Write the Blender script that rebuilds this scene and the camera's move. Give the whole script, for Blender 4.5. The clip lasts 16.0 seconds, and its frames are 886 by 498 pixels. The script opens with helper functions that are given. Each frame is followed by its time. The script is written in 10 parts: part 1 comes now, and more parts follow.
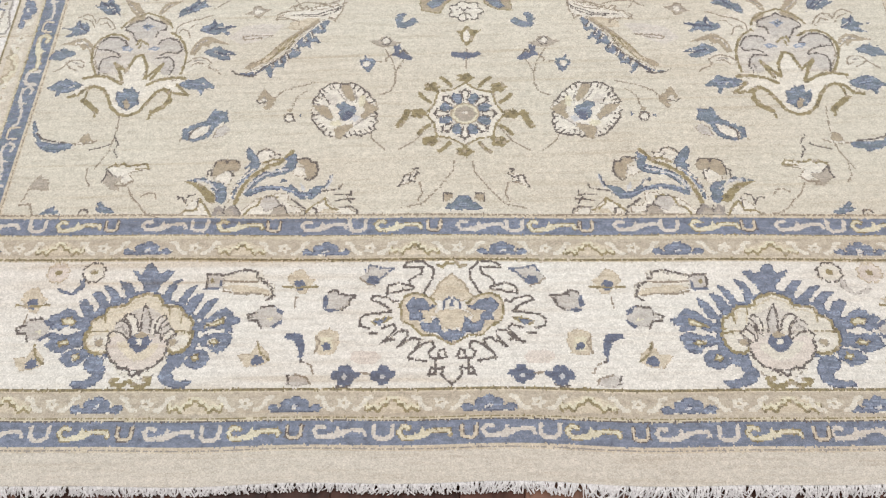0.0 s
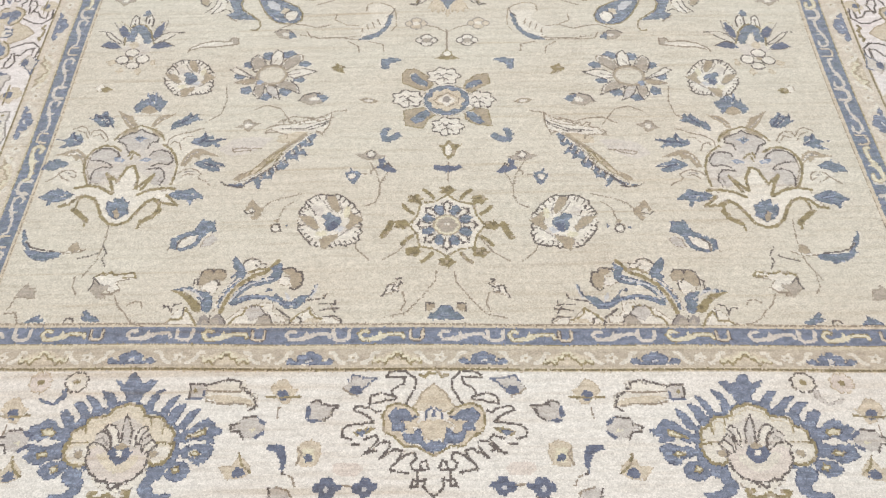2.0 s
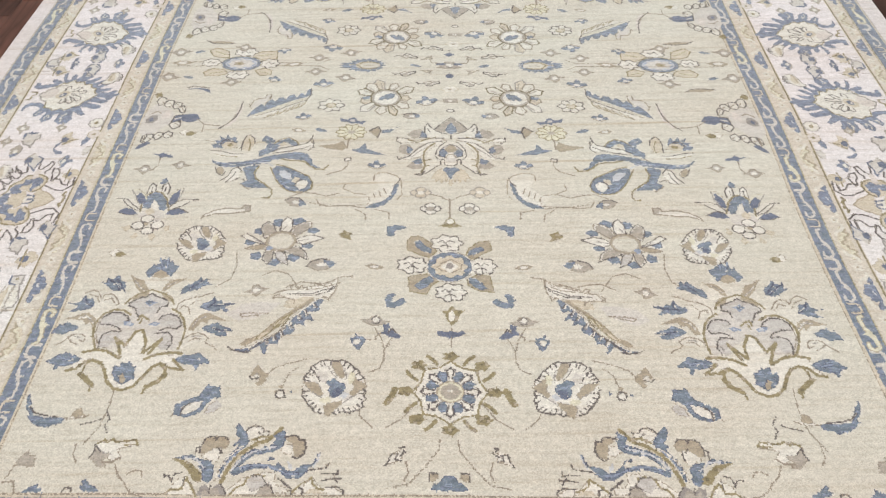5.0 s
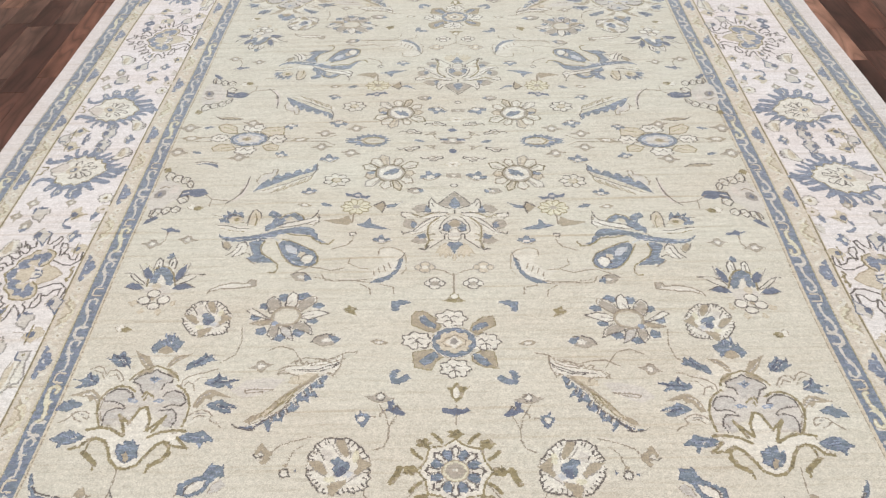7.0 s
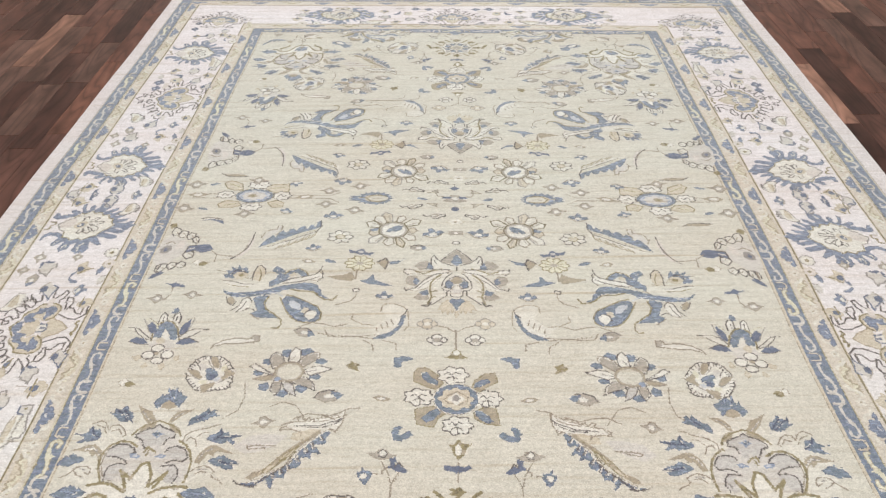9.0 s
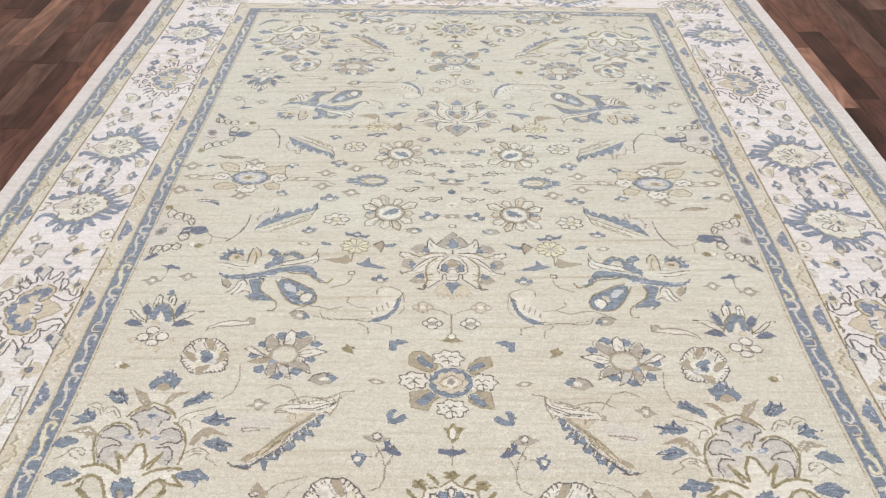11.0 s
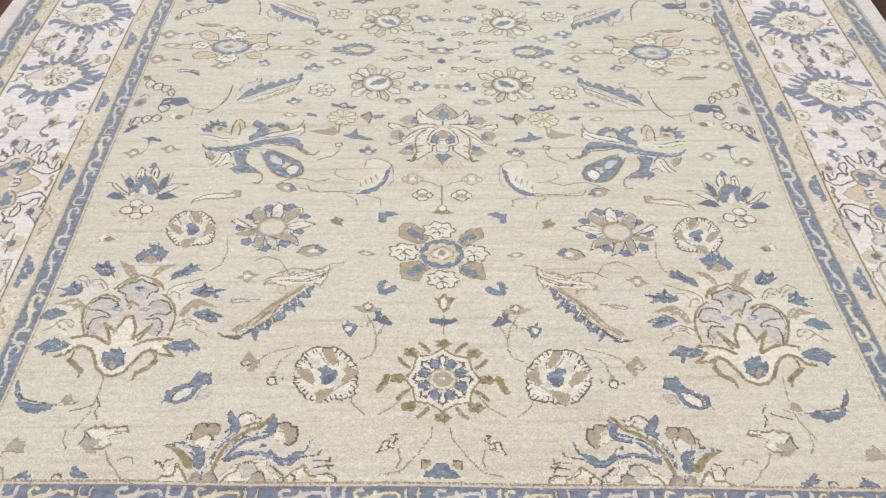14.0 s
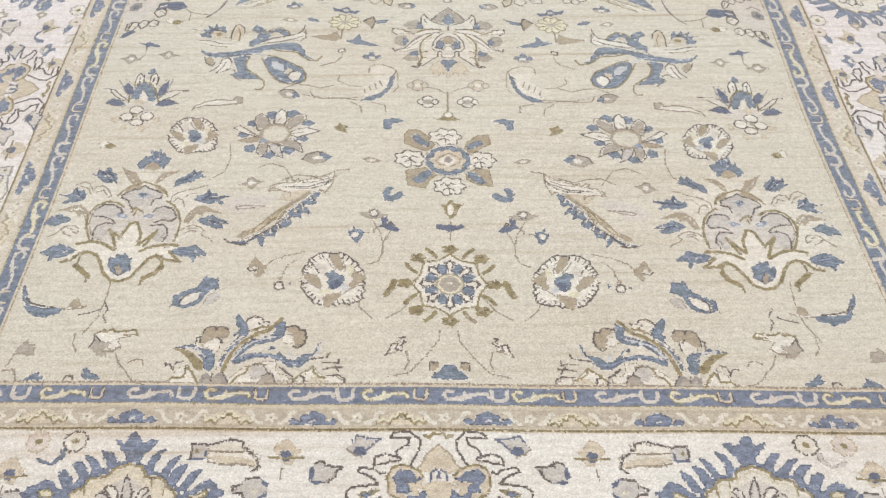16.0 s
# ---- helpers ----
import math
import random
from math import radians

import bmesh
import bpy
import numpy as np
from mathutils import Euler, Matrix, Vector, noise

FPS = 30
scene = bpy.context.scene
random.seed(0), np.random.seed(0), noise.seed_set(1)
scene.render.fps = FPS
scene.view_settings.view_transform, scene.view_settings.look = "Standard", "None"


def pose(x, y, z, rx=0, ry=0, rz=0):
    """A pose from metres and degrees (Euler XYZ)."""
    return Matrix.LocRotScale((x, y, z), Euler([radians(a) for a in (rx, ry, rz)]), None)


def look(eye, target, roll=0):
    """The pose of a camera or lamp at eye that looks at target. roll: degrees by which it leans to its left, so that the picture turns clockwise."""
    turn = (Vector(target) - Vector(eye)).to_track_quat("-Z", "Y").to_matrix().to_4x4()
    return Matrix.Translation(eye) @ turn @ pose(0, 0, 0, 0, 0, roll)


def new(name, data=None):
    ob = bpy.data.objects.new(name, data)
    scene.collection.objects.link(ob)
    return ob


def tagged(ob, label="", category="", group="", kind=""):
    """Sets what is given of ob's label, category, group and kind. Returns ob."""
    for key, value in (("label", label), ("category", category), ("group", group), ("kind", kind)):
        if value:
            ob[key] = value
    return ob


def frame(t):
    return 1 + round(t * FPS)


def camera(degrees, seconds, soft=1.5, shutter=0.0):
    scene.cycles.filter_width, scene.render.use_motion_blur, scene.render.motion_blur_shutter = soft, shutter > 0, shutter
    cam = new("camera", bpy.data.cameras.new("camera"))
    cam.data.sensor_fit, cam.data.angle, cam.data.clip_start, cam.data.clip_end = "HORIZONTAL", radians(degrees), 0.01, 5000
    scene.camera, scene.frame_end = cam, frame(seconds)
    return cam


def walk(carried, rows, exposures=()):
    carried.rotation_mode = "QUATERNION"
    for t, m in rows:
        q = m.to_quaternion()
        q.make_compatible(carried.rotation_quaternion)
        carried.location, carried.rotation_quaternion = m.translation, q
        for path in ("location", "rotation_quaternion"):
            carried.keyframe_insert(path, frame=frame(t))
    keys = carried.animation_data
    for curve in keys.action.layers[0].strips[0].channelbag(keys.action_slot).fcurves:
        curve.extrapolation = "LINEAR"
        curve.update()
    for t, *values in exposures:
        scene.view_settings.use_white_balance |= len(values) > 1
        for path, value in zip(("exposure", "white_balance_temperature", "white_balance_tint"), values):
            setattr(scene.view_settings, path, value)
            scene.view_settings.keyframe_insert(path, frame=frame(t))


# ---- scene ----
cam = camera(57.4, 16.0, soft=1.3)
PATH = [
    (0, (0.031, -0.263, 1.216), (-0.067, 0.688, -0.541), -6.1),
    (0.5, (0.026, -0.252, 1.226), (-0.05, 0.742, -0.507), -4.7),
    (1, (0.028, -0.249, 1.238), (-0.043, 0.792, -0.469), -4.2),
    (1.5, (0.03, -0.25, 1.25), (-0.031, 0.843, -0.424), -3.6),
    (2, (0.031, -0.251, 1.26), (-0.017, 0.892, -0.381), -3.0),
    (2.5, (0.033, -0.247, 1.273), (-0.006, 0.943, -0.334), -2.4),
    (3, (0.029, -0.242, 1.28), (-0.001, 1.0, -0.287), -1.7),
    (3.5, (0.029, -0.238, 1.29), (-0.011, 1.055, -0.235), -2.0),
    (4, (0.026, -0.238, 1.297), (-0.011, 1.1, -0.189), -1.9),
    (6.5, (0.016, -0.227, 1.341), (-0.02, 1.269, 0.014), -2.0),
    (7, (0.015, -0.226, 1.347), (-0.022, 1.292, 0.045), -2.0),
    (7.5, (0.013, -0.232, 1.354), (-0.026, 1.311, 0.083), -2.1),
    (8, (0.008, -0.242, 1.357), (-0.024, 1.329, 0.12), -1.7),
    (8.5, (0.004, -0.244, 1.366), (-0.025, 1.345, 0.151), -1.4),
    (8.7, (0.004, -0.244, 1.366), (-0.026, 1.352, 0.161), -1.4),
    (9.75, (0.010, -0.241, 1.369), (-0.021, 1.366, 0.180), -1.35),
    (10.8, (0.017, -0.237, 1.368), (-0.016, 1.352, 0.153), -1.3),
    (11, (0.011, -0.237, 1.366), (-0.016, 1.34, 0.135), -1.0),
    (11.5, (0.005, -0.238, 1.356), (-0.016, 1.314, 0.095), -0.6),
    (12, (0.007, -0.236, 1.352), (-0.008, 1.29, 0.06), -0.5),
    (12.5, (0.01, -0.23, 1.342), (-0.004, 1.269, 0.018), -0.7),
    (13, (0.01, -0.228, 1.334), (0.001, 1.237, -0.028), -0.8),
    (13.5, (0.008, -0.226, 1.324), (0.006, 1.2, -0.079), -0.7),
    (14, (0.006, -0.228, 1.315), (0.005, 1.158, -0.127), -0.6),
    (14.5, (0.002, -0.229, 1.31), (0.001, 1.115, -0.172), -0.8),
    (15, (-0.01, -0.245, 1.294), (-0.007, 1.071, -0.212), -0.7),
    (15.5, (-0.006, -0.243, 1.293), (-0.007, 1.034, -0.247), -0.7),
    (16, (-0.01, -0.247, 1.278), (-0.011, 0.999, -0.286), -0.6),
]
walk(cam, [(t, look(eye, target, roll)) for t, eye, target, roll in PATH])

# ---- light: a closed showroom with fluorescent ceiling panels ----
ROOM_X, ROOM_Y0, ROOM_Y1, ROOM_Z, FLOOR_Z = 4.2, -3.0, 7.2, 2.95, -0.010
scene.view_settings.exposure = 0.0
world = bpy.data.worlds.new("world")
world.use_nodes = True
world.node_tree.nodes["Background"].inputs["Color"].default_value = (0.8, 0.86, 1.0, 1)
world.node_tree.nodes["Background"].inputs["Strength"].default_value = 0.05
scene.world = world
LAMPS = [(x, y) for y in (-1.4, 1.2, 3.8, 6.0) for x in (-1.3, 1.3)]
LAMP_WATTS = 42.5


# ---- materials ----
def material(name):
    mat = bpy.data.materials.new(name)
    mat.use_nodes = True
    nt = mat.node_tree
    return mat, nt, nt.nodes["Principled BSDF"]


def node(nt, kind, **values):
    n = nt.nodes.new(kind)
    for key, value in values.items():
        n.inputs[key].default_value = value
    return n


def mix(nt, fac, a, b, blend="MIX"):
    """A colour mix; a, b and fac are sockets or values."""
    n = nt.nodes.new("ShaderNodeMix")
    n.data_type, n.blend_type = "RGBA", blend
    for key, value in ((0, fac), (6, a), (7, b)):
        if hasattr(value, "links"):
            nt.links.new(value, n.inputs[key])
        else:
            n.inputs[key].default_value = value
    return n.outputs[2]


def ramp(nt, socket, stops):
    n = nt.nodes.new("ShaderNodeValToRGB")
    while len(n.color_ramp.elements) < len(stops):
        n.color_ramp.elements.new(0.5)
    for e, (at, c) in zip(n.color_ramp.elements, stops):
        e.position, e.color = at, (c, c, c, 1) if isinstance(c, float) else (*c, 1)
    nt.links.new(socket, n.inputs[0])
    return n.outputs[0]


def place_coords(nt, scale):
    """World position times a scale per axis."""
    geo = nt.nodes.new("ShaderNodeNewGeometry")
    m = nt.nodes.new("ShaderNodeVectorMath")
    m.operation = "MULTIPLY"
    m.inputs[1].default_value = scale
    nt.links.new(geo.outputs["Position"], m.inputs[0])
    return m.outputs[0]


def noise_tex(nt, vec, scale, detail=2.0, rough=0.5):
    n = node(nt, "ShaderNodeTexNoise", Scale=scale, Detail=detail, Roughness=rough)
    nt.links.new(vec, n.inputs["Vector"])
    return n.outputs["Fac"]


def wool(name, colour, mottle=0.10):
    """Hand-spun wool pile: weft-wise streaks of uneven dye, knot-to-knot flecks and a fuzzy nap."""
    mat, nt, p = material(name)
    c = (*colour, 1)
    rows = noise_tex(nt, place_coords(nt, (9.0, 105.0, 1.0)), 1.0, 4.0, 0.62)
    long_rows = noise_tex(nt, place_coords(nt, (1.3, 52.0, 1.0)), 1.0, 2.0, 0.5)
    broad = noise_tex(nt, place_coords(nt, (1.6, 4.0, 1.0)), 1.0, 2.0, 0.5)
    patch = noise_tex(nt, place_coords(nt, (70.0, 110.0, 1.0)), 1.0, 3.0, 0.6)
    snap = nt.nodes.new("ShaderNodeVectorMath")
    snap.operation = "FLOOR"
    nt.links.new(place_coords(nt, (1 / 0.0026, 1 / 0.0022, 0.0)), snap.inputs[0])
    white = nt.nodes.new("ShaderNodeTexWhiteNoise")
    nt.links.new(snap.outputs[0], white.inputs["Vector"])
    fleck = noise_tex(nt, place_coords(nt, (1.0, 1.0, 1.0)), 520.0, 2.0, 0.6)
    a = mix(nt, 1.0, c, ramp(nt, rows, [(0.28, (0.90, 0.875, 0.85)), (0.50, (1.0, 1.0, 1.0)), (0.75, (1.055, 1.055, 1.06))]), "MULTIPLY")
    a = mix(nt, 1.0, a, ramp(nt, long_rows, [(0.24, (0.83, 0.77, 0.70)), (0.36, (0.965, 0.95, 0.935)), (0.46, (1.0, 1.0, 1.0)), (0.75, (1.03, 1.03, 1.035))]), "MULTIPLY")
    a = mix(nt, 1.0, a, ramp(nt, broad, [(0.3, (0.985, 0.963, 0.945)), (0.5, (1.0, 1.0, 0.995)), (0.7, (1.015, 1.035, 1.035))]), "MULTIPLY")
    a = mix(nt, 1.0, a, ramp(nt, patch, [(0.3, 1.0 - mottle), (0.5, 1.0), (0.75, 1.0 + mottle * 0.9)]), "MULTIPLY")
    a = mix(nt, 1.0, a, ramp(nt, white.outputs["Value"], [(0.0, 0.86), (1.0, 1.11)]), "MULTIPLY")
    a = mix(nt, 1.0, a, ramp(nt, fleck, [(0.3, 0.80), (0.7, 1.12)]), "MULTIPLY")
    # painted-in colour cast along the rug: warmer near, greener and veiled past the waist
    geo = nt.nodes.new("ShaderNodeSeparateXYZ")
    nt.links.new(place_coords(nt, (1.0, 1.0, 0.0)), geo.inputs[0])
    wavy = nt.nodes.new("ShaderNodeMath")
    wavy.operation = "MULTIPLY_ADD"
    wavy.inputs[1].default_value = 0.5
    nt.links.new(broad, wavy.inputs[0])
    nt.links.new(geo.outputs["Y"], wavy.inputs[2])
    far_tint = node(nt, "ShaderNodeMapRange")
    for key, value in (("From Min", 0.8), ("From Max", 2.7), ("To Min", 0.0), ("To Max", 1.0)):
        far_tint.inputs[key].default_value = value
    nt.links.new(wavy.outputs[0], far_tint.inputs["Value"])
    # far blues greyed and lightened, a painted veil of distance with some fading
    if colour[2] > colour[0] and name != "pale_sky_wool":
        veiled = node(nt, "ShaderNodeHueSaturation", Saturation=0.58 if name == "teal_wool" else 0.74, Value=1.14)
        nt.links.new(a, veiled.inputs["Color"])
        a = mix(nt, far_tint.outputs[0], a, veiled.outputs[0])
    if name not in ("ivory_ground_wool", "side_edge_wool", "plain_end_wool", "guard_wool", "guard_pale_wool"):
        a = mix(nt, 1.0, a, ramp(nt, far_tint.outputs[0], [(0.0, (1.005, 0.992, 0.988)), (0.5, (0.988, 1.0, 1.010)), (1.0, (0.972, 1.003, 1.025))]), "MULTIPLY")
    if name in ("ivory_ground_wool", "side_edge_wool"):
        a = mix(nt, 1.0, a, ramp(nt, far_tint.outputs[0], [(0.0, (1.0, 1.0, 0.975)), (0.35, (1.005, 0.997, 1.03)), (1.0, (1.01, 0.998, 1.05))]), "MULTIPLY")
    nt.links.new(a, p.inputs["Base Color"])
    p.inputs["Roughness"].default_value = 0.9
    p.inputs["Specular IOR Level"].default_value = 0.12
    p.inputs["Sheen Weight"].default_value = 0.12
    p.inputs["Sheen Roughness"].default_value = 0.5
    bump = node(nt, "ShaderNodeBump", Strength=0.5, Distance=0.0015)
    nt.links.new(fleck, bump.inputs["Height"])
    nt.links.new(bump.outputs[0], p.inputs["Normal"])
    return mat


def stave_material(name, tones, per_object=True):
    """Dark walnut laminate: every stave has its own tone, figure and a satin lacquer."""
    mat, nt, p = material(name)
    if per_object:
        own = nt.nodes.new("ShaderNodeObjectInfo").outputs["Random"]
    else:
        own = nt.nodes.new("ShaderNodeNewGeometry").outputs["Random Per Island"]
    shift = nt.nodes.new("ShaderNodeCombineXYZ")
    for k, f in enumerate((37.0, 91.0, 53.0)):
        m = nt.nodes.new("ShaderNodeMath")
        m.operation = "MULTIPLY"
        m.inputs[1].default_value = f
        nt.links.new(own, m.inputs[0])
        nt.links.new(m.outputs[0], shift.inputs[k])

    def coords(scale):
        add = nt.nodes.new("ShaderNodeVectorMath")
        nt.links.new(place_coords(nt, scale), add.inputs[0])
        nt.links.new(shift.outputs[0], add.inputs[1])
        return add.outputs[0]

    tone = ramp(nt, own, tones)
    warp = noise_tex(nt, coords((9.0, 1.3, 1.0)), 1.0, 1.5, 0.4)
    bands = nt.nodes.new("ShaderNodeMath")
    bands.operation = "MULTIPLY"
    bands.inputs[1].default_value = 22.0
    nt.links.new(warp, bands.inputs[0])
    figure = nt.nodes.new("ShaderNodeMath")
    figure.operation = "PINGPONG"
    figure.inputs[1].default_value = 1.0
    nt.links.new(bands.outputs[0], figure.inputs[0])
    pores = noise_tex(nt, coords((300.0, 9.0, 1.0)), 1.0, 3.0, 0.6)
    cloud = noise_tex(nt, coords((15.0, 6.5, 1.0)), 1.0, 3.0, 0.55)
    a = mix(nt, 1.0, tone, ramp(nt, figure.outputs[0], [(0.0, 0.60), (0.25, 0.90), (0.75, 1.04), (1.0, 1.16)]), "MULTIPLY")
    a = mix(nt, 1.0, a, ramp(nt, pores, [(0.32, 0.90), (0.58, 1.04)]), "MULTIPLY")
    a = mix(nt, 1.0, a, ramp(nt, cloud, [(0.3, 0.64), (0.7, 1.30)]), "MULTIPLY")
    nt.links.new(a, p.inputs["Base Color"])
    p.inputs["Roughness"].default_value = 0.40
    p.inputs["Specular IOR Level"].default_value = 0.15
    bump = node(nt, "ShaderNodeBump", Strength=0.12, Distance=0.0006)
    nt.links.new(pores, bump.inputs["Height"])
    nt.links.new(bump.outputs[0], p.inputs["Normal"])
    return mat


def plain(name, colour, roughness=0.8, grain=0.06, scale=18.0):
    mat, nt, p = material(name)
    n = noise_tex(nt, place_coords(nt, (1, 1, 1)), scale, 4.0, 0.6)
    a = mix(nt, 1.0, (*colour, 1), ramp(nt, n, [(0.3, 1.0 - grain), (0.7, 1.0 + grain)]), "MULTIPLY")
    nt.links.new(a, p.inputs["Base Color"])
    p.inputs["Roughness"].default_value = roughness
    return mat


COLOURS = {
    "field": (0.494, 0.469, 0.409), "ivory_ground": (0.582, 0.560, 0.542), "blue": (0.164, 0.188, 0.250), "slate": (0.122, 0.138, 0.192),
    "sky": (0.225, 0.265, 0.345), "pale_sky": (0.44, 0.450, 0.475), "tan": (0.328, 0.285, 0.220), "grey_tan": (0.335, 0.305, 0.265),
    "olive": (0.240, 0.206, 0.125), "ivory": (0.572, 0.550, 0.500), "lilac": (0.432, 0.412, 0.390), "dark": (0.118, 0.104, 0.100),
    "brown": (0.250, 0.213, 0.172), "cream": (0.53, 0.505, 0.400), "pink": (0.52, 0.475, 0.440), "pale_tan": (0.475, 0.425, 0.345),
    "cream_line": (0.46, 0.42, 0.335), "grey": (0.262, 0.243, 0.230), "guard": (0.405, 0.360, 0.298), "plain_end": (0.482, 0.446, 0.398),
    "pale": (0.485, 0.458, 0.425), "side_edge": (0.54, 0.515, 0.49), "halo": (0.540, 0.517, 0.462), "vine": (0.245, 0.212, 0.172), "deep_olive": (0.165, 0.140, 0.090), "ink": (0.085, 0.095, 0.135), "guard_pale": (0.490, 0.447, 0.390), "sand": (0.530, 0.487, 0.405), "teal": (0.155, 0.188, 0.230),
}
MOTTLED = {"blue": 0.30, "teal": 0.34, "slate": 0.25, "olive": 0.25, "tan": 0.16, "sky": 0.2, "pale_tan": 0.16, "lilac": 0.15, "guard": 0.15, "grey_tan": 0.16}
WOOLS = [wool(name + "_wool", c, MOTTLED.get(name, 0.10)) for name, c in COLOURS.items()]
(FIELD, GROUND, BLUE, SLATE, SKY, SKYPALE, TAN, GREYTAN, OLIVE, IVORY, LILAC, DARK, BROWN, CREAM, PINK, PALETAN,
 CREAMLINE, GREY, GUARD, PLAIN_END, PALE, SIDE_EDGE, HALO, VINE, DEEP, INK, GUARD_PALE, SAND, TEAL) = range(len(WOOLS))
WARP_COTTON = plain("warp_cotton", (0.58, 0.560, 0.565), 0.9, 0.22, 300.0)
STAVE_WOODS = {
    "dark": stave_material("dark_walnut_stave", [(0.0, (0.040, 0.0180, 0.0138)), (1.0, (0.062, 0.0280, 0.0212))]),
    "brown": stave_material("brown_walnut_stave", [(0.0, (0.070, 0.0320, 0.0240)), (1.0, (0.096, 0.0440, 0.0330))]),
    "red": stave_material("red_walnut_stave", [(0.0, (0.092, 0.0400, 0.0285)), (1.0, (0.122, 0.0550, 0.0390))]),
    "grey": stave_material("grey_walnut_stave", [(0.0, (0.080, 0.0425, 0.0325)), (1.0, (0.112, 0.0610, 0.0470))]),
    "orange": stave_material("orange_walnut_stave", [(0.0, (0.128, 0.0560, 0.0385)), (1.0, (0.150, 0.0680, 0.0470))]),
    "light": stave_material("light_walnut_stave", [(0.0, (0.165, 0.0850, 0.0600)), (1.0, (0.205, 0.1080, 0.0770))])}
STAVE_WOOD_FAR = stave_material("walnut_staves_joined", [(0.0, (0.034, 0.0155, 0.012)), (0.40, (0.066, 0.029, 0.021)), (0.62, (0.085, 0.038, 0.028)), (0.82, (0.105, 0.052, 0.038)), (1.0, (0.20, 0.104, 0.073))], False)
WALL_PAINT = plain("wall_paint", (0.78, 0.76, 0.72))
CEILING_PAINT = plain("ceiling_paint", (0.82, 0.82, 0.80))
LAMP_METAL = plain("lamp_metal", (0.75, 0.75, 0.75), 0.4)


def part(name, bm, mat, parent, label=""):
    """Links a bmesh as one mesh object under a thing."""
    me = bpy.data.meshes.new(name)
    bm.to_mesh(me)
    bm.free()
    for one in mat if isinstance(mat, (list, tuple)) else [mat]:
        me.materials.append(one)
    ob = new(name, me)
    ob.parent = parent
    return tagged(ob, label) if label else ob


def box_bm(x0, x1, y0, y1, z0, z1, bevel=0.0):
    bm = bmesh.new()
    bmesh.ops.create_cube(bm, size=1.0, matrix=pose((x0 + x1) / 2, (y0 + y1) / 2, (z0 + z1) / 2) @ Matrix.Diagonal((x1 - x0, y1 - y0, z1 - z0, 1)))
    if bevel:
        bmesh.ops.bevel(bm, geom=list(bm.edges), offset=bevel, segments=2, affect="EDGES")
    return bm


# ---- the room ----
def slab(name, dims, mat, label, category):
    ob = part(name, box_bm(*dims), mat, None)
    return tagged(ob, label, category, kind="structure")


T = 0.12
slab("floor", (-ROOM_X - T, ROOM_X + T, ROOM_Y0 - T, ROOM_Y1 + T, FLOOR_Z - 0.15, FLOOR_Z - 0.007), STAVE_WOOD_FAR, "dark walnut laminate floor of narrow staves", "floor")
FLOOR = bpy.data.objects["floor"]
slab("ceiling", (-ROOM_X - T, ROOM_X + T, ROOM_Y0 - T, ROOM_Y1 + T, ROOM_Z, ROOM_Z + 0.15), CEILING_PAINT, "plain white painted ceiling", "ceiling")
Z0 = FLOOR_Z - 0.15
slab("wall_west", (-ROOM_X - T, -ROOM_X, ROOM_Y0, ROOM_Y1, Z0, ROOM_Z), WALL_PAINT, "plain off-white painted wall", "wall")
slab("wall_east", (ROOM_X, ROOM_X + T, ROOM_Y0, ROOM_Y1, Z0, ROOM_Z), WALL_PAINT, "plain off-white painted wall", "wall")
slab("wall_north", (-ROOM_X - T, ROOM_X + T, ROOM_Y1, ROOM_Y1 + T, Z0, ROOM_Z), WALL_PAINT, "plain off-white painted wall", "wall")
slab("wall_south", (-ROOM_X - T, ROOM_X + T, ROOM_Y0 - T, ROOM_Y0, Z0, ROOM_Z), WALL_PAINT, "plain off-white painted wall", "wall")


def ceiling_light(x, y):
    thing = tagged(new("ceiling_light"), "white fluorescent panel lamp fixed under the ceiling", "ceiling light", "panel lamps under the ceiling")
    thing.location = (x, y, ROOM_Z)
    part("housing", box_bm(-0.62, 0.62, -0.32, 0.32, -0.05, 0.0, 0.006), LAMP_METAL, thing)
    data = bpy.data.lights.new("tube_light", "AREA")
    data.shape, data.size, data.size_y = "RECTANGLE", 1.15, 0.55
    data.energy, data.color = LAMP_WATTS * (0.93 if y < 0 else 1.035), (1.0, 0.995, 0.985)
    lamp = new("tube_light", data)
    lamp.parent = thing
    lamp.location = (0, 0, -0.056)
    return thing


for lx, ly in LAMPS:
    ceiling_light(lx, ly)

# ---- the rug: its pattern is tied knot by knot on a grid ----
KNOT = 0.0022
HALF_W, LENGTH = 1.368, 3.69
NU, NV = int(2 * HALF_W / KNOT), int(LENGTH / KNOT)
MIDDLE = 1.852          # the row of knots half-way between the field's ends
colour = np.zeros((NV, NU), np.uint8)
owner = np.zeros((NV, NU), np.int16)
OWNERS = []             # name of each woven part


def own_new(name):
    OWNERS.append(name)
    return len(OWNERS) - 1


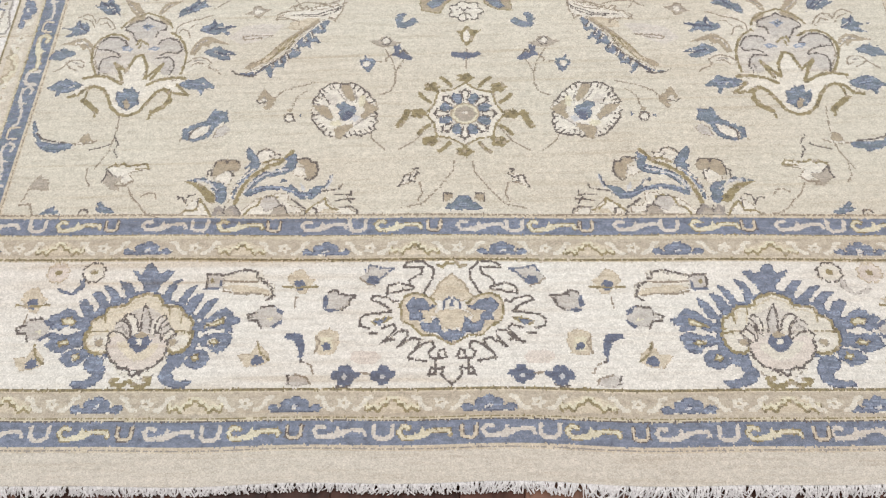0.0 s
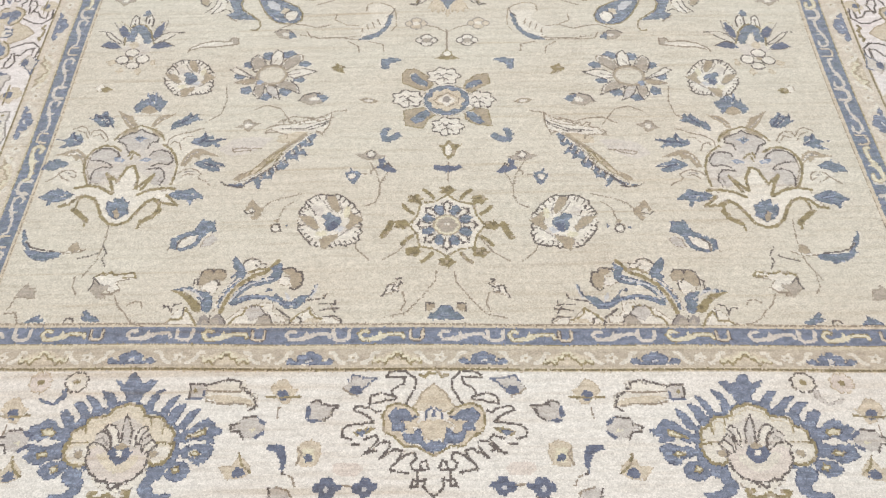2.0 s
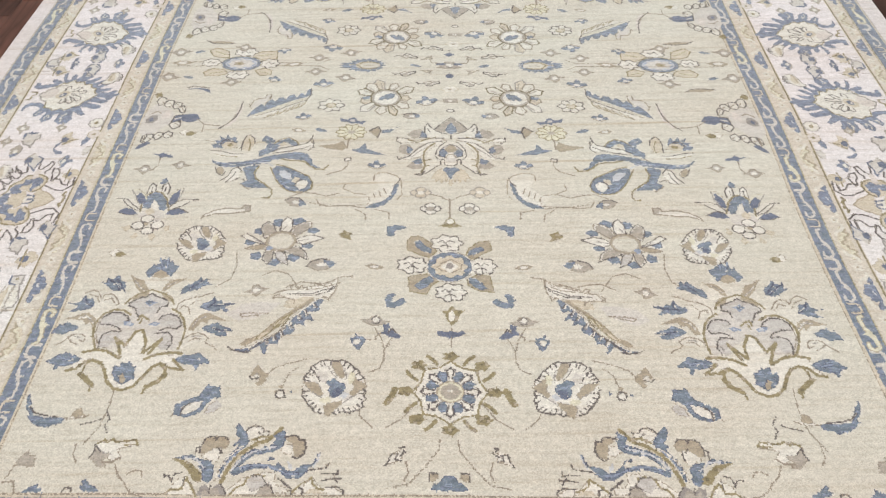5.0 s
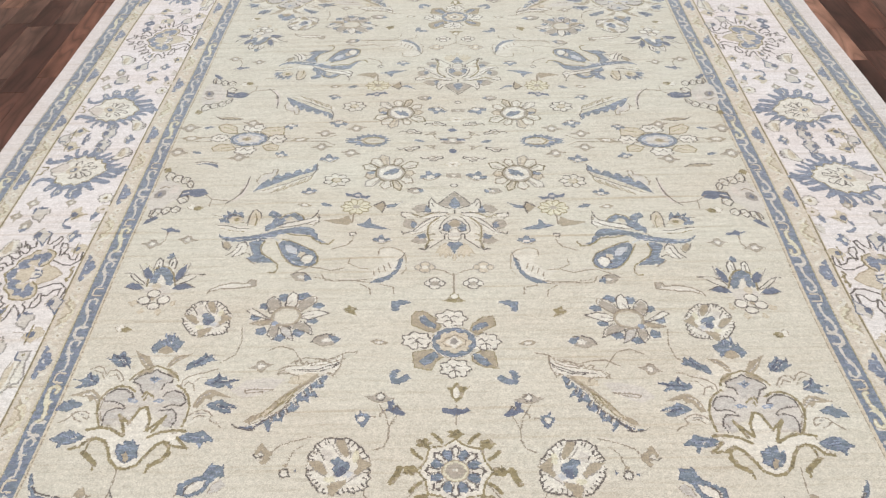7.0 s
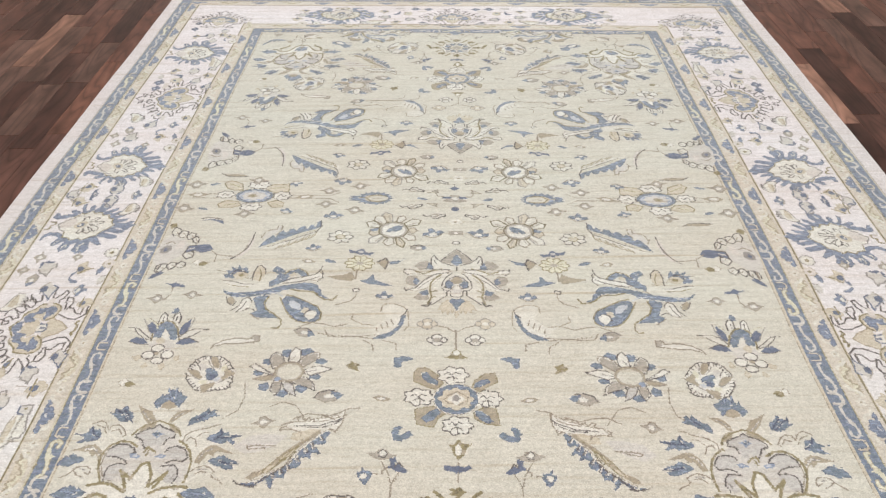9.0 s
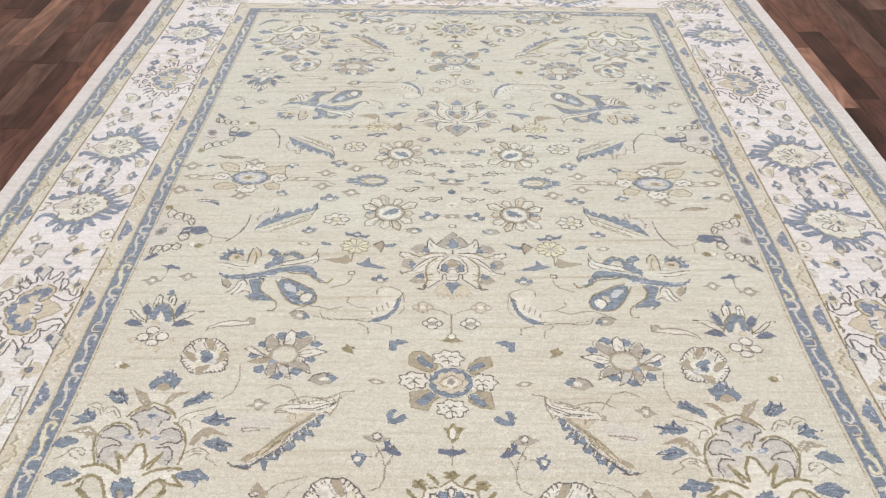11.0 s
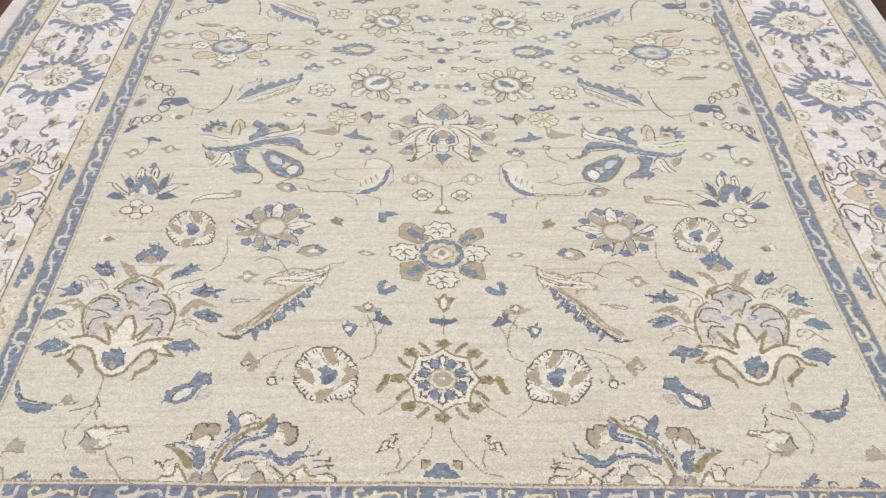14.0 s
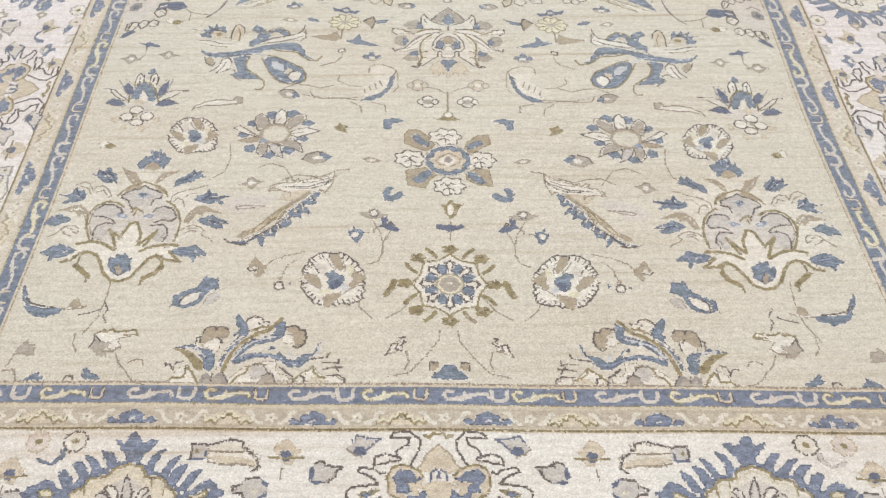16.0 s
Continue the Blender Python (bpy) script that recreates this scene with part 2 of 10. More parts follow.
def lay(u, v):
    """Where a point of the woven design lies on the floor: the rug is a little skewed and uneven, as hand-made ones are."""
    u, v = np.asarray(u, float), np.asarray(v, float)
    end = np.clip(1 - v / 0.25, 0, 1)
    x = u + 0.0035 * np.sin(2.3 * v + 0.6) * np.clip(np.abs(u) / 1.3, 0, 1) + 0.0012 * np.sin(9.0 * v)
    x = x - 0.018 * np.exp(-((v - 1.0) / 0.5) ** 2) * np.clip((u - 0.4) / 0.45, 0, 1) + 0.005 * np.exp(-((v - 0.9) / 0.5) ** 2) * np.clip((-u - 0.4) / 0.45, 0, 1)
    x = x - 0.003 * np.clip((v - 2.1) / 1.0, 0, 1) * np.clip((u - 0.95) / 0.4, 0, 1)
    y = v - 0.045 * (1 - np.exp(-np.clip(v, 0, None) / 0.75)) * u + end * (0.0035 * np.sin(7.0 * u + 1.9) + 0.002 * np.sin(19.0 * u)) + 0.001 * np.sin(13.0 * u + 5 * v)
    y = y - (0.020 + 0.018 * u) * np.clip((v - 2.95) / 0.25, 0, 1)
    z = 0.0012 * np.sin(3.1 * u + 1.0) * np.sin(2.3 * v)
    return x, y, z


def far_v(v, u=0.0):
    """The row in the far half that mirrors a row of the near half; the weaver's count drifts on the way."""
    d = MIDDLE - v
    row = MIDDLE + d * (1.04 - 0.05 * d)
    drift = np.interp(row, (1.87, 2.03, 2.16, 2.30, 2.50, 2.75, 3.00, 3.20), (0.0, -0.020, -0.012, 0.006, 0.033, 0.029, 0.021, 0.014))
    return row + float(drift) - 0.028 * u * min(max((row - 2.3) / 0.3, 0.0), 1.0) * min(max((3.2 - row) / 0.15, 0.0), 1.0)


def far_u(u, v):
    """The far half sits a little to the right of the near one."""
    return u + 0.018 * min(max((MIDDLE - v - 0.02) / 0.15, 0.0), 1.0)


class Pen:
    """Ties one motif: local centimetres, turned, mirrored and set at (u, v)."""

    def __init__(self, own, u, v, sx=1, sy=1, turn=0.0, size=1.0, tone=()):
        self.tone = dict(tone)
        self.own, self.u, self.v, self.sx, self.sy, self.size, self.twin = own, u, v, sx, sy, size, False
        self.c, self.s = math.cos(radians(turn)), math.sin(radians(turn))

    def there(self, pts, flip=1):
        a = np.asarray(pts, float) * (0.01 * self.size)
        x, y = a[:, 0] * self.sx * flip, a[:, 1] * self.sy
        return np.stack([self.u + self.c * x - self.s * y, self.v + self.s * x + self.c * y], 1)

    def window(self, a, pad):
        i0, i1 = int((a[:, 0].min() - pad + HALF_W) / KNOT), int((a[:, 0].max() + pad + HALF_W) / KNOT) + 2
        j0, j1 = int((a[:, 1].min() - pad) / KNOT), int((a[:, 1].max() + pad) / KNOT) + 2
        i0, i1, j0, j1 = max(i0, 0), min(i1, NU), max(j0, 0), min(j1, NV)
        if i1 <= i0 or j1 <= j0:
            return None
        gu, gv = np.meshgrid((np.arange(i0, i1) + 0.5) * KNOT - HALF_W, (np.arange(j0, j1) + 0.5) * KNOT)
        return slice(j0, j1), slice(i0, i1), gu, gv

    def tie(self, w, mask, c):
        colour[w[0], w[1]][mask] = self.tone.get(c, c)
        owner[w[0], w[1]][mask] = self.own

    def sides(self):
        return (1, -1) if self.twin else (1,)

    def fill(self, c, pts):
        for flip in self.sides():
            a = self.there(pts, flip)
            w = self.window(a, KNOT)
            if w is None:
                continue
            inside = np.zeros(w[2].shape, bool)
            for (x0, y0), (x1, y1) in zip(a, np.roll(a, -1, 0)):
                if y0 != y1:
                    inside ^= ((y0 > w[3]) != (y1 > w[3])) & (w[2] < (x1 - x0) * (w[3] - y0) / (y1 - y0) + x0)
            self.tie(w, inside, c)

    def line(self, c, pts, width=0.4):
        half = max(0.005 * width * self.size, 0.0014)
        for flip in self.sides():
            a = self.there(pts, flip)
            for p0, p1 in zip(a[:-1], a[1:]):
                w = self.window(np.stack([p0, p1]), half + KNOT)
                if w is None:
                    continue
                d = p1 - p0
                t = np.clip(((w[2] - p0[0]) * d[0] + (w[3] - p0[1]) * d[1]) / max(d @ d, 1e-12), 0, 1)
                self.tie(w, np.hypot(w[2] - p0[0] - t * d[0], w[3] - p0[1] - t * d[1]) <= half, c)

    def plump(self, c, pts, width=0.5):
        """A filled shape with a rounded rim."""
        self.fill(c, pts)
        self.line(c, pts + pts[:1], width)

    def oval(self, c, x, y, rx, ry, n=24, wave=0.0, lobes=8, start=0.0):
        self.fill(c, oval_points(x, y, rx, ry, n, wave, lobes, start))

    def ring(self, c, x, y, rx, ry, width, wave=0.0, lobes=8, start=0.0):
        pts = oval_points(x, y, rx, ry, 48, wave, lobes, start)
        self.line(c, pts + pts[:1], width)

    def petal(self, c, angle, r0, r1, half, x=0.0, y=0.0, tip=0.62):
        """A pointed petal from radius r0 to r1, half its width."""
        ca, sa = math.cos(radians(angle)), math.sin(radians(angle))
        mid = r0 + (r1 - r0) * tip
        shape = [(r0, -half * 0.4), (mid, -half), (r1, 0), (mid, half), (r0, half * 0.4)]
        self.fill(c, [(x + r * ca - q * sa, y + r * sa + q * ca) for r, q in shape])

    def petal_edge(self, c, angle, r0, r1, half, width, x=0.0, y=0.0, tip=0.62):
        ca, sa = math.cos(radians(angle)), math.sin(radians(angle))
        mid = r0 + (r1 - r0) * tip
        shape = [(r0, -half * 0.4), (mid, -half), (r1, 0), (mid, half), (r0, half * 0.4)]
        self.line(c, [(x + r * ca - q * sa, y + r * sa + q * ca) for r, q in shape], width)


def oval_points(x, y, rx, ry, n, wave=0.0, lobes=8, start=0.0):
    pts = []
    for k in range(n):
        a = 2 * math.pi * k / n
        f = 1 + wave * math.cos(lobes * a + start)
        pts.append((x + rx * f * math.cos(a), y + ry * f * math.sin(a)))
    return pts


# ---- the motifs, in centimetres from their own middle ----


def bouquet(p):
    """A lotus bouquet: ivory lotus below, lilac petals, tan flames and nine toothed blue buds."""
    p.fill(HALO, [(-15.5, 13.2), (-14.7, 4.9), (-8.5, 3.2), (-5.5, 5.1), (-2.7, 3.6), (0.6, 2.2), (4.4, 3.4), (10.1, 4), (12.7, 6), (12.1, 11.3), (12.6, 17.7), (8.4, 18.4), (5.2, 25.9), (0.9, 25), (-3.4, 24.2), (-4.1, 19.9), (-9.9, 18.1), (-12.8, 13.3)])
    p.fill(HALO, [(-4.2, 13.5), (-5.4, 20.3), (-8.4, 21.1), (-8.5, 16.1)])
    p.fill(HALO, [(-7.1, 10.7), (-10.1, 15.8), (-12.5, 15.4), (-14.8, 15), (-10.2, 11.9)])
    p.fill(HALO, [(-6.9, 5.9), (-12.2, 9.8), (-14.4, 8.9), (-10.7, 6.4)])
    p.fill(HALO, [(9.2, 13.6), (7.9, 19.9), (10.5, 20.3), (12.7, 17.4)])
    p.fill(HALO, [(10.8, 10.7), (12.7, 16.1), (16.4, 15.7), (14.2, 13)])
    p.fill(HALO, [(12, 6.2), (14.5, 10.5), (18.2, 8.5), (14.9, 6.8)])
    p.fill(HALO, [(-1, 20), (-1.2, 25.9), (4.1, 26), (4.6, 19.6)])
    p.fill(IVORY, [(-9.2, 3.5), (-4.8, 4.6), (-1.6, 2.6), (-3.8, 7.6), (-0.8, 5.4), (0.3, 9.3), (1.6, 9.6), (3.1, 6.6), (3.2, 3.6), (6.3, 7.3), (4.7, 3.1), (11.4, 3.5), (10.1, 2.1), (12.6, -0.4), (9.9, 0.2), (7.4, 0.7), (5.2, -2), (3.6, -4.7), (0.3, -5.2), (-2.1, -3.5), (-4.1, 0.4), (-6.9, 1.7), (-8.3, 1), (-11.3, -1), (-9.8, 1.6)])
    p.fill(BLUE, [(-2.2, 26.1), (-1.6, 27.4), (-1, 28.1), (-1, 29.4), (-0.2, 28.1), (0.1, 29), (0.2, 30.8), (1.1, 29.8), (1.3, 31.2), (2, 30.1), (2.2, 31.1), (2.9, 29.5), (3.3, 30.2), (4, 28.6), (5.3, 28.3), (5, 27.2), (4.4, 26.1), (4.1, 24.6), (2.7, 25.7), (1.2, 26.6), (0, 26), (-0.4, 24.6), (-1.2, 24.6)])
    p.fill(BLUE, [(-11.7, 23.2), (-10.3, 22.7), (-10.4, 24.4), (-9.3, 23.9), (-8.6, 24.6), (-8.2, 25.2), (-7.6, 24.8), (-7.1, 23.5), (-6.2, 23.3), (-5.5, 22.1), (-5.7, 21.1), (-4.9, 19.6), (-6.1, 20.8), (-7.1, 20.4), (-8.4, 20.6), (-9.4, 21.6), (-10.7, 22.4)])
    p.fill(BLUE, [(-17.4, 17.2), (-15.6, 16.9), (-14.5, 17.4), (-14.2, 18.6), (-13.8, 19), (-13.3, 18.1), (-12.2, 18.4), (-11.4, 17.4), (-11, 16.1), (-11.9, 15.2), (-13.3, 14.9), (-14.8, 14.5), (-16.3, 14.5), (-15.4, 15.3), (-14.6, 15.8), (-15, 16.4), (-16.8, 16.8)])
    p.fill(BLUE, [(-18.1, 8.6), (-17.8, 9.9), (-17.2, 10.5), (-17.1, 11.2), (-16.2, 10.8), (-15.8, 11.9), (-14.7, 11.4), (-13.5, 10.9), (-12.4, 10.2), (-13.1, 9.4), (-14.3, 9.1), (-15.2, 8.4), (-16.5, 8.5)])
    p.fill(BLUE, [(-16.8, 1.5), (-15.7, 2), (-14.9, 2.9), (-14.4, 3.3), (-13.3, 3.8), (-12, 3.5), (-10.9, 3.1), (-9.3, 2.2), (-9.8, 1.2), (-10.8, 0.6), (-12.1, 0.2), (-13.3, 0.3), (-13.6, -0.9), (-14.4, -0.5), (-14.3, 0.5), (-15.4, 0.9)])
    p.fill(BLUE, [(7.3, 19.6), (7.5, 21.4), (8.1, 22.5), (9.1, 22.6), (9.7, 23.5), (10.5, 24), (11, 25.1), (11.7, 23.9), (12.4, 24.6), (13, 24.3), (12.9, 23.3), (13.8, 22.8), (12.8, 22.2), (12, 22.2), (11.4, 21.5), (10.1, 21), (8.9, 20.3)])
    p.fill(BLUE, [(12.4, 16.1), (13, 17.3), (14.2, 17.6), (14.8, 18.3), (15.2, 19.4), (16, 18), (17, 18.2), (17.7, 17.4), (19, 17.5), (20.1, 17.2), (18.9, 16.7), (17.9, 16.2), (19.2, 15.3), (18.6, 14.7), (17.2, 15.6), (16.2, 14.9), (14.7, 15.2), (13.3, 15.7)])
    p.fill(BLUE, [(14.1, 10.3), (15.2, 11.3), (16.3, 11.8), (17.3, 12.1), (17.9, 11.3), (19.2, 10.8), (20.3, 10.5), (21, 9.7), (19.4, 10.1), (18.4, 9.8), (20.1, 9.2), (20, 8.5), (18.8, 8.2), (17.2, 8.6), (15.9, 9.3), (14.8, 9.7)])
    p.fill(BLUE, [(10.2, 2), (11.1, 2.9), (12.1, 3.4), (13.4, 3.3), (14.4, 3.7), (15.3, 4), (16, 3.2), (16.8, 2.6), (17.8, 1.9), (17.9, 1.1), (16.4, 1.2), (15.7, 0.9), (15.8, -0.3), (15.2, -0.6), (14.5, 0.6), (13, 0.8), (11.7, 1.2)])
    p.fill(TAN, [(-0.2, 24.8), (0.2, 26.2), (1.3, 26.9), (2.6, 26.3), (3.5, 24.9), (1.8, 24.2)])
    p.line(INK, [(-8.6, 24.6), (-7.4, 22.9), (-6.1, 21.4)], 0.2)
    p.line(INK, [(-10.4, 24.4), (-8.5, 22.8), (-6.7, 20.9)], 0.2)
    p.line(INK, [(-13.8, 18.9), (-12.9, 16.9), (-11.4, 16)], 0.2)
    p.line(INK, [(11.7, 23.9), (10.6, 22.7), (9.1, 21.5)], 0.2)
    p.line(INK, [(15.2, 19.3), (15.5, 17.3), (14.5, 16.2)], 0.2)
    p.line(INK, [(20.9, 9.7), (18.4, 9.8), (16.4, 10.5)], 0.2)
    p.line(INK, [(20.1, 17.2), (17.8, 16.9), (15.6, 16.5)], 0.2)
    p.line(SKY, [(0.3, 30.6), (1.3, 28)], 0.35)
    p.line(SKY, [(2.1, 30.7), (2.5, 27.8)], 0.3)
    p.line(SKY, [(-13.8, 2.3), (-11.2, 1.8)], 0.35)
    p.line(SKY, [(12.6, 2.4), (15.4, 2)], 0.35)
    p.fill(TAN, [(-5.6, 25.5), (-4, 24.5), (-2.8, 23.9), (-1.8, 23.6), (-0.9, 22.2), (0.1, 20.7), (0.2, 19.1), (-1, 20), (-1.9, 20.3), (-3.3, 21.7), (-4.3, 23.5)])
    p.fill(TAN, [(-3.5, 18.5), (-2.4, 19.8), (-1, 20.5), (0.2, 19.9), (-0.6, 18.2), (-1.6, 17.2), (-2.5, 16.7)])
    p.line(IVORY, [(-3.8, 23.5), (-2.3, 21.7), (-0.8, 20.5)], 0.3)
    p.fill(TAN, [(8.4, 25.2), (6.8, 24.1), (5.2, 24.1), (4, 23.4), (3.2, 22), (2.9, 20.3), (3.9, 20.6), (4.8, 22), (6.2, 23.1)])
    p.fill(TAN, [(2.9, 20.1), (4.2, 20.2), (5.8, 18.9), (6.6, 17.3), (5.1, 17.7), (3.8, 18.7)])
    p.line(IVORY, [(3.5, 21.3), (4.7, 22.7), (6, 23.6)], 0.3)
    p.fill(TAN, [(-16.2, 12.6), (-14.4, 13.3), (-13, 14.1), (-11.6, 14.2), (-10, 13), (-9.1, 11.7), (-8.8, 10), (-9.2, 8.8), (-9.9, 10.8), (-10.8, 11.7), (-11.2, 10.9), (-12.5, 12.3), (-13.7, 12.3)])
    p.line(IVORY, [(-13.2, 13), (-11.4, 13), (-9.6, 11.1)], 0.3)
    p.line(IVORY, [(-12.4, 13.6), (-10.6, 12.7)], 0.2)
    p.fill(TAN, [(11.3, 9.8), (11.7, 11.7), (12.2, 12.8), (13.4, 14.2), (14.8, 14.6), (16.6, 13.8), (18.3, 12.9), (19.4, 12.3), (17.4, 12.6), (15.6, 12.9), (14.9, 11.7), (13.8, 12.2), (13.1, 10.8), (12.5, 9.5)])
    p.line(IVORY, [(12.1, 10.9), (12.9, 12.8), (14.5, 13.5)], 0.3)
    p.fill(PALE, [(-7.2, 5.2), (-8.5, 8.2), (-8.8, 10.8), (-8.1, 13.3), (-6, 14.7), (-2.7, 14.5), (-1.5, 16.9), (1.3, 18.6), (4.7, 16.7), (7, 14.8), (9.2, 13), (10.3, 10.1), (10.5, 6.3), (9.5, 4.3), (1, 9.1), (-2.5, 4.5)])
    p.fill(LILAC, [(-3.2, 16.5), (-2.7, 17.4), (-2.1, 18.3), (-0.8, 18.5), (0.4, 19.1), (1, 19.7), (2, 19.1), (3.4, 18.3), (4.8, 17.9), (5.3, 16.7), (4.2, 16.2), (3.3, 15.7), (3.1, 14.4), (2.7, 13.1), (1.1, 14.4), (0.1, 12.5), (-1.1, 13.7), (-1.6, 15.3), (-2.8, 15.9)])
    p.line(DARK, [(0, 12.8), (-1, 14), (-1.7, 15.6), (-3.3, 16.2), (-3.3, 17), (-2.5, 17.7), (-1.5, 18.5), (0, 18.9), (1, 19.9), (2, 19.1), (3.6, 18.5), (5.1, 17.7), (5.3, 16.4), (3.7, 15.9), (3.4, 14.4)], 0.38)
    p.line(OLIVE, [(-4.3, 16.8), (-3.4, 18.3), (-1.8, 19.7), (0.7, 20.9), (3.8, 19.8), (6, 18.1), (6.6, 16.8)], 0.45)
    p.fill(SKY, [(-0.5, 17.4), (0.6, 17.4), (0.9, 18.2), (1.6, 17.6), (2.8, 17.3), (2, 16.8), (1.5, 16), (0.5, 16.8)])
    p.fill(BLUE, [(0.1, 17.3), (1, 17.8), (2, 17.3), (1.3, 16.6)])
    p.fill(LILAC, [(-8.4, 12), (-7.7, 13.6), (-6.3, 14.3), (-4.7, 14.1), (-3.1, 13.2), (-2, 12.1), (-2.8, 11.5), (-3.6, 10.8), (-4.3, 10.5), (-6.3, 11), (-7.5, 11.1)])
    p.line(DARK, [(-8.5, 11.1), (-8.2, 12.8), (-6.6, 14.3), (-4.6, 14.3), (-2.8, 13.2), (-2, 12), (-3, 11.9)], 0.38)
    p.line(DARK, [(-8, 11.1), (-6.1, 11), (-4.2, 10.4), (-3.1, 9.2)], 0.34)
    p.fill(LILAC, [(4.4, 12.6), (5.1, 13.5), (6.5, 13.9), (7.8, 13.7), (9.1, 12.4), (9.7, 11.3), (8.8, 10.2), (7.1, 10.4), (5.3, 10.7)])
    p.line(DARK, [(4.4, 12.4), (4.8, 13.5), (6.4, 14), (8.2, 13.6), (9.2, 12.2), (9.6, 11.1), (8.9, 10), (6.8, 10.4), (5.3, 9.6)], 0.38)
    p.fill(LILAC, [(-7.5, 6.9), (-7.1, 8.5), (-5.7, 9.1), (-3.8, 8.9), (-3.1, 8.9), (-2.8, 7.2), (-3.7, 7), (-4.2, 6), (-5, 4.7), (-6.3, 5.1)])
    p.line(DARK, [(-6.6, 4.7), (-7, 7), (-6.7, 8.5), (-5.1, 9.3), (-3.2, 9)], 0.34)
    p.fill(LILAC, [(6, 8.7), (7.4, 9.2), (8.4, 8), (8.7, 6.4), (8.2, 4.9), (7.1, 4.4), (6, 5), (6.2, 7.1)])
    p.line(DARK, [(8.1, 4.6), (8.7, 6.2), (8.3, 7.9), (7.3, 9.1), (6.2, 9), (4.6, 8.7)], 0.36)
    p.line(GREY, [(7.4, 5.5), (7.9, 6.7)], 0.26)
    p.fill(SKY, [(-3.4, 11.8), (-2.2, 11.9), (-0.6, 11.2), (-1.1, 10.6), (-2.8, 10.9)])
    p.fill(SKYPALE, [(-2.6, 11.5), (-1.6, 11.6), (-1.2, 11), (-2.2, 10.9)])
    p.fill(SKY, [(2.3, 11.1), (3.5, 11.9), (4.9, 11.6), (4.3, 10.7)])
    p.fill(SKYPALE, [(3.2, 11.3), (4.2, 11.6), (4.1, 11)])
    p.line(OLIVE, [(-0.2, 12.3), (0.1, 13.6), (1.2, 13.1), (2.2, 12.2)], 0.5)
    p.line(OLIVE, [(0.4, 11.4), (0.7, 12.6)], 0.4)
    p.line(OLIVE, [(-7.1, 4.5), (-8.7, 7.8), (-9.3, 10.5), (-9, 12.4), (-8, 14.1), (-6.2, 15.1), (-4, 14.9), (-2.2, 13.7)], 0.55)
    p.line(BROWN, [(-7.2, 6), (-8.5, 9), (-8.6, 11.7)], 0.22)
    p.line(OLIVE, [(6.7, 15.5), (8.6, 14.2), (9.9, 12.4), (10.7, 9.9), (10.8, 7.5), (10.4, 4.8)], 0.55)
    p.line(BROWN, [(7.4, 15.2), (7.6, 17), (8.8, 18.1), (10.5, 18.8), (12.3, 19.2), (13.5, 19.9), (15.1, 20.4)], 0.3)
    p.line(BROWN, [(8.2, 15.5), (8.8, 16.5), (10, 16), (10.8, 14.1)], 0.28)
    p.line(BROWN, [(10.3, 16.7), (11.4, 17.9), (12.6, 17.9)], 0.24)
    p.line(BROWN, [(-14.3, 19.7), (-12.5, 20.7), (-11.2, 20.1), (-10, 18.2), (-9.6, 19.4), (-8.1, 19.6), (-6.8, 18.6), (-5.7, 16.8), (-6.3, 16.3)], 0.3)
    p.line(BROWN, [(-13, 19.5), (-11.2, 18.7), (-10.2, 17.1)], 0.24)
    p.line(BROWN, [(-9.1, 17.8), (-7.7, 18.3), (-6.8, 17.1)], 0.22)
    p.line(BROWN, [(-16.1, 5.5), (-14.8, 6.4), (-14.1, 7.2), (-13.5, 8.1), (-12.7, 8.5), (-11.3, 8.4), (-10.3, 7.8), (-10.2, 6.3), (-11.3, 6.9)], 0.3)
    p.line(BROWN, [(-13.9, 7.3), (-12.8, 6.3), (-11.6, 5.8)], 0.24)
    p.line(GREY, [(-12.7, 7.8), (-11.5, 7.6)], 0.22)
    p.line(BROWN, [(11.3, 7.7), (12.1, 8.6), (13.9, 9.1), (15.4, 8.5), (16.3, 7.6), (15.7, 6.9), (16.5, 6), (17.7, 5.6), (18.5, 4.7)], 0.3)
    p.line(BROWN, [(12.2, 6.8), (13.3, 7.7), (14.8, 7.6)], 0.24)
    p.line(GREY, [(12.7, 8.1), (14.4, 8.3)], 0.22)
    p.fill(IVORY, [(-1.3, 2.6), (-3.3, 6.8), (-0.8, 5.1), (-0.5, 6.9), (0.6, 9.2), (1.7, 9.3), (3, 6.6), (3, 3.4), (6.1, 7.2), (4.7, 3.1), (3.8, 1.1), (0.8, 1.5)])
    p.line(OLIVE, [(-11.5, -0.8), (-9.7, -0.4), (-8.4, 1.3), (-6.9, 1.8), (-5, 1.2), (-3.5, -0.7), (-2.1, -3.5), (-0.3, -5.1), (1.5, -5.5), (3.6, -4.5), (5.1, -1.7), (6.2, 0.2), (7.4, 0.9), (8.9, 0.1), (9.2, -1.6)], 0.7)
    p.line(OLIVE, [(-9.5, 3.8), (-6.5, 4.4), (-4, 3.8), (-1.5, 2.3)], 0.7)
    p.line(OLIVE, [(-1.2, 2.4), (-2.3, 5.1), (-3.8, 7.6), (-1.1, 5.4), (-0.6, 6.9), (0.3, 9.3), (1.6, 9.6), (3.1, 6.6), (3.2, 3.6), (4.8, 5.5), (6.3, 7.3), (5.4, 5.2), (4.4, 3.4)], 0.7)
    p.line(OLIVE, [(4, 2), (6.2, 3.3), (9, 3.8), (11.4, 3.7)], 0.7)
    p.line(OLIVE, [(10.1, 2.1), (11.5, 0.6), (12.6, -0.4), (9.9, -0.1), (7.9, 1)], 0.7)
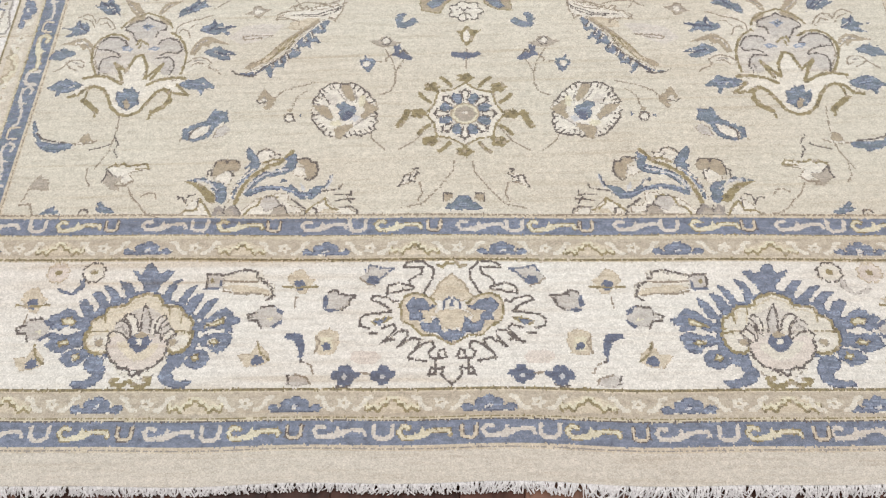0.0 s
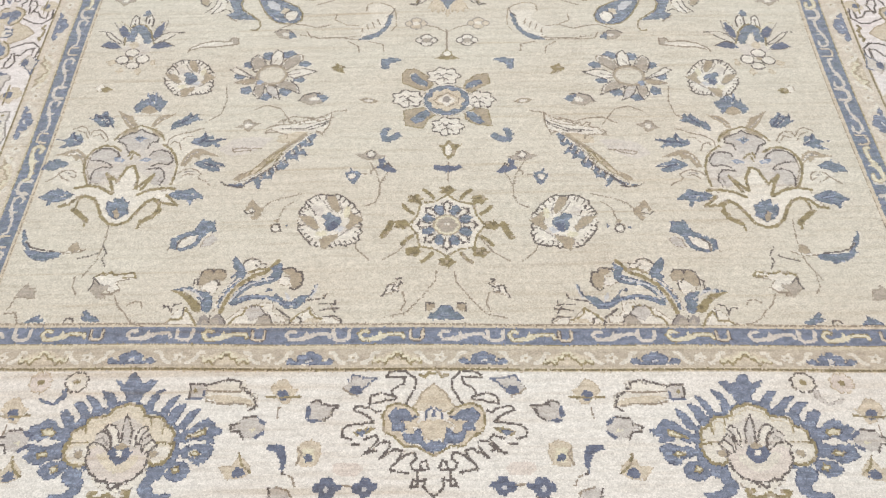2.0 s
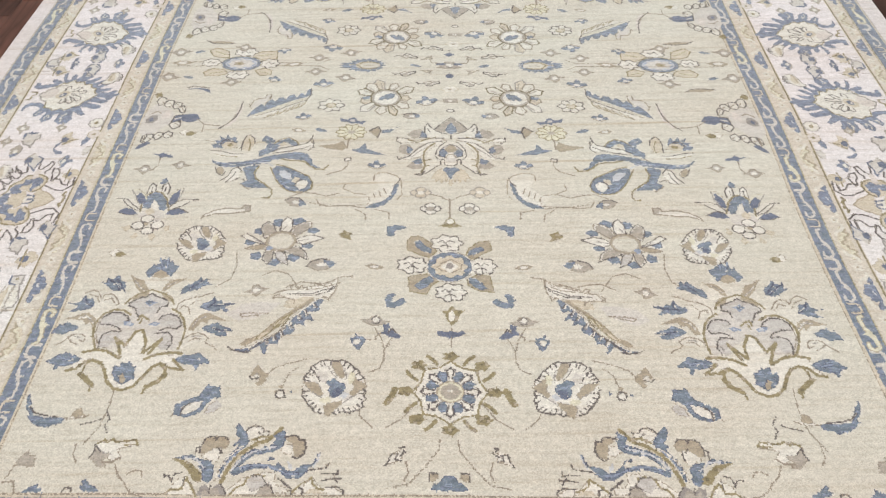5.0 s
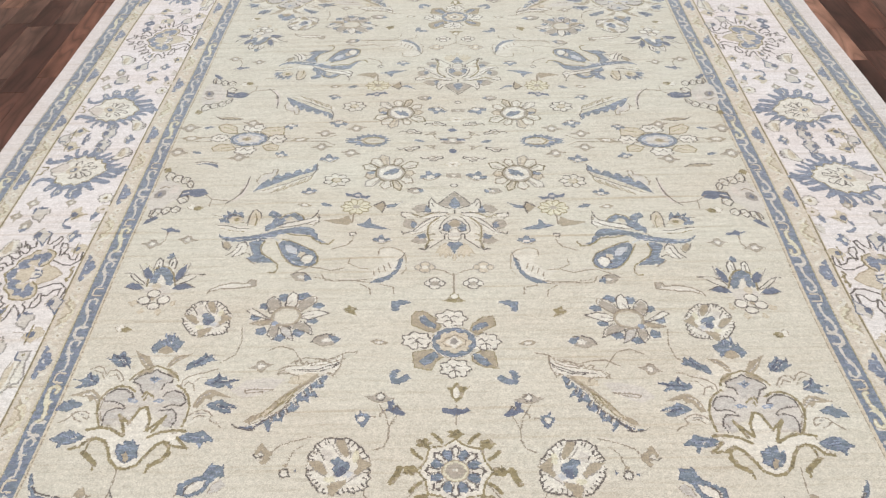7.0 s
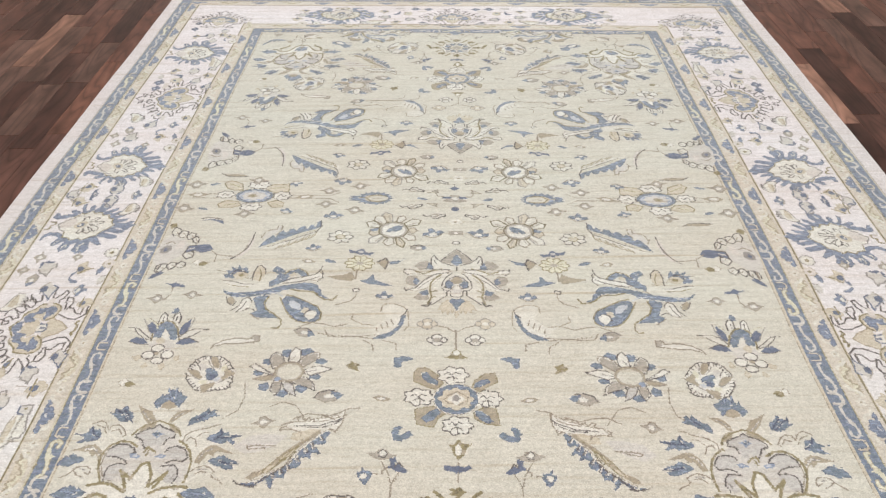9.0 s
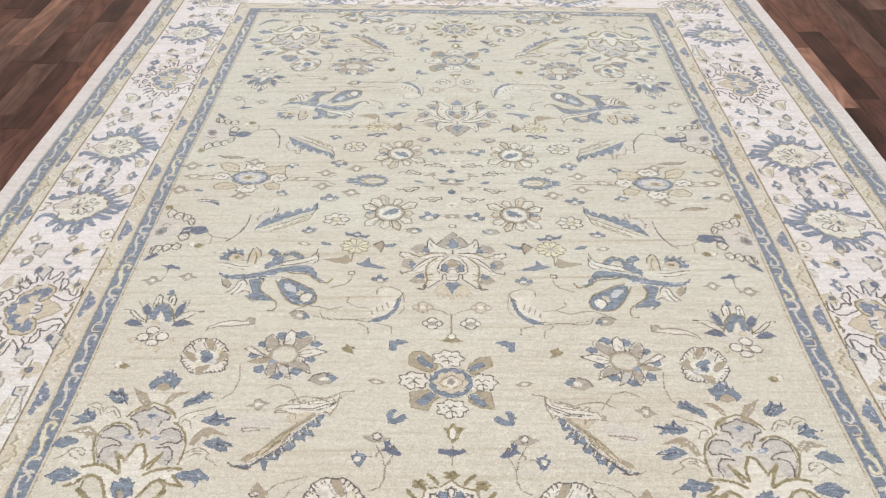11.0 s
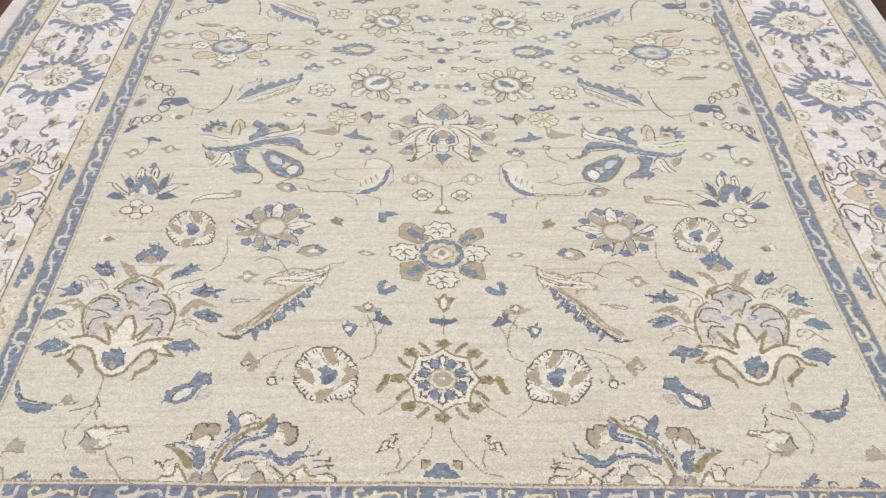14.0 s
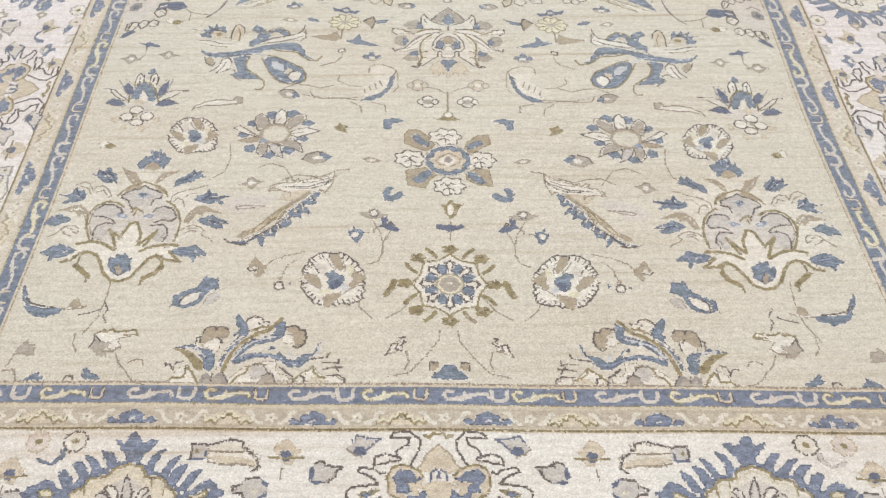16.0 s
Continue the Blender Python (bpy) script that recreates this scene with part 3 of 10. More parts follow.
    p.line(OLIVE, [(-7.1, 1.7), (-7.9, 0.5), (-8, -1.6)], 0.5)
    p.line(OLIVE, [(-8.3, -1.6), (-6.7, -2.8), (-4.9, -4.4)], 1.1)
    p.line(OLIVE, [(-5.1, -4.4), (-5, -5.7)], 0.5)
    p.line(OLIVE, [(9.3, -1.6), (8.2, -3.4), (6.2, -4.6)], 1.1)
    p.line(OLIVE, [(6.2, -4.5), (5.8, -6.2)], 0.5)
    p.fill(BLUE, [(-1.9, -1.1), (-1.9, 0.5), (-0.8, 0.2), (-0.6, 1.6), (0.7, 1), (1, 1.6), (2, 0.3), (2.9, 0.1), (2.9, -1.7), (3.4, -2.7), (2.1, -3.4), (1.2, -4.3), (-0.2, -3.5), (-1.3, -2.2)])
    p.fill(TAN, [(0, -2.1), (0.5, -1.4), (1.5, -2.9), (1.3, -4.1), (0.5, -3.5)])


def feather(p):
    """A long leaf with a toothed blue edge, an olive spine and an outlined bract."""
    p.fill(PALE, [(-13.7, 1), (-10.8, 3.9), (-6.5, 4.6), (-2.1, 4.3), (-4.2, 1.7), (-7.6, -0.2), (-10.5, -0.9)])
    p.fill(IVORY, [(-3.9, 6.1), (-2, 7.7), (2.3, 8.4), (8.4, 10.1), (9.7, 11.5), (9.5, 7.9), (8.1, 5.8), (4.5, 5.6), (0.8, 5.4), (-1.8, 6.1)])
    p.fill(PALETAN, [(-1, 4.9), (2.6, 5.9), (5.3, 5.8), (3.4, 4), (0.7, 2.8), (-1.4, 3)])
    p.fill(TAN, [(-9.3, -6.9), (-7.9, -5.6), (-5.9, -4.8), (-4.1, -2.8), (-2.6, -0.8), (-0.7, 1.1), (1.1, 2.7), (2.8, 4), (4.5, 5.6), (5.4, 4.9), (3.5, 3.3), (1.8, 1.9), (0.2, 0.2), (-0.7, -1.4), (-2.3, -3.2), (-4.2, -4.9), (-6, -6.1), (-8.1, -7.5)])
    p.fill(OLIVE, [(-3.1, -2.6), (-2, -0.5), (-0.4, 0.8), (0.9, 1.4), (-0.3, -0.6), (-1.7, -2.6)])
    p.fill(PALETAN, [(-6.7, -5.7), (-5.1, -4.2), (-3.4, -3.4), (-3.8, -4.5), (-5.3, -5.5)])
    p.line(OLIVE, [(-6, -5.4), (-4.6, -3.6), (-3.2, -1.7)], 0.3)
    p.line(OLIVE, [(-4.9, -5.4), (-3.4, -3.9), (-1.8, -1.6)], 0.3)
    p.line(OLIVE, [(-0.4, 0.2), (1.3, 2), (3.1, 3.5)], 0.3)
    p.line(CREAMLINE, [(-2.7, -2.3), (-1.5, -0.6)], 0.24)
    p.line(CREAMLINE, [(-1.4, -1.6), (-0.1, 0.3)], 0.24)
    p.line(DEEP, [(-1, -2.3), (0.3, -0.2)], 0.24)
    p.line(BROWN, [(0.9, 1.7), (2.9, 3.2), (5.2, 4.6)], 0.24)
    p.fill(BLUE, [(-10.7, -8.4), (-7.5, -9.2), (-5.7, -7.8), (-4.8, -7.3), (-4.1, -8.9), (-3.3, -9.8), (-3.4, -7.7), (-2.4, -6.8), (-1.2, -7.1), (-0.9, -5.3), (0.2, -4.6), (1.4, -4.1), (2, -3.2), (1.5, -2), (2.8, -1.5), (4, -2.3), (3.4, -0.6), (4.5, -0.5), (5.7, -0.8), (4.9, 0.8), (4.3, 1.9), (5.7, 1.7), (6.5, 2.2), (6.5, 3.5), (7.2, 5), (6.5, 5.8), (5.2, 4.8), (4.1, 3.5), (3, 2.4), (1.9, 1.3), (1.1, 0.3), (0.4, -0.8), (-0.3, -2), (-1.1, -3.2), (-2.3, -4.5), (-4.1, -5.4), (-5.6, -6.6), (-6.9, -7.5), (-8.6, -8.1)])
    p.line(IVORY, [(6.5, 5.8), (5.2, 4.8), (4.1, 3.5), (3, 2.4), (1.9, 1.3), (1.1, 0.3), (0.4, -0.8), (-0.3, -2), (-1.1, -3.2), (-2.3, -4.5), (-4.1, -5.4), (-5.6, -6.6), (-6.9, -7.5), (-8.6, -8.1)], 0.42)
    p.line(IVORY, [(-4.1, -5.4), (-3.5, -7)], 0.26)
    p.line(DARK, [(-3.7, -5.5), (-3.1, -6.8)], 0.17)
    p.line(IVORY, [(-2.6, -4.5), (-2, -5.8)], 0.26)
    p.line(DARK, [(-2.2, -4.6), (-1.7, -5.6)], 0.17)
    p.line(IVORY, [(-1.2, -3.2), (-0.6, -4.9)], 0.26)
    p.line(DARK, [(-0.8, -3.4), (-0.3, -4.7)], 0.17)
    p.line(IVORY, [(0.2, -1.1), (1, -2.9)], 0.26)
    p.line(DARK, [(0.6, -1.2), (1.4, -2.8)], 0.17)
    p.line(IVORY, [(1.9, 1.1), (2.6, -0.6)], 0.26)
    p.line(DARK, [(2.3, 0.9), (3, -0.5)], 0.17)
    p.line(IVORY, [(3.2, 2.4), (3.9, 0.6)], 0.26)
    p.line(DARK, [(3.6, 2.2), (4.3, 0.8)], 0.17)
    p.line(IVORY, [(4.8, 4.3), (5.5, 2.9)], 0.26)
    p.line(DARK, [(5.2, 4.1), (5.8, 3)], 0.17)
    p.line(DARK, [(-11.4, -7.7), (-10.7, -8.4), (-7.5, -9.2), (-6.5, -8.8)], 0.34)
    p.line(DARK, [(-7.7, -8.9), (-5.5, -7.2), (-3.7, -5.7), (-1.6, -4), (-0.1, -2.3)], 0.2)
    p.line(BROWN, [(-4, 5.7), (-3.8, 7), (-2, 7.9), (-0.2, 8), (-0.6, 9.2), (0.3, 9.4), (1.3, 8.2), (1.9, 9.4), (2.3, 8.6), (4.8, 9.2), (4.7, 10.1), (6.5, 9.8), (8.3, 10.5), (9.9, 11.7), (10.7, 11.9), (13, 12.1)], 0.3)
    p.line(BROWN, [(9.8, 11.3), (9.7, 9.6), (9.5, 7.9), (8.7, 6.4), (8.2, 5), (7.5, 6.1), (6.7, 5.8)], 0.32)
    p.line(BROWN, [(-3.8, 5.7), (-1.8, 5.9), (0.8, 5.1), (0.8, 4.1)], 0.26)
    p.line(DARK, [(-1, 6.9), (1.8, 6.9), (4.4, 6.9), (6.3, 7.7), (8.3, 8.4), (9.7, 9.6)], 0.32)
    p.line(DARK, [(1.5, 6.4), (5, 6.4), (7.6, 7.4), (9.1, 8.6)], 0.26)
    p.line(BROWN, [(2.9, 8.1), (6, 8.4), (8.4, 9.4)], 0.22)
    p.line(BROWN, [(-10.5, 1.2), (-7.9, 1.5), (-4.4, 1.4)], 0.26)
    p.line(BROWN, [(-10.5, 1.2), (-10, 0.4), (-6.5, 0.9)], 0.26)


def iris(p):
    """A clump of blue iris petals with tan caps, growing out of the field's edge."""
    p.fill(IVORY, [(-9.4, -1.6), (-8.8, 0.5), (-7.8, 1.4), (-6.5, 2), (-5.2, 0.5), (-3.8, -1.5)])
    p.fill(IVORY, [(1.1, -0.7), (2.6, 0.7), (3.9, 1.9), (5.4, 2.5), (7.9, 3.2), (9.7, 3), (9.7, 1.2), (10.6, 0.5), (12.2, 0.3), (12.4, -1.1), (1.5, -1.3)])
    p.fill(IVORY, [(12.9, -1.1), (13.5, -0.2), (15.4, 0.9), (16.6, 2.4), (17.2, 1.2), (18.3, 0.1), (20.6, 0.1), (22.2, -0.8), (22.2, -1.2)])
    p.fill(TAN, [(-4.9, 6.7), (-5.1, 8.4), (-4.7, 9.7), (-3.5, 10.3), (-1.9, 10.4), (-0.5, 10), (0.2, 8.9), (-0.3, 7.8), (-1.4, 7.5), (-1.8, 6.3)])
    p.fill(IVORY, [(-4.8, 6), (-3.7, 7), (-2.2, 8), (-1.1, 8), (-1.2, 6.3), (-1.5, 4.8), (-2.8, 5.2)])
    p.line(DARK, [(-5.2, 6.7), (-5.1, 8.4), (-4.7, 9.7), (-3.9, 10.2), (-2.9, 10.3), (-2.6, 9.5), (-2.2, 10.3), (-1, 10.3), (-0.3, 9.7)], 0.34)
    p.line(DARK, [(-2.2, 8), (-1.2, 7.3), (-1.3, 5.8)], 0.26)
    p.line(DARK, [(-5.8, 6.2), (-5.9, 7.8), (-5.3, 8.1)], 0.26)
    p.fill(BLUE, [(-9.8, 5.6), (-8.2, 6.1), (-6.4, 6.4), (-4.7, 5.5), (-2.7, 5.3), (-1.8, 4.1), (-1.7, 1.8), (-2, 0.9), (-2.9, 0.7), (-3.7, 1.5), (-4, 3.2), (-5, 4.6), (-6.4, 5.5), (-8.1, 5.4)])
    p.line(SKYPALE, [(-7.7, 5.8), (-5.5, 5.5), (-3.6, 3.7)], 0.3)
    p.fill(OLIVE, [(-10.1, 5.5), (-8.1, 5.4), (-6.6, 4.9), (-5, 3.6), (-3.8, 2.5), (-3.5, 1.1), (-4.2, 0.8), (-5.3, 1.3), (-6.1, 2.7), (-7.3, 3.9), (-8.7, 4.8)])
    p.fill(IVORY, [(2.8, 11.3), (3.7, 12.3), (4.8, 12.6), (6.2, 12.1), (7.4, 11.2), (6.6, 9.6), (4.9, 9.5), (3.6, 10.1)])
    p.line(DARK, [(2.8, 11.5), (3.4, 12.3), (4.3, 12.8), (5.6, 12.4), (6.2, 11.6), (7.3, 11.5)], 0.34)
    p.line(DARK, [(5.2, 11.3), (6.2, 10.5), (7.3, 10.6)], 0.26)
    p.fill(BLUE, [(1.2, 10.2), (0.6, 12.2), (1.1, 13.2), (2.3, 11.9), (3.2, 10.8), (3.8, 9.6), (3.5, 8.5), (2.6, 7.5), (1.6, 6.3), (0.6, 4.9), (-0.1, 3.2), (-0.4, 1.6), (-1.1, 2), (-0.8, 4.1), (0.1, 5.9), (1.2, 7.3), (1.8, 8.3), (0.8, 8.5), (1.8, 9.5)])
    p.line(IVORY, [(-1.2, 1.3), (-0.8, 3.7), (0.2, 5.6), (1.6, 7.3), (2.9, 8.3)], 0.3)
    p.line(SKY, [(-0.1, 3.8), (1, 5.9), (2.4, 7.6)], 0.3)
    p.line(OLIVE, [(0, 0.9), (0.6, 3), (1.3, 4.7), (2.4, 6.5), (3.7, 7.7), (5.4, 8.9), (7.2, 9.6), (8.3, 10.7), (9.5, 12.2)], 0.85)
    p.line(CREAMLINE, [(1.4, 4.4), (2.7, 6.2), (4.1, 7.5), (6, 8.6)], 0.3)
    p.line(OLIVE, [(4.2, 9.6), (5.8, 10.3), (7.7, 10.4)], 0.5)
    p.fill(BLUE, [(1.2, 2.9), (2, 5), (3.1, 6.5), (4.5, 7.6), (6.1, 8.1), (8.1, 8.9), (8.7, 9.6), (8.3, 10.6), (9.3, 11.4), (10.2, 12), (10.6, 10.1), (10.4, 8.4), (9.3, 7.3), (7.3, 6.8), (5.6, 6.6), (4.3, 5.8), (3, 4.3), (2.1, 3.2)])
    p.line(SKYPALE, [(1.5, 3.3), (2.8, 5.5), (4.6, 7), (6.8, 7.8), (8.9, 8.3)], 0.4)
    p.fill(HALO, [(1.8, 2.9), (3.3, 4.6), (4.8, 5.9), (6.6, 6.5), (8.3, 6.5), (8, 5.6), (6.2, 5.1), (4.2, 4.7), (2.7, 3.7)])
    p.fill(BLUE, [(1.4, 2.7), (2.6, 3.8), (4, 4.5), (6, 4.9), (8.2, 4.7), (9.4, 4.3), (9.9, 4.8), (9.2, 5.7), (8.1, 5.4), (8.1, 6.3), (9.2, 5.9), (10.5, 4.5), (11.5, 3.5), (12.7, 3.2), (13.6, 4), (14.5, 4.7), (16, 4.7), (16.6, 5.5), (16.9, 6.8), (17.4, 7.1), (17.3, 5.8), (16.6, 4.7), (15.7, 3.9), (14.8, 2.5), (13.9, 1.7), (12.2, 1.7), (10.8, 2.5), (9.6, 3.4), (7.8, 3.8), (5.7, 3.8), (3.7, 3.1), (2.3, 2.3)])
    p.line(SKY, [(3.1, 3.9), (5.6, 4.5), (8, 4.4), (9.9, 3.6), (12.1, 2.6), (13.8, 2.8)], 0.35)
    p.fill(SKYPALE, [(11.5, 5.6), (12.6, 4.3), (12.5, 3.4), (11.8, 4)])
    p.line(SKYPALE, [(16.4, 4.2), (17.1, 5.4), (17.3, 6.8)], 0.3)
    p.fill(TAN, [(10.7, 9.8), (11.5, 10.6), (12.6, 10.6), (13.2, 9.9), (14.2, 9.7), (14.6, 8.3), (14.6, 6.9), (13.8, 6), (12.7, 6.2), (12.2, 7.5), (12, 8.9)])
    p.line(DARK, [(10.4, 10.3), (11.7, 10.6), (12.8, 10.5), (13.2, 9.7), (14.2, 9.7), (14.6, 8), (14.3, 6.7), (13.2, 5.8), (12.4, 6.2)], 0.4)
    p.fill(IVORY, [(9.8, 7.6), (10.7, 8.9), (12, 8.8), (12.4, 6.9), (11.1, 6.5)])
    p.fill(GREY, [(-3.9, -1.7), (-3.6, 0), (-2.7, 0.6), (-1.7, -0.5), (-0.5, 0.6), (0.5, 0.1), (1.3, -1.5)])
    p.fill(GREYTAN, [(-3, -1.4), (-2.8, -0.2), (-1.8, -1.1), (-1.2, -0.2), (-0.4, -0.1), (0.3, -1.4)])
    p.line(DARK, [(-1.6, -1.6), (-1.8, 0.3)], 0.3)
    p.line(DARK, [(0.1, 0.5), (0.8, -0.4), (1.3, -1.4)], 0.3)
    p.line(OLIVE, [(-9.7, -1.4), (-9, -0.7), (-7, -0.6), (-6.7, 0.5), (-6.4, 1.5), (-5.3, 0.2), (-4.1, -1.7)], 0.4)
    p.line(DARK, [(-10.9, 2), (-9.8, 2.1), (-9.1, 0.8), (-8.9, 2.4), (-7.5, 2.8)], 0.28)
    p.line(DARK, [(-6.9, 2), (-6.9, 0.2)], 0.26)
    p.line(OLIVE, [(2.1, -1.3), (2.9, -0.1), (4.2, 0.5), (4.7, 1.8), (6.4, 2.5), (7.7, 2.2)], 0.42)
    p.fill(LILAC, [(4.6, 1.1), (5.4, 2.3), (7.1, 2.3), (8.3, 0.9), (7.3, 0), (5.9, -0.7)])
    p.line(DARK, [(5.6, 2.3), (7.1, 2.4), (7.9, 1.4), (8.8, 0.5)], 0.3)
    p.fill(GREYTAN, [(6.8, -1.3), (7.3, 0), (8.4, 0.6), (9.5, 0.1), (10, -1.3)])
    p.line(DARK, [(7.3, 0.1), (8.4, 0.6), (9.3, 0.2), (9.8, -1)], 0.34)
    p.line(DARK, [(10.5, 1.8), (11.7, 0.8), (12.7, 0.1), (13.2, -1.3)], 0.42)
    p.line(DARK, [(14.2, 0.1), (15, -0.2), (15, -1)], 0.4)
    p.fill(PALETAN, [(15.6, -1.1), (16.2, -0.1), (17.7, -0.3), (19, -1.1)])
    p.line(OLIVE, [(13.3, -0.6), (14.4, 0.6), (15.4, 1.2), (16.4, 2.1), (16.6, 0.9), (17.9, -0.2), (18.9, -0.4)], 0.4)
    p.line(DARK, [(15.6, 3.5), (17.7, 3.8), (18.9, 4), (19.3, 5)], 0.3)
    p.line(DARK, [(18, 2.8), (21.1, 2.7), (21, 3.4)], 0.3)
    p.line(DARK, [(18.4, 1.4), (19.9, 1.8), (21.8, 1.8)], 0.3)
    p.line(DARK, [(18.9, 0.1), (21.1, 0.3), (22.3, -0.5), (22.3, -1.2)], 0.3)
    p.line(DARK, [(20.3, 2.4), (21.3, 0.8)], 0.24)


def palmette(p):
    p.twin = True
    p.fill(GREYTAN, [(-4.6, 10.7), (-2.9, 12.8), (-1.3, 14.1), (0.1, 16.3), (0, 10.8), (-1.3, 9.7), (-3.2, 9.7)])
    p.fill(BLUE, [(-1.6, 10.2), (-1.1, 12.3), (0.1, 13.9), (0, 8.7), (-1.3, 9.2)])
    p.line(DARK, [(-4.7, 10.4), (-2.9, 13), (0.1, 16.5)], 0.26)
    p.fill(GREYTAN, [(-11.8, 8.4), (-10.3, 10.1), (-8.3, 10.9), (-7.4, 9.9), (-8.3, 7.6), (-9.8, 6.6)])
    p.fill(BLUE, [(-7.7, 10.2), (-6.3, 8.9), (-6.5, 6.9), (-8.4, 6.9)])
    p.fill(GREYTAN, [(-13.9, 2), (-13.2, 3.9), (-11.2, 4.2), (-9.9, 2.5), (-10.9, -0.2), (-13, 0.5)])
    p.fill(BLUE, [(-11.3, 3.4), (-9.9, 2.2), (-10.4, 0.1), (-11.8, 1)])
    p.fill(GREYTAN, [(-11.4, -5), (-9.9, -3.2), (-7.5, -2.5), (-7.3, -5.7), (-9.3, -6.2)])
    p.fill(BLUE, [(-10, -2.7), (-7.7, -1.6), (-7.3, -3.6), (-8.9, -4.3)])
    p.fill(HALO, [(-6.7, 8.6), (-7.1, 11.4), (-6.3, 13), (-5.5, 11.5), (-3.6, 9.9), (-1.3, 8.4), (-0.4, 6.7), (-2.8, 7.2), (-5.2, 7.2)])
    p.line(DARK, [(-7, 9.1), (-7.1, 12), (-6.3, 13.3), (-5.4, 11.5), (-3.5, 9.7), (-1.1, 8.7)], 0.32)
    p.line(DARK, [(-6.3, 11.2), (-5.7, 9.7)], 0.24)
    p.fill(IVORY, [(-14.4, 5.9), (-14, 7.1), (-12.1, 6.6), (-9.7, 5.9), (-6.7, 6.4), (-2.8, 6.9), (-1.3, 5.9), (-4.4, 5.2), (-7.4, 4.2), (-10.5, 4.9), (-13.6, 5.1)])
    p.line(DARK, [(-13.1, 4.6), (-14.4, 5.6), (-14.3, 7.1), (-11.2, 6.6)], 0.32)
    p.line(OLIVE, [(-11.3, 6.1), (-9, 5.1), (-6.5, 6.4), (-4.1, 7.2)], 0.5)
    p.line(DARK, [(-9, 7.4), (-5.1, 6.9), (-1.9, 6.9)], 0.26)
    p.fill(IVORY, [(-13.7, -1.8), (-12.1, -0.9), (-10.3, 0.6), (-8.6, 3), (-6.2, 4.9), (-2.8, 5.9), (-1.7, 4.5), (-4.6, 3.2), (-6.1, 0.8), (-8, -1.1), (-11, -2.3)])
    p.line(DARK, [(-13.9, -0.9), (-13.5, -2.1), (-11, -0.9), (-8.9, 2), (-6.2, 4.7), (-2.4, 5.7)], 0.32)
    p.line(GREY, [(-10.5, -1.3), (-8.1, 1.3), (-5.7, 3.5)], 0.24)
    p.fill(HALO, [(-8.4, -7.5), (-7.4, -7.9), (-5.5, -6.8), (-4.3, -5.2), (-2.6, -3.8), (0.1, -5.4), (0.1, 5.5), (-2, 4.5), (-4.3, 3.2), (-5.8, 0.8), (-6.6, -2.2), (-6.2, -5.2), (-7.1, -7)])
    p.line(DARK, [(-8.7, -7.7), (-6.3, -7.7), (-4.8, -6.1), (-2.6, -4.1), (-2.6, -2.5)], 0.3)
    p.line(OLIVE, [(-7.4, -7.5), (-6.6, -4.6), (-7.1, -2), (-7, 1), (-5.8, 3.2), (-4.3, 4.7)], 0.55)
    p.line(OLIVE, [(-6.8, -2.7), (-5.3, -2)], 0.4)
    p.line(OLIVE, [(-6.7, -4.8), (-5.4, -4.5)], 0.4)
    p.line(DARK, [(-9, -8), (-7.5, -8.4), (-6.7, -6.8)], 0.5)
    p.line(DARK, [(-1.3, 5.2), (-2.8, 3.7), (-3.8, 1.5), (-4.1, -0.8), (-3.3, -2), (-1.7, -2.2), (-1.7, -4.1), (-0.8, -4.7), (0, -4.7)], 0.32)
    p.fill(PALE, [(-2.9, -1.1), (-3.1, 1.8), (-1.9, 3.5), (0, 4.5), (0, -3.6), (-1.1, -3.1), (-1.3, -1)])
    p.line(DARK, [(0, 4.2), (-1.7, 3.2), (-2.9, 1.5), (-3.1, -0.8), (-1.4, -1.3)], 0.28)
    p.fill(BLUE, [(-2.9, -0.8), (-3.1, 1.3), (-2, 2.3), (-1, 1.1), (-0.8, -0.3), (-1.7, -1)])
    p.fill(TAN, [(-1.9, 2), (-0.8, 3.5), (0, 4), (0, 0.1), (-0.8, 1.1)])
    p.fill(IVORY, [(-1.3, -0.3), (0, 1.1), (0, -1.5), (-1, -1.3)])
    p.line(BROWN, [(-1.3, -1.5), (-0.7, -0.1), (0, -0.1)], 0.24)
    p.fill(PALETAN, [(-5, -10.1), (-4.4, -8.1), (-3.4, -6.6), (-2.3, -5.7), (-1.2, -7), (-0.6, -9.9), (-1.1, -11.4), (-1.6, -9.7), (-2.2, -11.9), (-2.9, -10.1), (-3.7, -11.2), (-4.1, -9.7)])
    p.fill(BLUE, [(-2.3, -6.3), (-1.2, -5.2), (0, -5.6), (0, -10.1), (-0.6, -9), (-1.2, -7.5)])
    p.fill(PALETAN, [(-0.6, -11.8), (-0.3, -9.9), (0, -10.1), (0, -12.9)])
    p.line(DARK, [(0, 8.2), (0, 6.5)], 0.3)


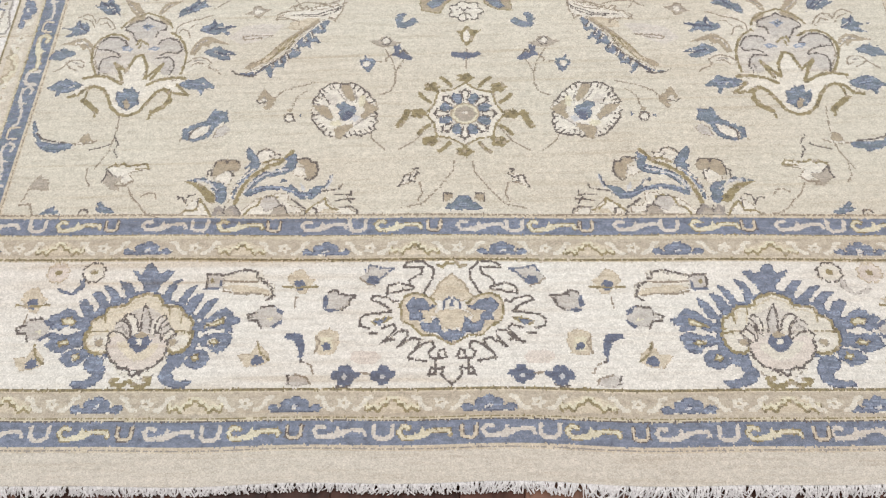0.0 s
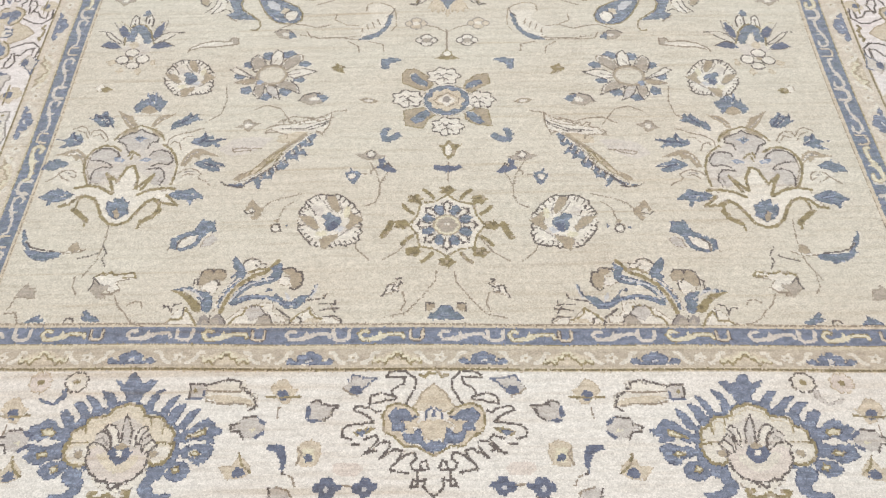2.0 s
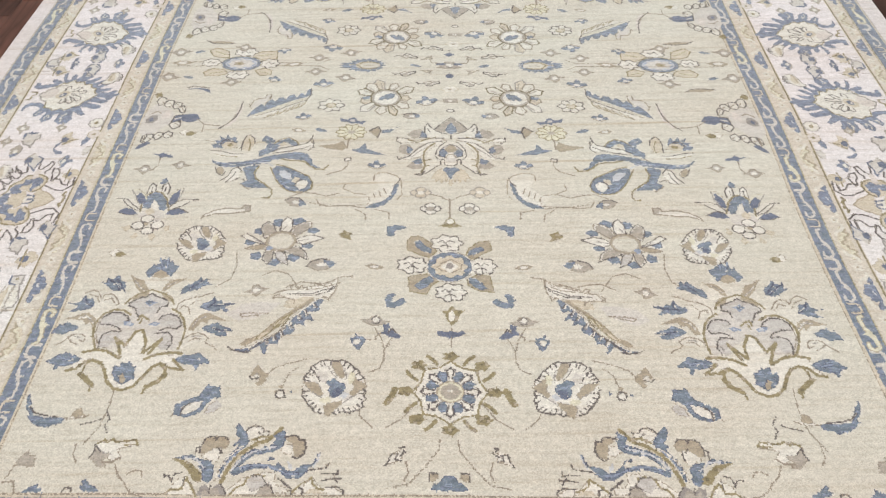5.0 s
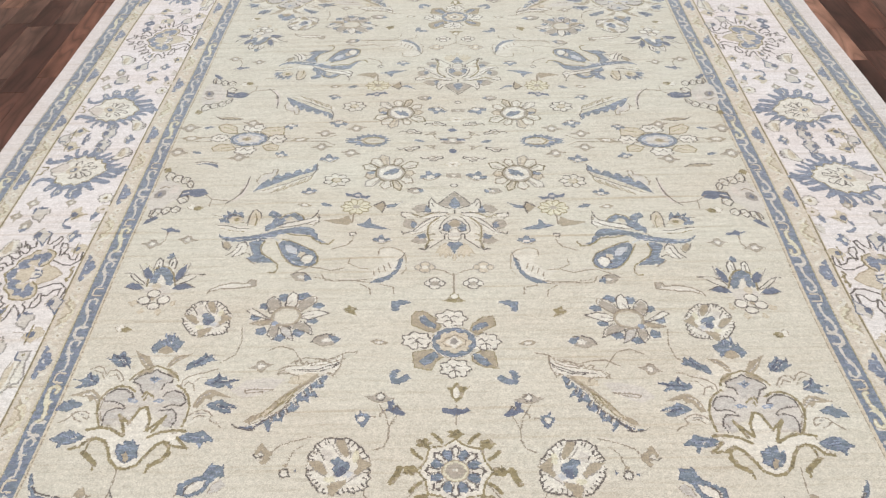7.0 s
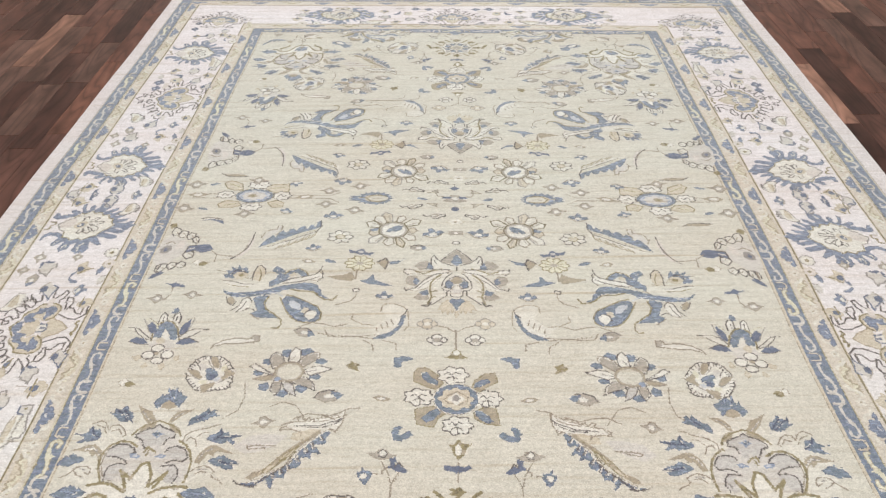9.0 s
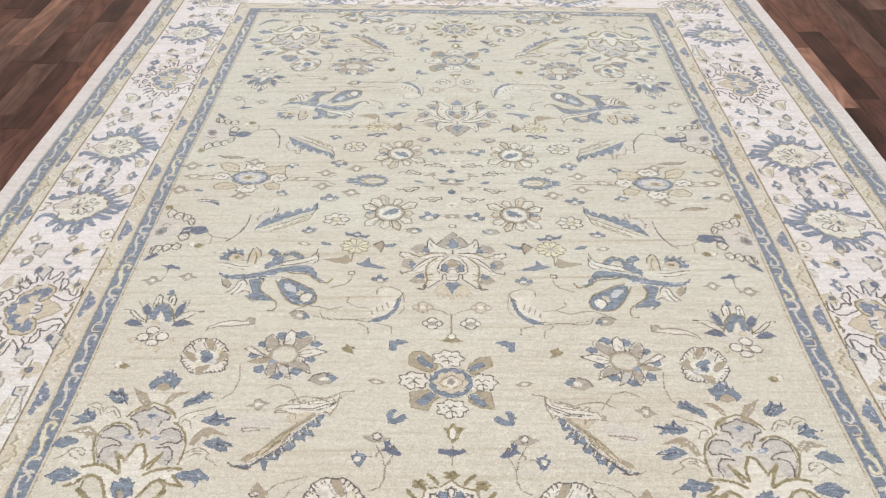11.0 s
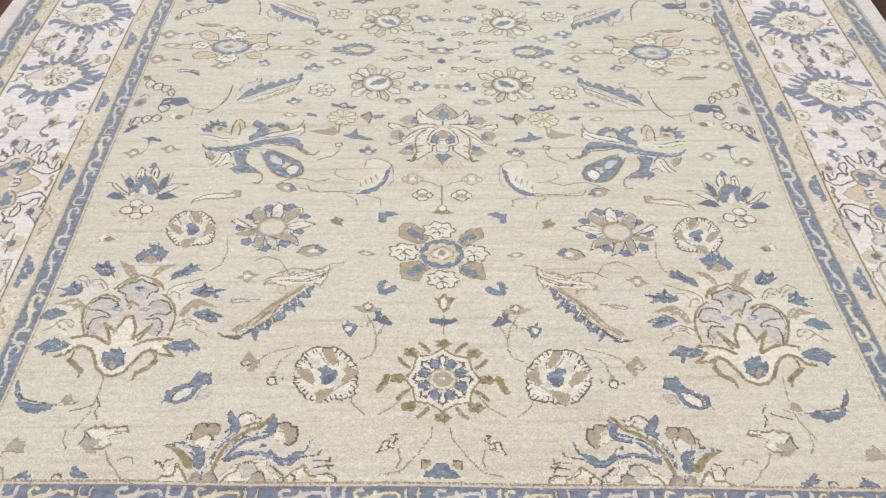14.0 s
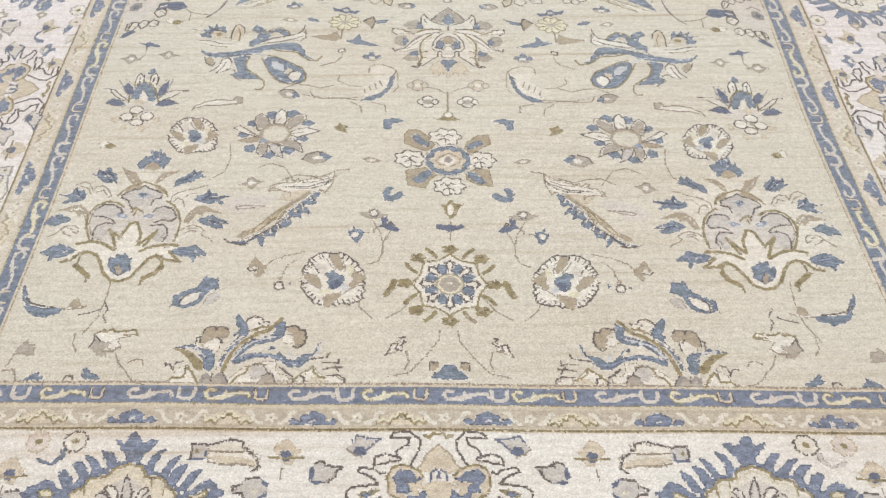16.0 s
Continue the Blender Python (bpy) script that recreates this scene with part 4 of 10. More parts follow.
def scroll(p):
    p.fill(BLUE, [(-15.3, 7.1), (-16.1, 8.5), (-14.8, 9), (-15.7, 10.3), (-13.9, 10.3), (-14.8, 12.3), (-12.8, 11), (-12.6, 12.8), (-11.3, 11.1), (-10.4, 12.3), (-9.3, 9.8), (-9.5, 7.6), (-11.4, 8.1), (-12.9, 6.9)])
    p.oval(PALETAN, -11.3, 8.3, 2.0, 1.5, 16, 0.1, 6)
    p.oval(OLIVE, -11.0, 8.3, 0.9, 0.7, 12)
    p.line(DARK, [(-13.8, 8.8), (-13.1, 10.5), (-11.4, 10.3), (-9.8, 9.3)], 0.3)
    p.line(CREAMLINE, [(-13, 7.6), (-10.7, 6.6), (-9, 7.9)], 0.24)
    p.fill(PALETAN, [(-7.8, 6.4), (-7.9, 9.8), (-7.4, 12.1), (-6.5, 12.6), (-5.2, 11.3), (-4.5, 9.4), (-4.9, 7.1), (-5.7, 5.7)])
    p.line(DARK, [(-7.7, 5.9), (-7.9, 9.3), (-7.4, 12.1), (-6.4, 12.6), (-5, 11.1), (-4.6, 8.9)], 0.36)
    p.line(OLIVE, [(-5.7, 5.9), (-5.6, 8.4), (-6.4, 10.8)], 0.34)
    p.fill(HALO, [(-15.6, 5.4), (-13.3, 6.1), (-10.1, 5.4), (-6.5, 4.5), (-3.9, 5.5), (-2.6, 3.1), (-6.4, 2.4), (-10.4, 3), (-13.6, 3.7)])
    p.line(DARK, [(-15.6, 5.9), (-12.9, 5.7), (-9.6, 4.5), (-7.1, 4.5)], 0.3)
    p.line(OLIVE, [(-14.6, 4.7), (-11.2, 3.5), (-8.1, 3.3)], 0.3)
    p.fill(BLUE, [(-3, 10.4), (-2.1, 12.4), (-0.7, 11.6), (0.8, 10.4), (1, 7.9), (3, 6.3), (0.7, 5.3), (-0.6, 4.1), (-2.5, 3.3), (-3, 5.5), (-1.3, 6.9), (-1.1, 8.9)])
    p.line(SKY, [(-1.5, 10.9), (-0.1, 8.9), (-0.1, 6.5)], 0.3)
    p.fill(BLUE, [(0.8, 8.7), (2, 10.4), (4.4, 11.2), (6.3, 10), (7.4, 7.8), (5.7, 8), (3.9, 9.5), (2.5, 8.2), (1.7, 7)])
    p.line(OLIVE, [(0.7, 8.9), (2, 10.7), (4.4, 11.5), (6.5, 10), (7.8, 7.6)], 0.36)
    p.fill(PALETAN, [(2, 8.7), (3.4, 9.7), (4.2, 8.5), (2.8, 7.7)])
    p.fill(IVORY, [(0.7, 5.3), (2.8, 6.8), (6.5, 7.8), (9.4, 8.9), (10.4, 10.6), (11.3, 7.7), (10.1, 6.2), (7.5, 6.1), (3.8, 5.1)])
    p.line(DARK, [(0.7, 5.5), (2.7, 7), (6.5, 8), (9.4, 9.1), (10.4, 10.9), (10.7, 12.7)], 0.32)
    p.line(DARK, [(1.7, 5), (5.2, 5.8), (8.5, 6.9), (10.5, 8.2)], 0.28)
    p.line(DARK, [(10.9, 10.7), (11.3, 7.4), (10.1, 5.9)], 0.28)
    p.fill(BLUE, [(-15.5, 3.2), (-13.9, 1.6), (-11.4, 0.9), (-8.4, 1.2), (-5.5, 1.7), (-2.6, 2.4), (-0.2, 3.6), (2.4, 4.3), (5.4, 5.1), (8.1, 5.4), (10.2, 4.7), (11.4, 2.6), (12.4, 0.3), (13.9, -1), (12.6, -1.3), (11.1, 0.1), (9.8, 1.9), (7.3, 2.3), (4.2, 2.7), (1.3, 2), (0.3, 0.6), (-2.9, 0.1), (-5.8, -0.4), (-8.8, -0.9), (-11.8, -0.7), (-14.2, 0.9)])
    p.line(SKY, [(-12.9, 0.9), (-8.2, 0.3), (-3.8, 1), (-0.2, 1.9)], 0.32)
    p.line(SKYPALE, [(-2.3, 1), (0, 0.8), (1.7, -0.4)], 0.4)
    p.line(OLIVE, [(3.6, 2.5), (5.9, 1.8), (8, 1.8), (9.9, 1.4), (11.5, -0.4), (13.1, -1.5), (15.1, -1.7), (16.1, 0)], 0.5)
    p.line(IVORY, [(-3.3, 2.4), (-1.2, 4.1), (1.5, 5)], 0.26)
    p.fill(TAN, [(-12.8, -1.6), (-12.2, -0.5), (-10.7, -1.8), (-10.6, -3.6), (-11.7, -3.9)])
    p.line(DARK, [(-13.2, -0.7), (-12.4, -3), (-10.7, -4.3), (-10.2, -2.5)], 0.3)
    p.fill(IVORY, [(-10.2, -6.5), (-9.1, -4.1), (-8.5, -1.6), (-6.8, -0.9), (-5.8, -3.4), (-6.9, -5.4), (-8.4, -6.9)])
    p.line(DARK, [(-10.9, -6.3), (-9.2, -4.3), (-8.6, -1.6), (-7.1, -0.9), (-6, -2.5)], 0.34)
    p.line(DARK, [(-9.3, -6.7), (-8, -4.5), (-7.5, -2.5)], 0.28)
    p.line(DARK, [(-7.6, -6.3), (-6.1, -5.1), (-4.7, -6)], 0.28)
    p.fill(BLUE, [(-6.1, -1.3), (-4.1, -0.2), (-2, -0.2), (-2.2, -2.7), (-2.1, -4.9), (-0.4, -7.1), (1.6, -8.2), (3, -9.4), (0.5, -9), (-1.9, -9), (-4.1, -8.6), (-5.7, -7.1), (-3.9, -6.2), (-4.9, -3.8)])
    p.line(OLIVE, [(-1.9, -0.6), (-2.6, -3.1), (-1.7, -5.6), (0.5, -7.3), (2.8, -9.4), (3.2, -11.6), (2.4, -12.8), (1.2, -12.6)], 0.46)
    p.line(BROWN, [(-5.6, -7.3), (-3.9, -8.8), (-2.9, -9.5)], 0.3)
    p.fill(BLUE, [(1.7, -2), (2.9, -0.3), (5.1, -0.8), (7.2, -1.9), (9.8, -3.4), (11.8, -4.7), (12.9, -6.9), (12.7, -9.3), (11.1, -10.4), (8.9, -10.4), (6.8, -10), (5.1, -8.3), (3.7, -6.2), (2.5, -4.2)])
    p.line(OLIVE, [(1.2, -1), (2.5, -4), (3.9, -6.6), (5.5, -8.8), (7.2, -10.2), (9.2, -10.6), (11.4, -10.4), (12.8, -9.3), (12.9, -6.9), (11.7, -4.5), (9.6, -3.2), (7, -1.6), (5, -0.5), (2.8, 0.1)], 0.4)
    p.fill(SKYPALE, [(3.5, -2.2), (5.1, -2.1), (7, -3.7), (7.2, -5.7), (5.5, -5.3), (4.1, -3.7)])
    p.fill(PALETAN, [(7.6, -6.6), (8.1, -4.8), (9.6, -5.2), (8.9, -7.2)])
    p.fill(IVORY, [(8.5, -7.9), (9.3, -6.3), (10.7, -5.8), (11.8, -7.1), (11.3, -8.9), (9.9, -9.6)])
    p.line(DARK, [(8.5, -8.3), (8.8, -6.5), (10, -5.9)], 0.32)
    p.line(SKY, [(4.5, -6.2), (6.7, -9), (9.1, -10)], 0.3)


def lily(p):
    p.fill(HALO, [(-4.3, -5), (-3, -2.9), (-3.3, 0.2), (-2.8, 3.8), (-1.2, 5.1), (1.4, 4.3), (3.6, 0.4), (4.2, -3.1), (4.1, -5.9), (1.4, -7.6), (-1.8, -7.3)])
    p.fill(HALO, [(-9.3, 1), (-7.5, 1.3), (-5.4, 0.3), (-2.7, -2.9), (-3.7, -3.8), (-6.1, -2.2)])
    p.fill(HALO, [(3.7, -2.3), (5.2, 0), (7.1, 1.1), (10.4, 1.2), (8.2, -0.5), (6.2, -2.2)])
    p.fill(BLUE, [(-2.7, -2.7), (-2.9, 0.2), (-2.3, 2.1), (-0.9, 3.6), (0.8, 3), (2.4, 1), (3.6, -1.9), (3, -3.4), (1.7, -3), (0.6, -0.4), (-0.6, 0.7), (-0.4, -1.4), (-0.9, -2.7)])
    p.line(OLIVE, [(-2.9, -3.7), (-3.2, -0.5), (-2.7, 2.1), (-1.2, 3.8), (0.9, 3.3), (2.8, 0.8), (4.1, -3.1)], 0.5)
    p.fill(IVORY, [(-0.5, -3.3), (-0.6, 0.4), (0.5, -0.6), (1.2, -3.2)])
    p.fill(IVORY, [(-2.7, 3.1), (-2.8, 5.5), (-2.3, 6.8), (-1.2, 6), (-0.8, 3.6)])
    p.line(DARK, [(-2.8, 2.7), (-2.8, 5.5), (-2.3, 6.8), (-1.2, 6), (-0.8, 3.6)], 0.32)
    p.line(DARK, [(-1.8, 3.4), (-2, 5.3)], 0.24)
    p.fill(IVORY, [(0.7, 3.5), (0.6, 6.1), (1.6, 7), (2.6, 5.2), (2.5, 2.9)])
    p.line(DARK, [(0.7, 3.5), (0.6, 6.1), (1.6, 7), (2.6, 5.2), (2.6, 2.7)], 0.32)
    p.line(DARK, [(1.5, 3.7), (1.5, 5.4)], 0.24)
    p.fill(BLUE, [(-0.5, 6.5), (-0.3, 8.2), (0.7, 8.9), (1.5, 7.6), (0.8, 6.5)])
    p.fill(SLATE, [(-5.4, 1.8), (-4.5, 3.1), (-3, 1.8), (-2.4, -0.7), (-3.6, -1.1), (-4.8, 0.1)])
    p.line(CREAM, [(-6.8, 3.9), (-5.4, 4.3), (-3.5, 3.1), (-2.4, 0.8)], 0.34)
    p.line(GREY, [(-6.9, 4.1), (-5.4, 1.8), (-4.3, -0.5)], 0.24)
    p.fill(SLATE, [(3.4, -0.7), (3.5, 2.3), (4.8, 3.6), (5.3, 4.7), (5.7, 1.9), (5, -0.4), (4, -1.3)])
    p.line(CREAM, [(3.3, 1), (3.8, 3.1), (4.9, 4.9), (6.2, 4.9)], 0.34)
    p.line(GREY, [(6.2, 4.9), (5.9, 1.7), (5.2, -0.8)], 0.24)
    p.line(DARK, [(-9.8, 1), (-7.4, 0.7), (-5.2, -1.4), (-2.9, -3.3)], 0.3)
    p.line(DARK, [(-8.6, 1.1), (-7.6, -0.6), (-5.4, -2.6), (-3.5, -3.4)], 0.26)
    p.line(DARK, [(3.8, -2.5), (5.2, -0.2), (7.1, 0.9), (10.8, 0.8)], 0.3)
    p.line(DARK, [(5, -2.7), (7, -1.6), (8.7, -0.1)], 0.26)
    p.fill(SLATE, [(-8.4, -3.9), (-6.9, -2.4), (-4.9, -3), (-3.3, -4.6), (-5, -5), (-6.8, -4.9)])
    p.line(DARK, [(-8.5, -4.1), (-6, -5), (-3.3, -5)], 0.24)
    p.fill(SLATE, [(3.6, -4.6), (4.5, -3.1), (6.5, -2.4), (9, -3.8), (7, -4.6), (5.3, -4.9)])
    p.line(DARK, [(4.5, -3.1), (6.6, -2.4), (9.3, -4)], 0.24)
    p.fill(PALE, [(-3.2, -5.4), (-2.2, -3.7), (0.2, -3), (3, -4), (3.8, -5.9), (2.2, -7.4), (-0.9, -7.1)])
    p.oval(PALETAN, -0.5, -3.7, 1.1, 1.2, 14)
    p.oval(IVORY, -2.2, -8.7, 1.5, 1.3, 16)
    p.ring(DARK, -2.2, -8.7, 1.5, 1.3, 0.32)
    p.oval(IVORY, 2.5, -8.4, 1.5, 1.4, 16)
    p.ring(DARK, 2.5, -8.4, 1.5, 1.4, 0.32)
    p.oval(IVORY, 0.5, -10.5, 1.5, 1.1, 16)
    p.ring(DARK, 0.5, -10.5, 1.5, 1.1, 0.32)
    p.oval(IVORY, -0.4, -6.3, 1.6, 1.3, 16)
    p.ring(DARK, -0.4, -6.3, 1.6, 1.3, 0.32)
    p.oval(TAN, -0.3, -8.1, 0.6, 0.6, 10)
    p.fill(PALETAN, [(-6, -9.4), (-4.2, -8.5), (-3.4, -9.7), (-4.9, -10.8)])
    p.fill(PALETAN, [(-3.1, -12.6), (-2, -11.1), (-1.2, -12.4), (-2.4, -13.4)])
    p.fill(PALETAN, [(1, -12.6), (2.1, -11), (3.1, -12.4), (2.3, -13.7)])
    p.fill(PALETAN, [(4.3, -9.3), (5.4, -8.3), (5.8, -10.1), (4.7, -10.6)])


def pod(p):
    p.fill(IVORY, [(-6, -2.2), (-5.7, -1.2), (-3.3, 0.4), (-0.3, 1.2), (3.1, 0.7), (4.6, 2.4), (5.4, 0.2), (3.2, -0.3), (0.1, -0.8), (-3.1, -0.9)])
    p.line(BROWN, [(-6.2, -2.5), (-5.7, -1.2), (-3.3, 0.4), (-0.3, 1.2), (3, 0.8), (3.6, 2.2), (5.2, 2), (5.3, 0.1), (3.2, -0.3), (0.1, -0.8), (-3.1, -0.9), (-5.3, -1.7)], 0.4)
    p.fill(GREYTAN, [(3.6, 2), (5, 1.9), (5.1, 0.2), (4.1, 0)])


def wing(p):
    p.line(TAN, [(-3.7, 6.1), (-3.6, 8.3), (-2.4, 9), (-0.5, 9.1), (2, 8), (3.3, 6.1), (3.6, 0.7), (2.6, -1)], 0.26)
    p.line(TAN, [(-10.8, 4.9), (-11, 2.8), (-8.1, 1), (-5.3, 0.7), (-4.7, -1.4)], 0.26)
    p.fill(HALO, [(-3.2, 6.1), (-3.1, 8.1), (-0.5, 8.7), (2, 7.6), (3, 6.1), (2.6, 5.2), (1.2, 3.9), (-0.1, 1.1), (-2.3, -1.4), (-4.2, -1.7), (-5, -2.8), (-7.6, 0.6), (-4.8, 0.7), (-2.1, 3.5)])
    p.fill(IVORY, [(-5, -3.5), (-4.2, -1.7), (-2.3, -1.4), (-0.1, 1.1), (1.2, 3.9), (2.6, 5.4), (2.4, 2.9), (1.1, 0), (-0.9, -2)])
    p.fill(BLUE, [(-5.4, -4.2), (-3.2, -2.8), (-0.9, -1.7), (0.9, 0.7), (1.7, 4.3), (2.8, 5.4), (2.5, 2.2), (1.4, -0.6), (-0.4, -3.1), (-2.6, -4.3)])
    p.line(DARK, [(1.2, 3.9), (2.6, 5.4), (3, 7.2)], 0.26)
    p.line(BROWN, [(-4.2, -1.7), (-4.5, -0.1)], 0.3)
    p.line(BROWN, [(-2.8, -0.7), (-3.4, 1.1)], 0.3)
    p.line(BROWN, [(-1.5, 0), (-2.1, 2.1)], 0.3)
    p.line(BROWN, [(-0.3, 1.1), (-0.9, 3.2)], 0.3)
    p.line(BROWN, [(-17.3, -1.5), (-16.2, -3.6), (-13.8, -3.9), (-9.2, -3.6), (-4.9, -4.3)], 0.3)
    p.line(BROWN, [(-7.2, -4.9), (-5, -6.5), (-4.6, -8.7)], 0.3)
    p.line(BROWN, [(-2.6, -4.8), (0.7, -5.8), (1, -8.1)], 0.3)


def crescent(p):
    p.fill(BLUE, [(-2.4, 1.5), (-1.2, 1.6), (-0.5, 2.1), (2.2, 1.6), (2.5, 1.1), (1.3, 0.5), (-0.2, 0.1), (-0.5, -0.7), (-0.2, -1.5), (-1.5, -2), (-2.2, -1.4)])


def thistle(p):
    p.fill(OLIVE, [(-1.6, 0.2), (-0.7, 0.9), (-0.4, 2), (0.4, 1.1), (1.7, 0.7), (1.2, -0.4), (1.8, -1.8), (0.4, -1.2), (-0.8, -0.8)])


def tulip(p):
    p.fill(SLATE, [(-1.6, 2), (-0.8, 1.6), (-0.3, 2.3), (0.1, 0.9), (2.8, -0.8), (2.3, -1.4), (0.5, -1.3), (-0.7, -0.7), (-1.9, -0.9), (-1, 0.1)])
    p.fill(CREAM, [(-0.2, 1), (0.5, 0.5), (0, -0.1)])
    p.line(DARK, [(0, -0.1), (0.6, 0.9), (1.3, 0.2)], 0.34)
    p.line(BROWN, [(-1.4, -0.7), (-2.3, -1.8), (-2, -2.4)], 0.32)


def budlet(p):
    p.fill(BLUE, [(-0.5, 2.4), (0.2, 1.2), (1.4, 0.9), (1.8, 0.1), (1.1, -1.4), (0.2, -2.5), (-0.7, -1.3), (-1.3, -0.4), (-1.3, 0.7), (-0.6, 0.9)])
    p.fill(IVORY, [(-0.7, 0.2), (0, 0.6), (0.7, 0), (0.5, -0.9), (-0.3, -1)])
    p.line(BROWN, [(1.7, 0.3), (2.8, 0.1)], 0.32)


def winged(p):
    p.fill(GREYTAN, [(-3.4, 0.1), (-1.6, 0.3), (-0.8, 1.3), (0.7, 1.4), (1.4, 0.5), (3, 0.4), (1.5, -0.7), (-0.1, -1.2), (-1.6, -0.9)])
    p.fill(IVORY, [(-0.7, 0.5), (-0.1, 1.4), (0.8, 0.5), (0.3, -0.3), (-0.4, -0.3)])
    p.line(DARK, [(-0.9, 0.4), (-0.2, 1.5), (0.9, 0.5), (0.5, -0.6), (-0.6, -0.4)], 0.26)


def stemvine(p):
    p.line(VINE, [(-2.1, -5.5), (-0.1, -4.5), (0.6, -2.6), (0.6, 0), (-0.1, 3), (-1.7, 5.9)], 0.24)
    p.line(VINE, [(0.6, 0), (1.5, 2.3), (2.6, 4.2)], 0.24)


def tanbud(p):
    p.fill(TAN, [(-1.6, -0), (-1.1, 1.1), (-0.2, 2.5), (1, 0.5), (2, -0), (1.6, -1.6), (0, -2.9), (-0.6, -2), (0.2, -1.4)])
    p.fill(IVORY, [(-1.1, -0.3), (-0.3, 0.5), (0.3, -0.5), (-0.3, -1.3)])
    p.line(DARK, [(-1.8, -0.3), (-1.2, -1.1), (0.2, -0.7)], 0.26)
    p.line(VINE, [(2, -0), (3.2, 1.1), (5.2, 1.7), (10.1, 2.3)], 0.24)


def sprig(p):
    p.fill(BLUE, [(-2.7, 0.5), (-1.6, 0.4), (-1.7, -0.2)])
    p.fill(TAN, [(-0.7, 2), (0.2, 2.2), (0.5, 1.4), (-0.4, 1.3)])
    p.fill(IVORY, [(-1.2, 0.9), (0.5, 0.9), (0.9, -0.7), (-0.6, -0.9)])
    p.line(DARK, [(-0.5, 0.9), (0.5, 0.9), (1, -0.8), (-0.5, -1), (-1, -0.2), (-0.6, 0.9)], 0.34)
    p.fill(SLATE, [(1.7, 0.6), (2.4, 0.8), (2.4, -0.1)])
    p.line(VINE, [(0.2, 2), (1.1, 5.2), (2.8, 6.5)], 0.24)


def bellbud(p):
    p.fill(OLIVE, [(-2.1, 1.2), (-0.8, 1.2), (-0.2, 2.4), (0.5, 2.2), (1.1, 1.2), (3.1, 1.5), (1.8, 0.1), (1.3, -1.8), (0, -3), (-1, -1.5), (-1.5, 0.2)])
    p.fill(IVORY, [(-0.6, 0.4), (0.1, 1.4), (0.8, 0.3), (0.6, -1.3), (-0.1, -1.9), (-0.6, -1.2)])
    p.line(BROWN, [(0, -3), (0, -5.5)], 0.24)


def bird(p):
    p.fill(SLATE, [(-3.1, 0.6), (-2.4, 0.9), (-1.3, 0.5), (0, 0.8), (1.3, 0.4), (2.2, 1), (3.1, 0.1), (2, -0.5), (0.6, -0.9), (-0.1, -1.4), (-0.8, -0.8), (-1.9, -0.8), (-3.1, -0.2)])
    p.line(BROWN, [(0, -1.2), (0, -3.5)], 0.24)


def fishleaf(p):
    p.fill(BLUE, [(-2.7, -3), (-2.8, -0.8), (-0.9, 0.3), (1.5, 1.3), (2.2, 3.1), (2.8, 4.1), (3.6, 3.7), (5.3, 3.7), (5.6, 2.1), (6.1, 0.9), (4.8, 0.8), (3.5, -0.5), (2.7, -2.5), (1.6, -3.2), (-0.4, -3.8)])
    p.fill(IVORY, [(-1.2, -3), (-1, -1.3), (0.5, -0.3), (2.6, 0.1), (2.1, -1.6), (1, -2.4), (-0.2, -3)])
    p.line(DARK, [(-1.2, -3.3), (-1.1, -1.5), (0.1, -0.5)], 0.34)
    p.fill(LILAC, [(3.2, -3), (3.8, -0.7), (5.3, 0.3), (6.6, -0.9), (5.4, -2.4)])
    p.line(BROWN, [(-2.7, -3), (-3, -3.6)], 0.24)


def wisp(p):
    p.fill(BLUE, [(-3.8, 3.1), (-4.6, 5.7), (-4.3, 6.5), (-3.3, 4.7), (-2.5, 3.3), (-1.4, 1.8), (-2.5, 1.8)])
    p.fill(IVORY, [(-3, 3.6), (-2, 2.5), (0, 1.5), (3.3, 0.9), (6.3, 1.2), (7, 1.9), (7.8, 2.3), (8.7, 0.9), (6.1, 0.6), (3.4, 0.5), (-0.3, 1.1), (-2.4, 2.4)])
    p.fill(BLUE, [(-3.7, 3.6), (-2.4, 3.2), (-1.4, 1.5), (1, 1), (4.7, 0.9), (4.6, -0.2), (2.5, -0.7), (2.2, -1.2), (-0.1, -0.9), (-1.9, 0.2), (-2.9, 1.3), (-2.5, 2.1)])
    p.line(DARK, [(-3, 3.4), (-1.8, 2.1), (0.4, 1.5), (3.2, 1.2)], 0.34)
    p.fill(TAN, [(5.8, 1.4), (6.3, 3), (7.3, 3.3), (8.3, 1.5), (6.9, 1)])
    p.line(BROWN, [(8.4, 1.2), (9.4, 1.5)], 0.32)
    p.line(DARK, [(8.4, -0.5), (10.6, -0), (12.1, 0.7)], 0.26)
    p.line(DARK, [(12.5, 2.6), (13.7, 0.7), (13.1, -0.6), (14.1, -2.3)], 0.26)


